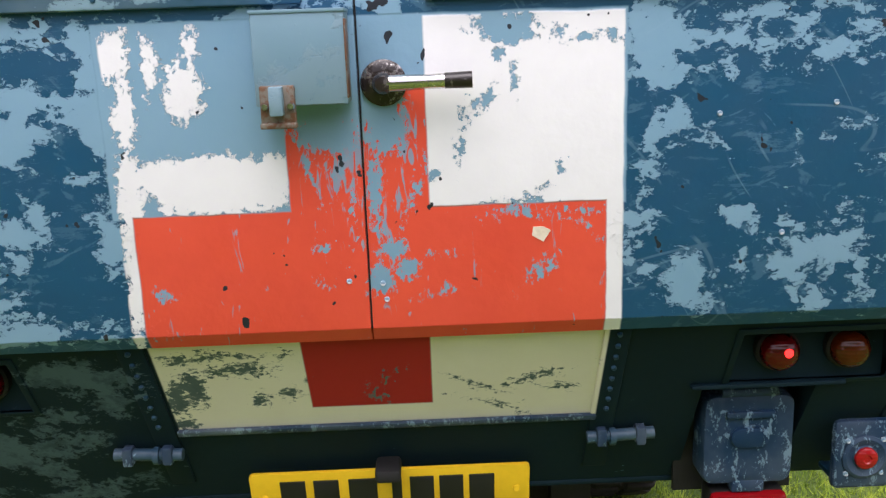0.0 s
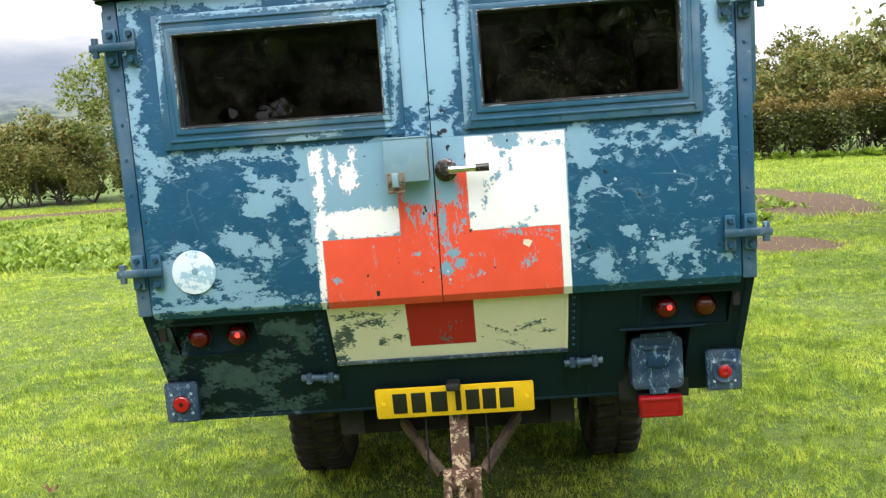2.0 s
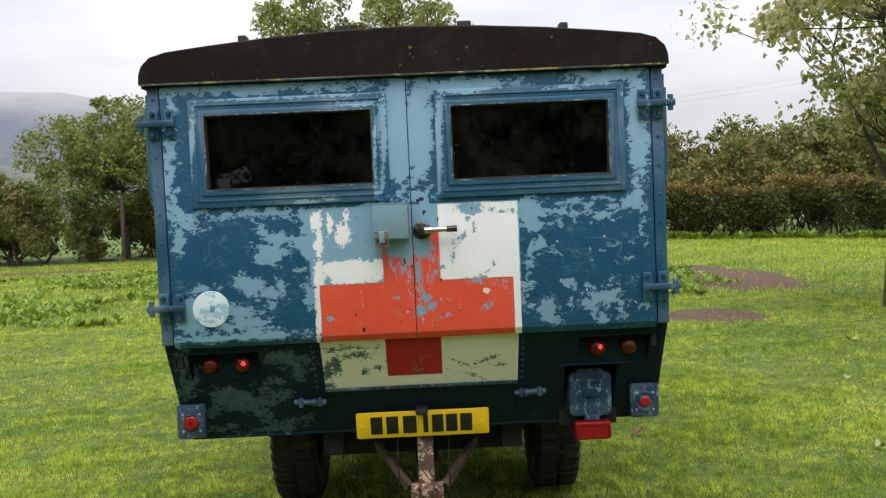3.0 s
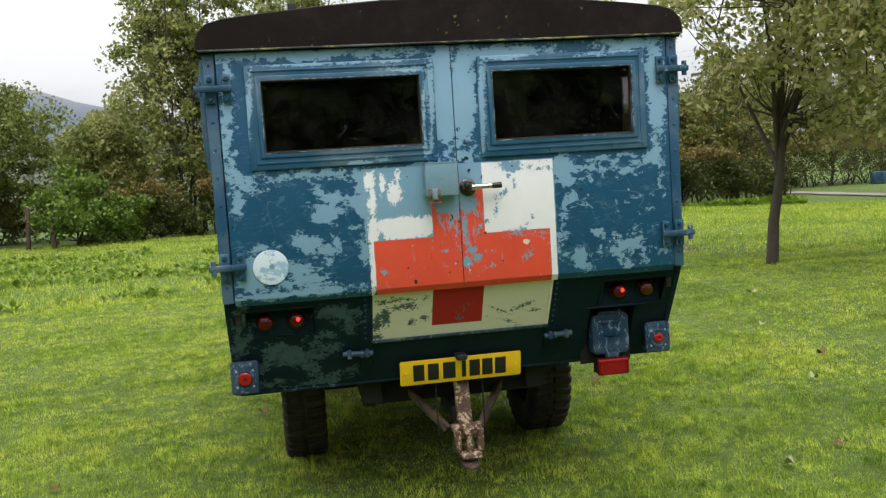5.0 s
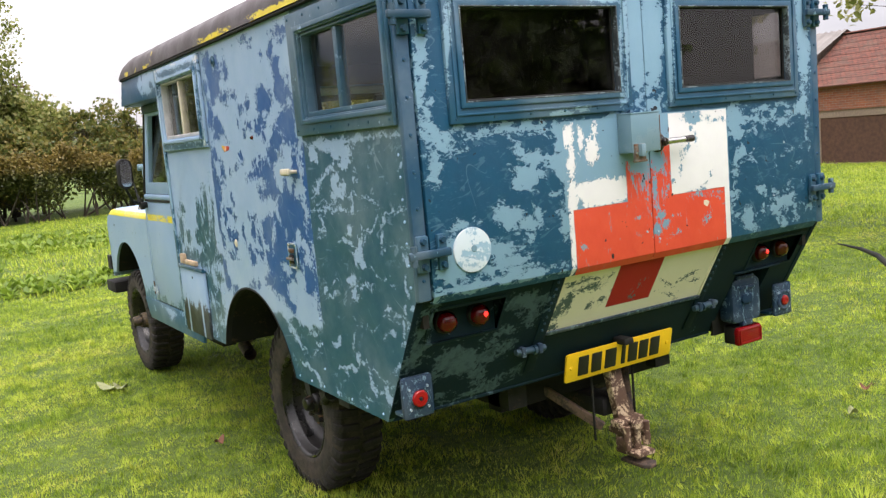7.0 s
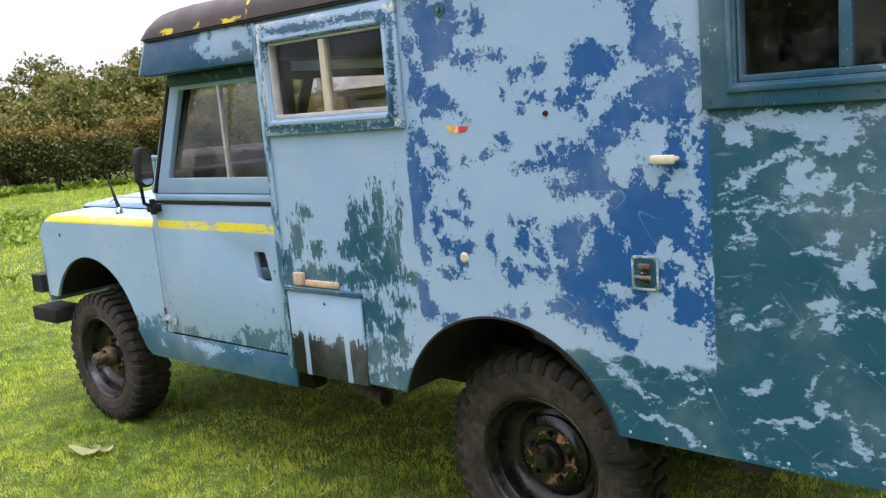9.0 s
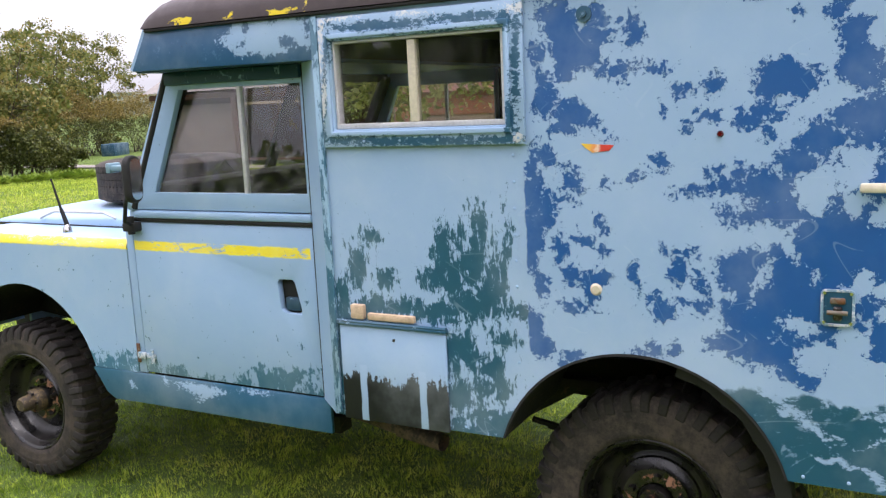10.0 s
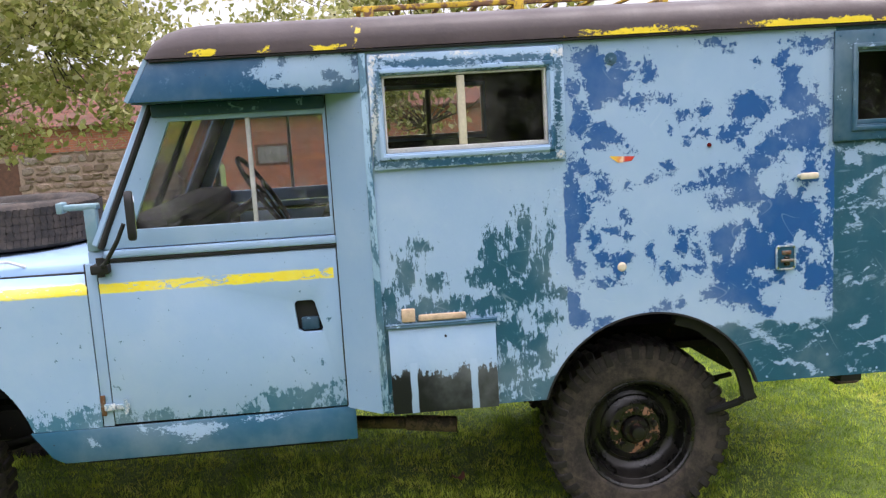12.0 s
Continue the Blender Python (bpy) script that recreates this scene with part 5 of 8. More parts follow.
part("roof_bolt", rod(rod(B(), (-HALF, 1.545, 1.868), (-HALF - 0.004, 1.545, 1.868), 0.022), (-HALF, 1.545, 1.868), (-HALF - 0.012, 1.545, 1.868), 0.009), M["frame"], truck)
part("amber_marker", rod(B(), (-HALF, 1.183, 1.536), (-HALF - 0.008, 1.183, 1.536), 0.009, 0.006), M["red_lens"], truck)
part("under_bracket", box(B(), (-HALF + 0.01, 0.575, 0.580), (-HALF + 0.08, 0.66, 0.612), 0.004), M["black"], truck)

# body shell: floor, lining and bulkheads, near black so the closed inside stays dark
nx = HALF - 0.022
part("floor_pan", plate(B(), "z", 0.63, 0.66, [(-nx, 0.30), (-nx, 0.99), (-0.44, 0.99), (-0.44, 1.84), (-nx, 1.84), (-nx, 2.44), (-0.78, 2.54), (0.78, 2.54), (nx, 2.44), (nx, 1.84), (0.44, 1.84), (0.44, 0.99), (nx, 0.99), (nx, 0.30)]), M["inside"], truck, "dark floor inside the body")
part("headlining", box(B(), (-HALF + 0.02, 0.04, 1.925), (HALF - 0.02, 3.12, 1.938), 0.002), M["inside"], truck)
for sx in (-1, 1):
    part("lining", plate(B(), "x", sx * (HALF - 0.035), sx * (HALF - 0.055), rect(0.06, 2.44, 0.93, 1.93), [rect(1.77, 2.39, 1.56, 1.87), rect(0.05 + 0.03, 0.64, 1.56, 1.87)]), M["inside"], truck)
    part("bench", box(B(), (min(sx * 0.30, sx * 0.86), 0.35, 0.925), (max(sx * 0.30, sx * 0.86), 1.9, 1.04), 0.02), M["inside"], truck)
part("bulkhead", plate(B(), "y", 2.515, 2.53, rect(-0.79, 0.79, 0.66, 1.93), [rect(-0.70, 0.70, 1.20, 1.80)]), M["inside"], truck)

# roof: a dark crowned cap, rounded down over the front
xs = [-0.937, -0.935, -0.925, -0.895, -0.84, -0.70, -0.5, -0.25, 0, 0.25, 0.5, 0.70, 0.84, 0.895, 0.925, 0.935, 0.937]
pr = [0.0, 0.035, 0.066, 0.096, 0.112, 0.128, 0.147, 0.163, 0.170, 0.163, 0.147, 0.128, 0.112, 0.096, 0.066, 0.035, 0.0]
rows = [(-0.022, 0.96), (-0.012, 1.0), (0.6, 1.0), (0.605, 1.012), (0.615, 1.012), (0.62, 1.0), (1.45, 1.02), (1.455, 1.03), (1.465, 1.03), (1.47, 1.02), (2.44, 1.02), (2.445, 1.035), (2.46, 1.035), (2.465, 1.02), (2.915, 1.02), (2.92, 1.035), (2.935, 1.035), (2.94, 1.02), (3.0, 1.01), (3.06, 0.96), (3.11, 0.84), (3.145, 0.66), (3.168, 0.42), (3.18, 0.12), (3.182, 0.0)]
bm = B()
grid = [[bm.verts.new((x, y, 1.950 + p * h)) for x, p in zip(xs, pr)] for y, h in rows]
for a, b in zip(grid, grid[1:]):
    for i in range(len(xs) - 1):
        bm.faces.new((a[i], a[i + 1], b[i + 1], b[i]))
bm.faces.new(grid[0])
bmesh.ops.recalc_face_normals(bm, faces=bm.faces)
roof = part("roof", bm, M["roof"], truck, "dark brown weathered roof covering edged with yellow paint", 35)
part("roof_edge_trim", box(B(), (-0.93, -0.024, 1.945), (0.93, -0.006, 1.952), 0.002), M["mossy"], truck, "thin mossy yellow trim under the roof flap")
for xx, zz, w in ((-0.58, 2.088, 0.03), (-0.22, 2.108, 0.05), (0.22, 2.108, 0.05), (0.58, 2.088, 0.03)):
    part("roof_bracket", box(B(), (xx - w / 2, 0.05, zz - 0.01), (xx + w / 2, 0.11, zz + 0.035), 0.004), M["black"], truck, "small black bracket on the roof")
# yellow rack lying on the roof
rack = part("roof_rack", box(B(), (-0.63, 1.18, 2.108), (-0.60, 2.46, 2.128), 0.003), M["yellow"], truck, "rusty yellow angle-iron roof rack")
part("rack_rail", box(B(), (0.60, 1.18, 2.108), (0.63, 2.46, 2.128), 0.003), M["yellow"], rack)
for yy in np.linspace(1.20, 2.44, 9):
    part("rack_bar", box(B(), (-0.62, yy - 0.010, 2.114), (0.62, yy + 0.010, 2.124), 0.002), M["yellow"], rack)
for xx in (-0.62, 0.62):
    for yy in (1.25, 1.82, 2.40):
        part("rack_foot", box(B(), (xx - 0.012, yy - 0.02, 2.06), (xx + 0.012, yy + 0.02, 2.12), 0.003), M["yellow"], rack)

# ---- rear of the truck ----
part("rear_frame", plate(B(), "y", 0.03, 0.055, rect(-0.895, 0.895, 1.02, 1.945), [rect(-0.80, 0.80, 1.10, 1.90)]), M["post"], truck, "dark blue rear door frame")
for sx in (-1, 1):
    part("rear_post", box(B(), (min(sx * 0.876, sx * 0.919), 0.006, 1.02), (max(sx * 0.876, sx * 0.919), 0.032, 1.945), 0.006), M["post"], truck, "dark blue riveted corner post")
    bolts("rivet", [(sx * 0.898, 0.006, zz) for zz in np.linspace(1.08, 1.90, 9)], (0, -1, 0), M["post"], truck, 0.006, 0.004)
DOORS = ((-0.872, -0.0014, (-0.724, -0.122)), (0.0014, 0.872, (0.148, 0.724)))
for x0, x1, (g0, g1) in DOORS:
    bm = plate(B(), "y", 0.0, 0.028, rect(x0, x1, 1.028, 1.942), [rect(g0, g1, 1.563, 1.840)], 0.003)
    door = part("rear_door", bm, M["rear"], truck, "rear door half in dark and pale blue paint with half of a red cross")
    lip = B()
    vs = [lip.verts.new(c) for c in ((x0, 0.0, 1.0305), (x1, 0.0, 1.0305), (x1, 0.018, 1.006), (x0, 0.018, 1.006), (x0, 0.030, 1.012), (x1, 0.030, 1.012))]
    lip.faces.new((vs[0], vs[1], vs[2], vs[3]))
    lip.faces.new((vs[3], vs[2], vs[5], vs[4]))
    part("door_lip", lip, M["rear"], door)
    o0, o1 = (g0 - 0.05, g1 + 0.05)
    part("window_frame", plate(B(), "y", -0.012, 0.004, rect(o0, o1, 1.508, 1.892), [rect(g0 - 0.012, g1 + 0.012, 1.551, 1.852)], 0.004), M["frame_clean"], door, "raised blue frame round the rear window")
    part("inner_frame", plate(B(), "y", -0.018, 0.02, rect(g0 - 0.013, g1 + 0.013, 1.550, 1.853), [rect(g0 + 0.006, g1 - 0.006, 1.569, 1.834)], 0.004), M["frame_clean"], door)
    part("frame_bead", plate(B(), "y", -0.0165, -0.010, rect(o0 + 0.020, o1 - 0.020, 1.530, 1.874), [rect(o0 + 0.026, o1 - 0.026, 1.536, 1.868)], 0.0015), M["frame_clean"], door)
    part("rubber_seal", plate(B(), "y", 0.006, 0.014, rect(g0 + 0.004, g1 - 0.004, 1.567, 1.836), [rect(g0 + 0.012, g1 - 0.012, 1.576, 1.828)], 0.002), M["black"], door)
    part("sealant", plate(B(), "y", -0.0195, 0.004, rect(g0 + 0.0035, g1 - 0.0035, 1.5665, 1.8365), [rect(g0 + 0.0075, g1 - 0.0075, 1.5705, 1.8325)], 0.001), M["putty"], door, "cracked pale sealant round the glass")
    pane = part("pane", box(B(), (g0 + 0.004, 0.010, 1.567), (g1 - 0.004, 0.014, 1.836), 0), M["rear_glass"], door, "dark window glass")
    # brown-black sheet added behind the glass for the dim interior's shade
    part("interior_gloom_sheet", box(B(), (g0 - 0.02, 0.16, 1.50), (g1 + 0.02, 0.165, 1.88), 0), M["gloom"], truck)
    bolts("frame_screw", [(xx, -0.012, zz) for xx in np.linspace(o0 + 0.02, o1 - 0.02, 6) for zz in (1.522, 1.878)], (0, -1, 0), M["frame"], door, 0.0045, 0.003)
part("door_edge_strip", box(B(), (-0.0012, 0.004, 1.03), (0.0012, 0.03, 1.94), 0), M["black"], truck)

# the four strap hinges
for sx in (-1, 1):
    for zz in (1.812, 1.157):
        bm = box(B(), (min(sx * 0.818, sx * 0.955), -0.030, zz - 0.012), (max(sx * 0.818, sx * 0.955), -0.014, zz + 0.012), 0.005)
        hinge = part("door_hinge", bm, M["frame_low"], truck, "heavy worn blue strap hinge")
        for a, b in ((0.824, 0.854), (0.880, 0.917)):
            y = -0.001 if a < 0.85 else 0.006
            part("hinge_plate", box(B(), (min(sx * a, sx * b), y - 0.014, zz - 0.052), (max(sx * a, sx * b), y, zz + 0.052), 0.004), M["frame"], hinge)
            bolts("hinge_bolt", [(sx * (a + b) / 2, y - 0.014, zz + dz) for dz in (-0.036, 0.036)], (0, -1, 0), M["frame_low"], hinge, 0.011, 0.010)
        part("hinge_pin", rod(B(), (sx * 0.938, -0.020, zz - 0.028), (sx * 0.938, -0.020, zz + 0.028), 0.010), M["frame_low"], hinge)

# lock box, hasp, chromed lever, disc
lb = part("lock_box", box(B(), (-0.136, -0.062, 1.372), (-0.010, 0.0, 1.497), 0.0025), M["box"], truck, "grey-blue welded lock box on the door")
part("box_lid", box(B(), (-0.137, -0.0635, 1.494), (-0.009, 0.0, 1.499), 0.001), M["box"], lb)
part("box_rust_edge", box(B(), (-0.0115, -0.0635, 1.380), (-0.009, -0.030, 1.485), 0.0008), M["rust"], lb)
hp = part("hasp", box(B(), (-0.130, -0.068, 1.345), (-0.082, -0.056, 1.400), 0.003), M["rust"], lb, "rusty hasp")
part("hasp_staple", box(B(), (-0.115, -0.084, 1.360), (-0.097, -0.066, 1.399), 0.002), M["box"], lb)
part("hasp_lip", box(B(), (-0.131, -0.072, 1.342), (-0.081, -0.056, 1.350), 0.002), M["rust"], hp)
bolts("hasp_bolt", [(xx, -0.068, 1.372) for xx in (-0.123, -0.088)], (0, -1, 0), M["chrome"], lb, 0.006, 0.005)
dh = part("door_handle", lathe(B(), [(0.0, 0.033), (-0.005, 0.033), (-0.009, 0.028), (-0.010, 0.017), (-0.018, 0.016), (-0.040, 0.014), (-0.046, 0.010), (-0.047, 0.0005)], 32, "y", (0.036, 0.0, 1.396)), M["handle_rose"], truck, "chromed swivel door handle", 50)
part("lever", rod(rod(B(), (0.036, -0.034, 1.396), (0.100, -0.040, 1.397), 0.012, 0.010, 16), (0.100, -0.040, 1.397), (0.158, -0.042, 1.398), 0.010, 0.011, 16), M["chrome"], dh)
part("lever_grip", rod(B(), (0.122, -0.041, 1.3975), (0.160, -0.042, 1.398), 0.0108, 0.0116, 16), M["grip"], dh, "blackened lever tip")
part("round_disc", lathe(B(), [(-0.001, 0.066), (-0.005, 0.065), (-0.006, 0.060), (-0.006, 0.0005)], 40, "y", (-0.732, 0.0, 1.147)), M["disc"], truck, "round rubbed white plate")
part("disc_badge", lathe(B(), [(-0.006, 0.010), (-0.008, 0.009), (-0.008, 0.0005)], 12, "y", (-0.728, 0.0, 1.150)), M["box"], truck)
bolts("screw_head", [(xx, 0.0, zz) for xx, zz in ((0.62, 1.155), (0.02, 1.10), (0.025, 1.075), (-0.03, 1.105), (0.52, 1.335), (0.69, 1.345))], (0, -1, 0), M["steel"], truck, 0.0045, 0.003)
part("torn_patch", plate(B(), "y", -0.0005, -0.002, [(0.245, 1.165), (0.262, 1.155), (0.273, 1.172), (0.262, 1.178), (0.247, 1.178)]), M["ivory"], truck)

# slanted skirt under the doors


def on_skirt(bm, out=0.0):
    """Tips geometry built upright at y = 0 on to the slanted skirt (heights stay)."""
    for v in bm.verts:
        v.co.y += slant(v.co.z) - out
    return bm


RECL, RECR = (-0.845, -0.585, 0.868, 0.975), (0.592, 0.858, 0.868, 0.975)
LID = (0.548, 0.752, 0.625, 0.862)
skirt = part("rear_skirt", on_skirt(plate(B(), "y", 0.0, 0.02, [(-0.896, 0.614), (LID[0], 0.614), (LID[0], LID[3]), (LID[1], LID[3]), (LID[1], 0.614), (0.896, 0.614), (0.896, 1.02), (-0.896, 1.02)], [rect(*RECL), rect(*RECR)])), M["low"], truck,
             "slanted rear skirt, its teal darkened for shade, with a cream field")
part("skirt_foot", box(B(), (-0.90, slant(0.614) - 0.004, 0.606), (0.545, slant(0.614) + 0.03, 0.618), 0.004), M["low"], truck)
part("skirt_shelf", on_skirt(box(B(), (-0.36, -0.012, 0.793), (0.372, 0.004, 0.806), 0.003)), M["lid"], truck)
for sx in (-1, 1):
    part("seam_strip", on_skirt(box(B(), (sx * 0.385 - 0.022, -0.006, 0.66), (sx * 0.385 + 0.022, 0.002, 1.015), 0.003)), M["low"], truck)
    bolts("seam_rivet", [(sx * 0.388, slant(zz) - 0.006, zz) for zz in np.linspace(0.82, 0.99, 8)], (0, -0.86, -0.5), M["frame_low"], truck, 0.005, 0.005)
    bm = rod(rod(B(), (sx * 0.36, slant(0.755) - 0.016, 0.752), (sx * 0.48, slant(0.755) - 0.016, 0.757), 0.011), (sx * 0.40, slant(0.755) - 0.018, 0.753), (sx * 0.41, slant(0.755) - 0.018, 0.753), 0.016)
    bar = part("drop_bolt", bm, M["frame_low"], truck, "worn blue sliding bolt")
    for at in (0.385, 0.455):
        part("bolt_keeper", box(B(), (sx * at - 0.009, slant(0.755) - 0.031, 0.738), (sx * at + 0.009, slant(0.755) + 0.002, 0.772), 0.004), M["lid"], bar)
    part("edge_strip", on_skirt(box(B(), (sx * 0.905 - 0.012, -0.004, 0.62), (sx * 0.905 + 0.012, 0.002, 1.015), 0.002)), M["low"], truck)

# lamps in their recesses
for (r0, r1, z0, z1), lamps in ((RECL, ((-0.774, "dull_red"), (-0.653, "red_lens"))), (RECR, ((0.671, "red_lens"), (0.790, "amber_lens")))):
    cl = B()
    ya, yb = slant(z0), slant(z1)
    c = [cl.verts.new(p) for p in ((r0, ya, z0), (r1, ya, z0), (r1, yb, z1), (r0, yb, z1), (r0, 0.128, z0), (r1, 0.128, z0), (r1, 0.128, z1), (r0, 0.128, z1))]
    for q in ((4, 5, 6, 7), (0, 1, 5, 4), (3, 2, 6, 7), (0, 3, 7, 4), (1, 2, 6, 5)):
        cl.faces.new([c[i] for i in q])
    # recess takes the darkened skirt paint, which stands for its shade
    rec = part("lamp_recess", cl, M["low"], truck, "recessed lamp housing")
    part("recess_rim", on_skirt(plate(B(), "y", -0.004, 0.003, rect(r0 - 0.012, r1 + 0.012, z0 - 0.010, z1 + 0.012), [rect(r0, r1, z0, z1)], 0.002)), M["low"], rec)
    for xx, kind in lamps:
        z = 0.926
        lamp = part("indicator_lamp" if kind == "amber_lens" else "tail_lamp", lathe(B(), [(0.126, 0.037), (0.112, 0.037), (0.108, 0.033)], 28, "y", (xx, 0, z)), M["black"], truck, "round amber indicator lamp" if kind == "amber_lens" else "round red tail lamp")
        part("lens", lathe(B(), [(0.112, 0.032), (0.098, 0.032), (0.088, 0.026), (0.082, 0.014), (0.080, 0.0005)], 28, "y", (xx, 0, z)), M["red_lens" if kind == "dull_red" else kind], lamp, "", 60)
        if kind == "red_lens":
            part("bulb", lathe(B(), [(0.081, 0.008), (0.0785, 0.006), (0.0775, 0.0005)], 12, "y", (xx + 0.006, 0, z + 0.004)), M["bulb"], lamp, "small lit filament")

# socket lid in its bay, fog lamp, reflectors
bay = part("socket_bay", plate(B(), "y", 0.245, 0.255, rect(LID[0] - 0.01, LID[1] + 0.01, 0.60, LID[3] + 0.01)), M["black"], truck, "dark socket bay")
part("bay_top", box(B(), (LID[0] - 0.02, slant(LID[3]) - 0.012, LID[3] - 0.004), (LID[1] + 0.04, 0.25, LID[3] + 0.004), 0.002), M["low"], bay)
for xx in (LID[0], LID[1]):
    part("bay_cheek", plate(B(), "x", xx - 0.003, xx + 0.003, [(slant(0.614), 0.614), (0.25, 0.614), (0.25, LID[3]), (slant(LID[3]), LID[3])]), M["low"], bay)
lid = part("socket_lid", plate(B(), "y", 0.165, 0.235, rounded(0.568, 0.732, 0.650, 0.822, 0.022), (), 0.010), M["lid"], truck, "rubbed blue socket lid with a raised badge")
part("lid_badge", plate(B(), "y", 0.157, 0.166, rounded(0.616, 0.684, 0.725, 0.762, 0.016), (), 0.003), M["lid"], lid)
part("lid_rib", box(B(), (0.606, 0.158, 0.780), (0.694, 0.168, 0.794), 0.004), M["lid"], lid)
part("lid_hinge", rod(B(), (0.60, 0.175, 0.826), (0.70, 0.175, 0.826), 0.010), M["lid"], lid)
part("lid_tongue", box(B(), (0.622, 0.165, 0.634), (0.682, 0.19, 0.658), 0.004), M["lid"], lid)
fog = part("fog_lamp", box(B(), (0.588, 0.172, 0.562), (0.724, 0.235, 0.632), 0.008), M["black"], truck, "rectangular red fog lamp hanging under the skirt")
part("lens", box(B(), (0.585, 0.158, 0.558), (0.726, 0.186, 0.632), 0.012), M["fog_lens"], fog)
part("lens_frame", plate(B(), "y", 0.154, 0.160, rounded(0.592, 0.719, 0.566, 0.624, 0.008), [rounded(0.600, 0.711, 0.574, 0.616, 0.006)], 0.002), M["fog_lens"], fog)
for xx in (-0.869, 0.853):
    ref = part("reflector_bracket", box(B(), (xx - 0.055, 0.150, 0.640), (xx + 0.055, 0.168, 0.772), 0.012), M["lid"], truck, "worn blue bracket with a round red reflector")
    part("bracket_arm", box(B(), (xx - 0.040, 0.16, 0.64), (xx + 0.040, 0.24, 0.652), 0.003), M["frame_low"], ref)
    rr = 0.027 if xx < 0 else 0.021
    part("bezel", lathe(B(), [(0.152, rr + (0.004 if xx < 0 else 0.020)), (0.146, rr + (0.004 if xx < 0 else 0.020)), (0.143, rr + (0.003 if xx < 0 else 0.014)), (0.147, rr + 0.002), (0.144, rr)], 28, "y", (xx, 0, 0.703)), M["lid"], ref)
    lens_ = part("reflector", lathe(B(), [(0.148, rr), (0.140, rr - 0.001), (0.137, rr - 0.005), (0.136, 0.008), (0.138, 0.006), (0.138, 0.0005)], 28, "y", (xx, 0, 0.703)), M["reflector"], ref)
    if xx < 0:
        part("reflector_screw", lathe(B(), [(0.138, 0.006), (0.1345, 0.005), (0.134, 0.0005)], 10, "y", (xx, 0, 0.703)), M["chassis"], lens_)
    bolts("bracket_screw", [(xx + 0.045 * math.cos(a * 1.571 + 0.785), 0.150, 0.703 + 0.045 * math.sin(a * 1.571 + 0.785)) for a in range(4)], (0, -1, 0), M["steel"], ref, 0.005, 0.004)

# number plate: plain bars stand for its characters
np_tilt = Matrix.Translation((0.003, 0.205, 0.645)) @ Matrix.Rotation(radians(12), 4, "X")
bm = plate(B(), "y", -0.004, 0.004, rounded(-0.256, 0.256, -0.053, 0.053, 0.008), (), 0.001)
bmesh.ops.transform(bm, matrix=np_tilt, verts=bm.verts)
npl = part("number_plate", bm, M["plate"], truck, "yellow number plate with black bars")
for u, w in ((-0.178, 0.046), (-0.117, 0.046), (-0.050, 0.052), (0.012, 0.018), (0.058, 0.044), (0.112, 0.044), (0.168, 0.046)):
    bm = box(B(), (u - w / 2, -0.007, -0.036), (u + w / 2, -0.003, 0.036), 0.001)
    bmesh.ops.transform(bm, matrix=np_tilt, verts=bm.verts)
    part("bar", bm, M["ink"], npl)
bolts("plate_screw", [np_tilt @ Vector((u, -0.004, 0.0)) for u in (-0.232, 0.232)], (0, -1, 0), M["plate"], npl, 0.008, 0.004)
part("plate_lamp", box(B(), (-0.021, 0.150, 0.688), (0.025, 0.215, 0.714), 0.008), M["black"], truck, "black plate lamp")

# chassis, axle and tow hitch
for xx in (-0.36, 0.36):
    rail = [(0.35, 0.50), (0.35, 0.60), (0.85, 0.61), (1.05, 0.74), (1.80, 0.74), (2.05, 0.58), (4.80, 0.58), (4.80, 0.46), (2.0, 0.46), (1.72, 0.63), (1.10, 0.63), (0.90, 0.50)]
    part("chassis_rail", plate(B(), "x", xx - 0.04, xx + 0.04, rail), M["chassis"], truck)
part("rear_crossmember", box(B(), (-0.40, 0.40, 0.48), (0.40, 0.48, 0.60), 0.006), M["matt_black"], truck, "near-black rear chassis member")
for yy in (1.418, 4.248):
    ax = part("axle", rod(B(), (-0.56, yy, 0.37), (0.56, yy, 0.37), 0.045), M["chassis"], truck, "dark axle")
    part("differential", lathe(B(), [(-0.12, 0.03), (-0.10, 0.10), (-0.03, 0.135), (0.03, 0.135), (0.10, 0.10), (0.12, 0.03)], 24, "y", (0.18, yy, 0.385)), M["chassis"], ax)
    for xx in (-0.46, 0.46):
        bm = B()
        for k in range(4):
            tube(bm, [(xx, yy - 0.5 + 0.06 * k, 0.50 - 0.016 * k), (xx, yy, 0.42 - 0.014 * k), (xx, yy + 0.5 - 0.06 * k, 0.50 - 0.016 * k)], 0.012, 6)
        part("leaf_spring", bm, M["chassis"], ax)
hitch = part("tow_hitch", box(B(), (-0.035, 0.27, 0.405), (0.055, 0.55, 0.47), 0.008), M["chassis"], truck, "rusty flaking tow hitch under the number plate")
part("hitch_post", box(B(), (-0.022, 0.20, 0.40), (0.040, 0.235, 0.60), 0.006, Matrix.Translation((0.009, 0.22, 0.4)) @ Matrix.Rotation(radians(-14), 4, "X") @ Matrix.Translation((-0.009, -0.22, -0.4))), M["hitch"], hitch)
bm = box(B(), (-0.052, 0.150, 0.346), (0.074, 0.250, 0.378), 0.010)
box(bm, (-0.062, 0.170, 0.380), (0.084, 0.225, 0.412), 0.008)
box(bm, (-0.040, 0.095, 0.262), (0.060, 0.225, 0.286), 0.008)
box(bm, (-0.020, 0.185, 0.280), (0.042, 0.245, 0.350), 0.008)
box(bm, (-0.062, 0.135, 0.300), (-0.030, 0.200, 0.338), 0.008)
box(bm, (0.050, 0.135, 0.300), (0.082, 0.200, 0.338), 0.008)
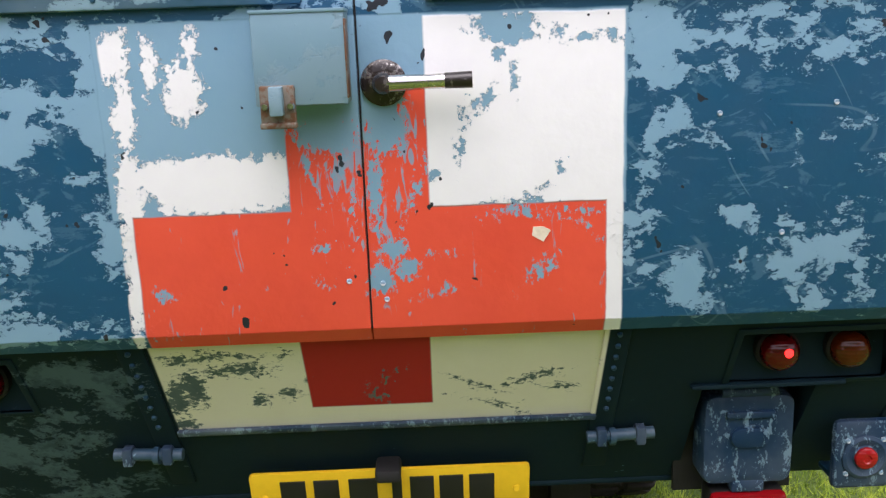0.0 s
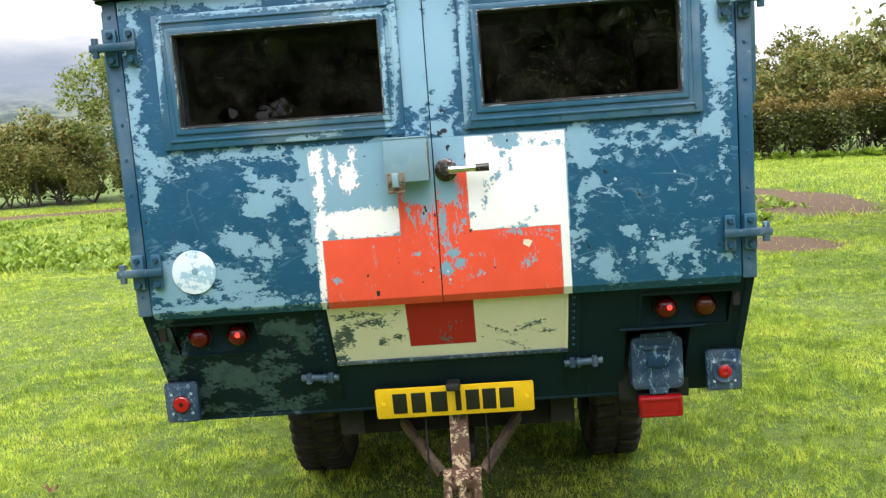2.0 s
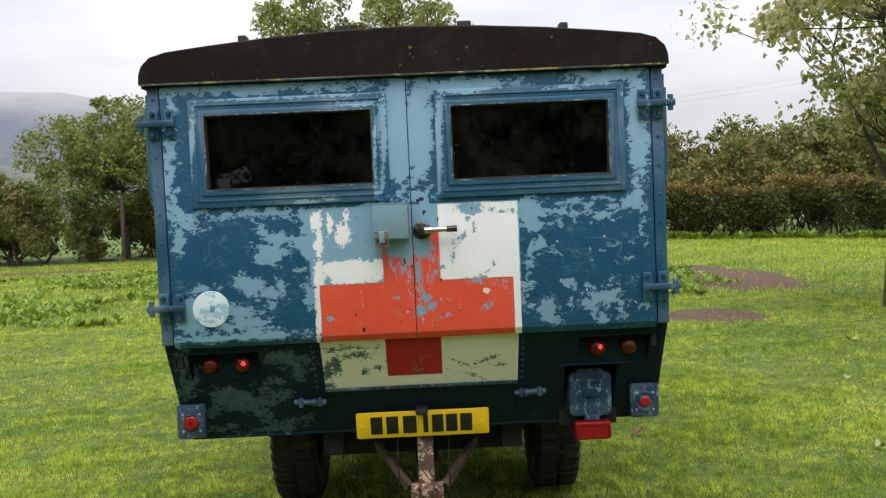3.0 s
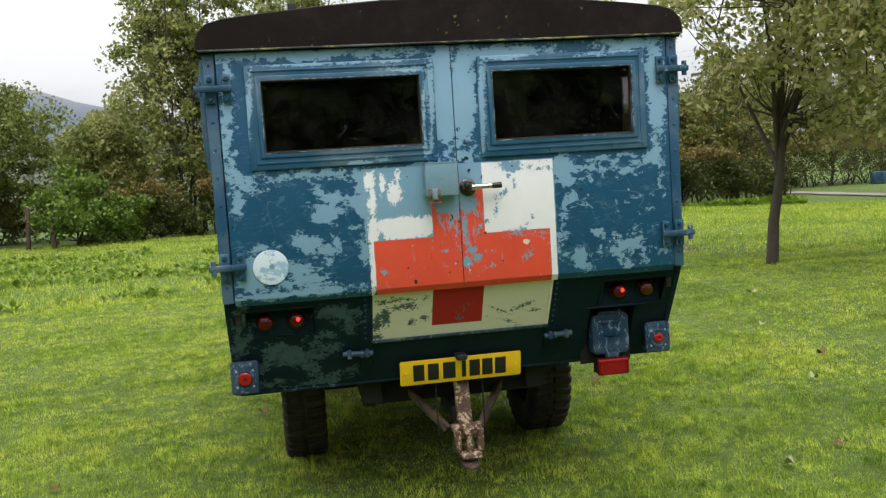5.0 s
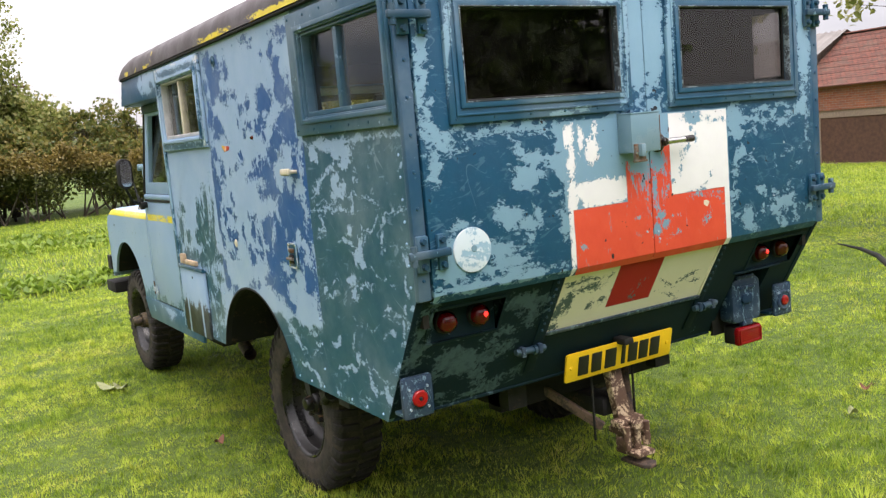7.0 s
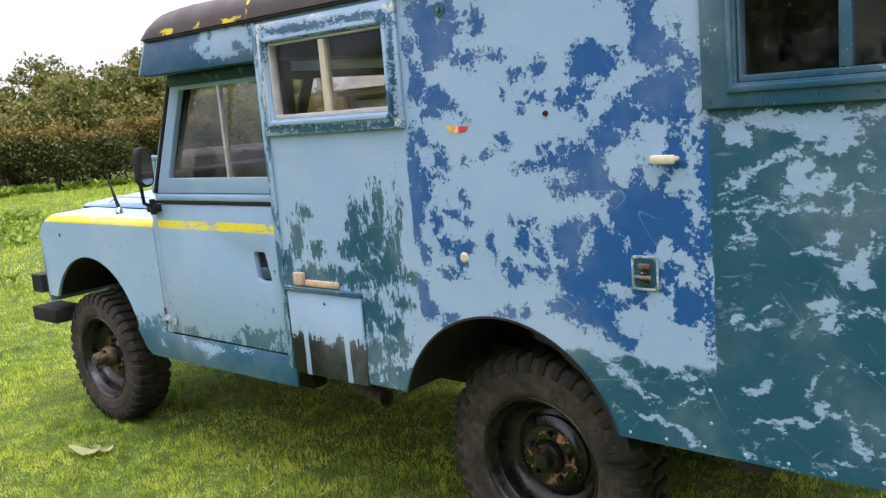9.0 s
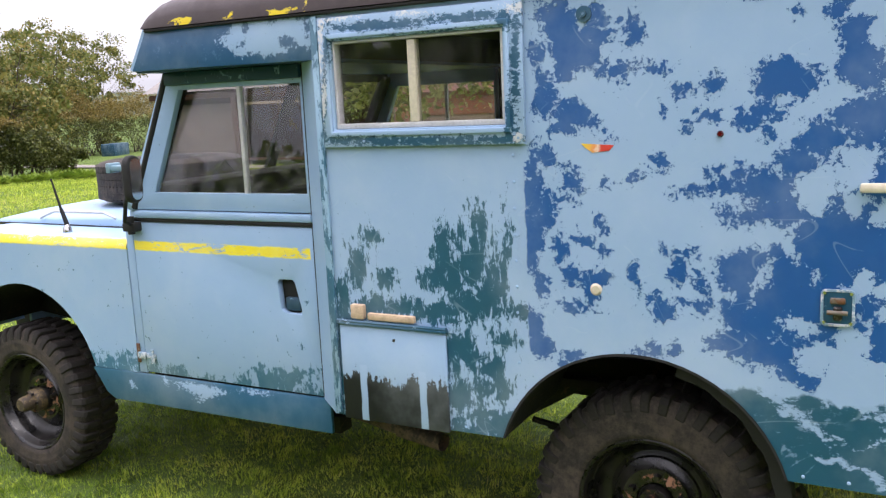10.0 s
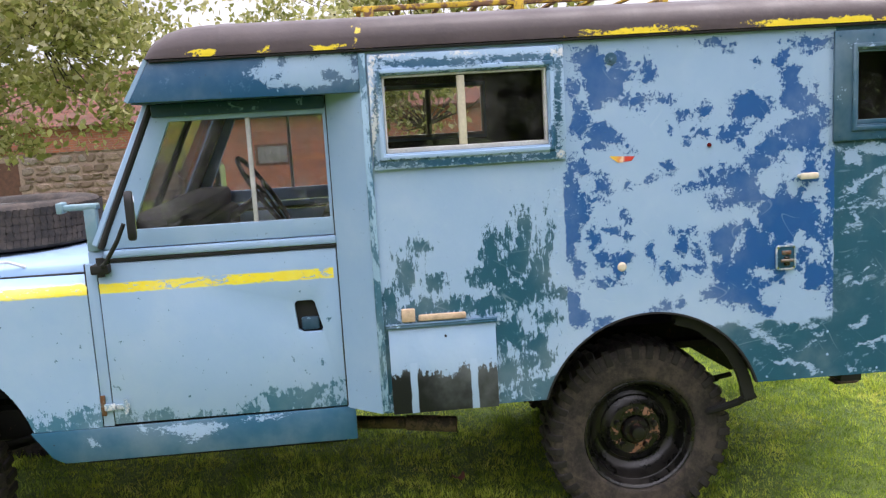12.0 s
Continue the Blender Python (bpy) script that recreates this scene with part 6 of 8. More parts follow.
for xx in (-0.045, 0.066):
    rod(bm, (xx, 0.15, 0.29), (xx, 0.15, 0.392), 0.016)
bmesh.ops.scale(bm, vec=(0.86, 0.9, 0.84), space=Matrix.Translation((-0.011, -0.19, -0.412)), verts=bm.verts)
part("hitch_jaw", bm, M["hitch"], hitch, "flaking cream and rust hitch jaw")
part("hitch_pin", rod(lathe(B(), [(0.385, 0.024), (0.405, 0.024), (0.412, 0.016), (0.412, 0.0005)], 16, "z", (0.010, 0.150, 0)), (0.010, 0.150, 0.27), (0.010, 0.150, 0.39), 0.014), M["hitch"], hitch)
part("hitch_tongue", plate(B(), "z", 0.255, 0.268, [(-0.03, 0.20), (-0.028, 0.09), (-0.012, 0.07), (0.018, 0.07), (0.038, 0.09), (0.045, 0.20)], (), 0.003), M["arm"], hitch)
for sx in (-1, 1):
    part("hitch_brace", box(B(), (-0.013, 0, -0.016), (0.013, 0.52, 0.016), 0.004, look((0.01 + sx * 0.07, 0.25, 0.38), (sx * 0.36 + 0.01, 0.60, 0.68)) @ Matrix.Rotation(radians(-90), 4, "X")), M["arm"], hitch)
    part("hitch_hanger", box(B(), (sx * 0.10 - 0.003, 0.246, 0.34), (sx * 0.10 + 0.003, 0.254, 0.60), 0.001), M["chassis"], hitch)
part("exhaust_pipe", tube(rod(B(), (-0.66, 2.36, 0.475), (-0.70, 2.16, 0.465), 0.032, 0.032, 20, False), [(-0.45, 3.6, 0.45), (-0.45, 3.0, 0.44), (-0.50, 2.7, 0.45), (-0.66, 2.36, 0.475)], 0.026, 14), M["arm"], truck, "rusty exhaust pipe")
part("exhaust_box", rod(B(), (-0.45, 3.45, 0.44), (-0.45, 2.85, 0.44), 0.065), M["chassis"], truck)
part("sill_beam", box(B(), (-0.70, 2.60, 0.430), (-0.62, 3.62, 0.500), 0.008), M["chassis"], truck, "dark chassis outrigger beam under the sill")
part("step_bar", rod(tube(B(), [(-0.66, 1.22, 0.44), (-0.76, 1.13, 0.452), (-0.80, 1.03, 0.495), (-0.80, 0.975, 0.525)], 0.015, 10), (-0.80, 1.0, 0.510), (-0.80, 0.968, 0.530), 0.018, 0.026, 12), M["chassis"], truck, "bent black bar behind the wheel")
# masses added under the floor to block light and deepen the shade there
part("gearbox", lathe(B(), [(2.30, 0.08), (2.36, 0.15), (2.75, 0.17), (2.80, 0.13), (3.30, 0.15), (3.55, 0.22), (3.62, 0.22), (3.64, 0.02)], 18, "y", (0.02, 0, 0.50)), M["chassis"], truck, "gearbox mass added to block light under the truck")
part("propeller_shaft", rod(B(), (0.08, 2.32, 0.47), (0.17, 1.54, 0.40), 0.035), M["chassis"], truck)
part("fuel_tank", box(B(), (0.42, 2.65, 0.36), (0.76, 3.35, 0.60), 0.05), M["chassis"], truck, "tank mass added to block light under the truck")
part("sump", box(B(), (-0.20, 3.66, 0.36), (0.20, 4.45, 0.62), 0.06), M["chassis"], truck)

# ---- wheels ----
def tyre_mesh(radius, width):
    w, R = width / 2, radius
    bm = lathe(B(), [(-w * 0.72, 0.215), (-w * 0.84, 0.222), (-w * 0.95, 0.238), (-w * 0.99, 0.252), (-w * 0.985, 0.256), (-w * 1.02, 0.285), (-w * 1.02, R - 0.085), (-w * 0.985, R - 0.055), (-w * 0.92, R - 0.030), (-w * 0.78, R - 0.016),
                     (w * 0.78, R - 0.016), (w * 0.92, R - 0.030), (w * 0.985, R - 0.055), (w * 1.02, R - 0.085), (w * 1.02, 0.285), (w * 0.95, 0.238), (w * 0.72, 0.215)], 72)
    return bm


def road_tread(radius, width):
    """Fine ribs and blocks of a road tyre."""
    bm, w, R = B(), width / 2, radius
    for k in range(5):
        u = -w * 0.66 + k * w * 0.33
        for i in range(84):
            box(bm, (u - 0.0157, -0.0124, R - 0.02), (u + 0.0157, 0.0124, R - 0.008), 0.0, Matrix.Rotation(2 * math.pi * (i + 0.3 * k) / 84, 4, "X") @ Matrix.Rotation(radians(14 if k % 2 else -14), 4, "Z"))
    return bm


def rim_mesh():
    """Pressed steel wheel seen from its outer face, which looks along -x."""
    return lathe(B(), [(0.075, 0.228), (-0.085, 0.228), (-0.096, 0.233), (-0.101, 0.228), (-0.098, 0.220), (-0.088, 0.214), (-0.060, 0.208), (-0.056, 0.204), (-0.058, 0.200), (-0.030, 0.194), (-0.012, 0.187), (0.006, 0.172), (0.012, 0.155), (0.006, 0.140), (-0.004, 0.136), (-0.008, 0.128), (-0.018, 0.112), (-0.026, 0.106),
                       (-0.028, 0.062), (-0.016, 0.058), (-0.016, 0.0005)], 56)


def wheel(at, turn, R):
    w = part("wheel", rim_mesh(), M["rimblack"], None, "black steel wheel with a muddy chunky-treaded tyre", 40)
    part("tyre", tyre_mesh(R, 0.215), M["tyre"], w, "worn bar-lug tyre", 40)
    hw = 0.1075
    for sd in (-1, 1):
        lug = plate(B(), "y", -0.0155, 0.0155, [(sd * u, v) for u, v in ((0.008, R - 0.03), (0.008, R - 0.002), (hw * 0.80, R - 0.002), (hw * 0.92, R - 0.010), (hw * 1.0, R - 0.028), (hw * 1.035, R - 0.062), (hw * 0.96, R - 0.066), (hw * 0.90, R - 0.03))], (), 0.005)
        me = bpy.data.meshes.new("tread_bar")
        lug.to_mesh(me)
        lug.free()
        me.materials.append(M["tread"])
        for i in range(38):
            ob = new("tread_bar", me)
            ob.parent = w
            ob.matrix_basis = Matrix.Rotation(2 * math.pi * (i + (0.5 if sd > 0 else 0)) / 38, 4, "X") @ Matrix.Rotation(radians(7 * sd), 4, "Z")
    hub = part("hub", lathe(B(), [(-0.020, 0.056), (-0.045, 0.054), (-0.052, 0.048), (-0.054, 0.034), (-0.074, 0.031), (-0.084, 0.026), (-0.088, 0.014), (-0.088, 0.0005)], 28), M["hub"], w, "hub with rust showing through black paint", 40)
    bolts("wheel_nut", [(-0.026, 0.082 * math.cos(a), 0.082 * math.sin(a)) for a in np.arange(5) * 1.2566 + 0.4], (-1, 0, 0), M["hub"], w, 0.014, 0.020)
    bolts("hub_bolt", [(-0.050, 0.042 * math.cos(a), 0.042 * math.sin(a)) for a in np.arange(6) * 1.0472 + 0.8], (-1, 0, 0), M["hub"], w, 0.007, 0.009)
    w.parent = truck
    w.matrix_basis = pose(*at, 0, 0, turn)
    return w


first = wheel((-0.648, 1.418, 0.370), 0, 0.383)
copy_thing(first, pose(0.648, 1.418, 0.370, 0, 0, 180))
front = wheel((-0.648, 4.312, 0.360), 0, 0.364)
wheels = (front, copy_thing(front, pose(0.648, 4.312, 0.360, 0, 0, 180)))
for at in ((-0.648, 4.312, 0.360), (0.648, 4.312, 0.360)):
    w = wheels[at[0] > 0]
    sx = -1 if at[0] < 0 else 1
    cap = part("drive_flange", lathe(B(), [(sx * 0.695, 0.056), (sx * 0.735, 0.052), (sx * 0.742, 0.046), (sx * 0.744, 0.038), (sx * 0.790, 0.034), (sx * 0.800, 0.026), (sx * 0.801, 0.0005)], 28, "x", (0, at[1], at[2])), M["flange"], w, "muddy brass-coloured drive flange", 40)
    for k in range(6):
        a = k * 1.0472
        part("flange_bolt", rod(B(), (sx * 0.742, at[1] + 0.045 * math.cos(a), at[2] + 0.045 * math.sin(a)), (sx * 0.752, at[1] + 0.045 * math.cos(a), at[2] + 0.045 * math.sin(a)), 0.008, 0.007, 6), M["hub"], cap)

# ---- cab ----
FA_Y, FA_Z, FA_R = 4.195, 0.495, 0.447
farch = [(FA_Y + FA_R * math.cos(a), FA_Z + FA_R * math.sin(a)) for a in np.linspace(radians(27), radians(165), 24)]
for sx in (-1, 1):
    xo = sx * CAB
    # wing: outer skin, rounded shoulder, top, front
    skin = [(4.70, 0.70)] + farch + [(3.74, 0.61), (3.508, 0.61), (3.508, 1.125), (4.60, 1.125), (4.66, 1.10), (4.69, 1.05)]
    bm = plate(B(), "x", xo, xo - sx * 0.015, skin)
    wing = part("front_wing", bm, M["wing"], truck, "pale blue front wing with a yellow stripe")
    bm = B()
    prof = [(0.0, 1.125), (0.003, 1.140), (0.012, 1.155), (0.028, 1.163), (0.06, 1.167), (0.30, 1.172)]
    ys = [(3.508, 0), (4.50, 0.0), (4.58, -0.008), (4.64, -0.030), (4.68, -0.065), (4.70, -0.12)]
    g = [[bm.verts.new((xo - sx * d, y, z + dz)) for d, z in prof] for y, dz in ys]
    for a, b in zip(g, g[1:]):
        for i in range(len(prof) - 1):
            bm.faces.new((a[i], a[i + 1], b[i + 1], b[i]))
    bmesh.ops.recalc_face_normals(bm, faces=bm.faces)
    part("wing_top", bm, M["wing"], wing, "", 60)
    part("wing_front", plate(B(), "y", 4.688, 4.700, rect(min(xo, sx * 0.45), max(xo, sx * 0.45), 0.66, 1.06)), M["wing"], wing)
    bm = B()
    inner = [[bm.verts.new((sx * xx, y, z)) for y, z in farch] for xx in (CAB - 0.016, 0.42)]
    for i in range(len(farch) - 1):
        bm.faces.new((inner[0][i], inner[0][i + 1], inner[1][i + 1], inner[1][i]))
    bm.faces.new(inner[1])
    part("wheel_housing", bm, M["chassis"], truck)
    part("wing_hole", rod(B(), (xo, 4.46, 1.05), (xo + sx * 0.001, 4.46, 1.05), 0.010), M["black"], wing)
    head = part("headlamp", lathe(B(), [(4.70, 0.11), (4.715, 0.11), (4.722, 0.10)], 32, "y", (sx * 0.62, 0, 0.90)), M["black"], truck, "round headlamp")
    part("lens", lathe(B(), [(4.716, 0.10), (4.735, 0.07), (4.742, 0.0005)], 32, "y", (sx * 0.62, 0, 0.90)), M["chrome"], head)
    # door: skin below the waist, window frame above
    skin = rect(2.585, 3.462, 0.618, 1.235)
    hole = [(2.660, 0.918), (2.728, 0.918), (2.748, 0.93), (2.756, 1.03), (2.746, 1.042), (2.690, 1.042), (2.680, 1.034), (2.656, 0.935)]
    door = part("cab_door", plate(B(), "x", xo, xo - sx * 0.03, skin, [hole] if sx < 0 else [], 0.004), M["door"], truck, "pale blue cab door with a yellow stripe and sliding windows")
    if sx < 0:
        part("handle_recess", box(B(), (xo + 0.028, 2.645, 0.905), (xo + 0.05, 2.77, 1.055), 0.004), M["black"], door, "dark recess for the door handle")
        part("handle_flap", box(B(), (xo + 0.010, 2.668, 0.925), (xo + 0.03, 2.735, 0.975), 0.008, None), M["frame_low"], door)
    bm = box(B(), (min(xo + sx * 0.006, xo - sx * 0.03), 2.580, 1.238), (max(xo + sx * 0.006, xo - sx * 0.03), 3.448, 1.252), 0.003)
    part("waist_seal", bm, M["black"], door)
    part("waist_rail", box(B(), (min(xo + sx * 0.012, xo - sx * 0.03), 2.580, 1.252), (max(xo + sx * 0.012, xo - sx * 0.03), 3.430, 1.282), 0.008), M["pale"], door)
    fr = [(2.584, 1.286), (3.425, 1.286), (3.405, 1.34), (3.190, 1.800), (2.584, 1.800)]
    gl = [(2.596, 1.352), (3.320, 1.352), (3.150, 1.735), (2.596, 1.735)]
    part("door_top_frame", plate(B(), "x", xo, xo - sx * 0.028, fr, [gl], 0.003), M["pale"], door, "pale blue upper door frame")
    # added strip: its dark green holds both dark paint and the visor's shadow
    part("visor_shade_strip", box(B(), (min(xo - sx * 0.01, xo + sx * 0.016), 2.586, 1.752), (max(xo - sx * 0.01, xo + sx * 0.016), 3.205, 1.799), 0.006), M["frame_low"], door, "dull green strip for dark paint and shade under the visor")
    part("window_bar", box(B(), (min(xo - sx * 0.003, xo - sx * 0.022), 2.861, 1.35), (max(xo - sx * 0.003, xo - sx * 0.022), 2.877, 1.737), 0.002), M["alu"], door, "grey sliding window bar")
    for poly, d in (([(2.592, 1.348), (2.872, 1.348), (2.872, 1.74), (2.592, 1.74)], 0.012), ([(2.866, 1.348), (3.325, 1.348), (3.152, 1.74), (2.866, 1.74)], 0.019)):
        bm = plate(B(), "x", xo - sx * (d - 0.008), xo - sx * (d - 0.005), poly)
        for v in bm.verts:
            v.co.x -= sx * (v.co.z - 1.348) * 0.095
        pn = part("pane", bm, M["cab_glass"], door)
        pn.visible_shadow = False
    part("door_gap", box(B(), (min(xo - sx * 0.010, xo - sx * 0.02), 3.458, 0.62), (max(xo - sx * 0.010, xo - sx * 0.02), 3.512, 1.235), 0), M["black"], truck)
    part("hinge_pillar", box(B(), (min(xo - sx * 0.002, xo - sx * 0.011), 3.4655, 0.612), (max(xo - sx * 0.002, xo - sx * 0.011), 3.5045, 1.236), 0.002), M["pale"], truck, "pale blue pillar between wing and door")
    hg = part("cab_hinge", box(B(), (min(xo, xo + sx * 0.014), 3.452, 0.675), (max(xo, xo + sx * 0.014), 3.492, 0.702), 0.004), M["steel"], truck, "pale door hinge")
    part("hinge_leaf", rod(box(B(), (min(xo, xo + sx * 0.008), 3.400, 0.676), (max(xo, xo + sx * 0.008), 3.450, 0.698), 0.003), (xo + sx * 0.010, 3.412, 0.660), (xo + sx * 0.010, 3.412, 0.716), 0.007, None, 8), M["steel"], hg)
    part("hinge_backing", box(B(), (min(xo, xo + sx * 0.004), 3.488, 0.655), (max(xo, xo + sx * 0.004), 3.506, 0.735), 0.001), M["rust"], hg)
    part("rear_door_gap", box(B(), (min(xo - sx * 0.004, xo + sx * 0.001), 2.5805, 0.62), (max(xo - sx * 0.004, xo + sx * 0.001), 2.5845, 1.80), 0), M["black"], truck)
    # sill
    bm = plate(B(), "x", xo + sx * 0.004, xo - sx * 0.012, [(2.555, 0.482), (3.66, 0.480), (3.705, 0.505), (3.775, 0.607), (2.555, 0.612)], (), 0.003)
    part("sill_panel", bm, M["sill"], truck, "darker blue sill panel")
    # windscreen pillar with dark rubber edge
    part("screen_pillar", rod(B(), (xo - sx * 0.02, 3.455, 1.30), (xo - sx * 0.03, 3.215, 1.805), 0.022, 0.022, 8), M["pale"], truck)
    part("pillar_rubber", rod(B(), (xo - sx * 0.002, 3.440, 1.29), (xo - sx * 0.006, 3.206, 1.80), 0.012, 0.012, 8), M["black"], truck)
    # near-black box added along the pillar's inner side
    part("pillar_inner_box", box(B(), (-0.028, -0.022, 0.0), (0.028, 0.022, 0.54), 0.01, pose(xo - sx * 0.07, 3.425, 1.30, 25.5, 0, 0)), M["inside"], truck)
    # overhang: side of the visor
    part("visor_side", plate(B(), "x", sx * (HALF + 0.006), sx * (HALF - 0.015), [(2.452, 1.800), (3.255, 1.806), (3.172, 1.945), (2.452, 1.945)], (), 0.002), M["visor"], truck, "blue side of the overhanging visor")
part("visor_front", plate(B(), "y", 0.0, 0.015, rect(-HALF, HALF, 0.0, 0.162)), M["pale"], truck, "pale blue front of the visor").matrix_basis = pose(0, 3.257, 1.806, 30.5, 0, 0)
part("visor_floor", plate(B(), "z", 1.800, 1.812, [(-HALF + 0.01, 2.50), (HALF - 0.01, 2.50), (HALF - 0.01, 3.25), (-HALF + 0.01, 3.25)]), M["post"], truck, "dark underside of the visor")
part("scuttle", box(B(), (-CAB + 0.02, 3.40, 1.10), (CAB - 0.02, 3.50, 1.29), 0.02), M["pale"], truck)
bm = plate(B(), "y", -0.012, 0.012, rect(-0.775, 0.775, 0.0, 0.565), [rect(-0.73, -0.03, 0.05, 0.525), rect(0.03, 0.73, 0.05, 0.525)], 0.004)
bmesh.ops.transform(bm, matrix=pose(0, 3.452, 1.292, 25.5, 0, 0), verts=bm.verts)
ws = part("windscreen", bm, M["black"], truck, "split windscreen in a dark frame")
for a, b in ((-0.735, -0.025), (0.025, 0.735)):
    bm = plate(B(), "y", -0.002, 0.002, rect(a, b, 0.045, 0.53))
    bmesh.ops.transform(bm, matrix=pose(0, 3.452, 1.292, 25.5, 0, 0), verts=bm.verts)
    pn = part("pane", bm, M["cab_glass"], ws)
    pn.visible_shadow = False
for xx in (-0.45, 0.35):
    part("wiper", tube(B(), [(xx, 3.47, 1.30), (xx + 0.14, 3.40, 1.44), (xx + 0.30, 3.45, 1.335)], 0.005, 6), M["black"], truck, "wiper")

# bonnet and front
bm = B()
bx = [-0.60, -0.597, -0.585, -0.40, -0.2, 0, 0.2, 0.40, 0.585, 0.597, 0.60]
bz = [1.165, 1.190, 1.202, 1.214, 1.221, 1.224, 1.221, 1.214, 1.202, 1.190, 1.165]
g = [[bm.verts.new((x * k, y, z + dz)) for x, z in zip(bx, bz)] for y, dz, k in ((3.49, 0.012, 1.0), (3.9, 0.008, 0.99), (4.4, -0.004, 0.96), (4.62, -0.014, 0.94), (4.68, -0.035, 0.935), (4.70, -0.075, 0.93))]
for a, b in zip(g, g[1:]):
    for i in range(len(bx) - 1):
        bm.faces.new((a[i], a[i + 1], b[i + 1], b[i]))
bmesh.ops.recalc_face_normals(bm, faces=bm.faces)
bonnet = part("bonnet", bm, M["wing"], truck, "pale blue bonnet", 60)
for sx in (-1, 1):
    part("bonnet_edge", tube(B(), [(sx * 0.605, 3.50, 1.172), (sx * 0.57, 4.62, 1.168)], 0.006, 6), M["black"], bonnet)
part("bonnet_catch", tube(B(), [(-0.58, 4.30, 1.20), (-0.60, 4.18, 1.235), (-0.60, 3.86, 1.235), (-0.59, 3.80, 1.21)], 0.006, 6), M["alu"], bonnet)
sp = part("spare_wheel", lathe(B(), [(1.235, 0.20), (1.245, 0.215), (1.40, 0.215), (1.41, 0.20), (1.34, 0.16), (1.33, 0.0005)], 40, "z", (0.0, 4.03, 0)), M["rimblack"], truck, "spare wheel lying on the bonnet", 40)
bm = tyre_mesh(0.365, 0.20)
bmesh.ops.transform(bm, matrix=pose(0.0, 4.03, 1.335, 0, 90, 0), verts=bm.verts)
spare = part("tyre", bm, M["tyre"], sp, "brown-black dusty road tyre", 40)
bm = road_tread(0.365, 0.20)
bmesh.ops.transform(bm, matrix=pose(0.0, 4.03, 1.335, 0, 90, 0), verts=bm.verts)
tagged(part("tread", bm, M["tyre"], spare), kind="stuff")
part("radiator_panel", plate(B(), "y", 4.62, 4.635, rect(-0.46, 0.46, 0.62, 1.12)), M["wing"], truck)
bm = B()
for i in range(12):
    rod(bm, (-0.40, 4.64, 0.68 + 0.034 * i), (0.40, 4.64, 0.68 + 0.034 * i), 0.006, None, 6)
part("grille", bm, M["alu"], truck)
bump = part("front_bumper", plate(B(), "x", -0.80, 0.80, [(4.80, 0.700), (4.915, 0.700), (4.915, 0.712), (4.815, 0.712), (4.815, 0.790), (4.915, 0.790), (4.915, 0.802), (4.80, 0.802)]), M["black"], truck, "black steel channel bumper")
part("lower_bar", box(B(), (-0.83, 4.62, 0.540), (-0.66, 4.90, 0.618), 0.004), M["matt_black"], bump, "black lower bumper block")
part("lower_bar", box(B(), (0.66, 4.62, 0.540), (0.83, 4.90, 0.618), 0.004), M["matt_black"], bump, "black lower bumper block")
for xx in (-0.80, 0.795):
    part("bumper_end", box(B(), (xx, 4.815, 0.712), (xx + 0.005, 4.914, 0.790), 0), M["matt_black"], bump)
for xx in (-0.36, 0.36):
    part("bumper_iron", box(B(), (xx - 0.04, 4.70, 0.50), (xx + 0.04, 4.83, 0.70), 0.004), M["black"], bump)

# mirrors, aerial
for sx in (-1, 1):
    mir = part("door_mirror", plate(B(), "y", -0.030, 0.0, rounded(-0.046, 0.046, -0.088, 0.088, 0.040, 6), (), 0.009), M["black"], truck, "rounded black door mirror on a bent arm", 60)
    part("mirror_glass", plate(B(), "y", 0.0005, 0.002, rounded(-0.035, 0.035, -0.076, 0.076, 0.031, 6)), M["mirror"], mir)
    mir.matrix_basis = pose(sx * 0.945, 3.268, 1.418, 0, 0, -14 * sx) @ Matrix.Rotation(radians(180), 4, "Z")
    arm = part("mirror_arm", tube(B(), [(sx * 0.83, 3.44, 1.225), (sx * 0.90, 3.40, 1.25), (sx * 0.940, 3.34, 1.33), (sx * 0.945, 3.310, 1.39)], 0.008, 8), M["black"], truck, "bent black mirror arm")
    part("arm_hinge", rod(box(B(), (min(sx * 0.80, sx * 0.85), 3.41, 1.20), (max(sx * 0.80, sx * 0.85), 3.475, 1.235), 0.006), (sx * 0.835, 3.44, 1.19), (sx * 0.835, 3.44, 1.26), 0.014), M["black"], arm)
    if sx < 0:
        part("screen_bracket", box(box(B(), (min(sx * 0.75, sx * 0.80), 3.44, 1.434), (max(sx * 0.75, sx * 0.80), 3.575, 1.456), 0.006), (min(sx * 0.745, sx * 0.805), 3.560, 1.426), (max(sx * 0.745, sx * 0.805), 3.585, 1.466), 0.006), M["box"], truck, "grey-blue windscreen bracket")
        part("bracket_post", box(B(), (min(sx * 0.76, sx * 0.80), 3.445, 1.28), (max(sx * 0.76, sx * 0.80), 3.490, 1.44), 0.006, None), M["box"], truck)
an = part("aerial", lathe(B(), [(1.165, 0.020), (1.185, 0.018), (1.20, 0.008), (1.215, 0.0005)], 16, "z", (-0.73, 3.94, 0)), M["chrome"], truck, "black whip aerial")
part("whip", rod(rod(B(), (-0.73, 3.94, 1.20), (-0.741, 3.953, 1.27), 0.010, 0.008, 8), (-0.741, 3.953, 1.27), (-0.760, 3.970, 1.40), 0.0055, 0.004, 8), M["black"], an)

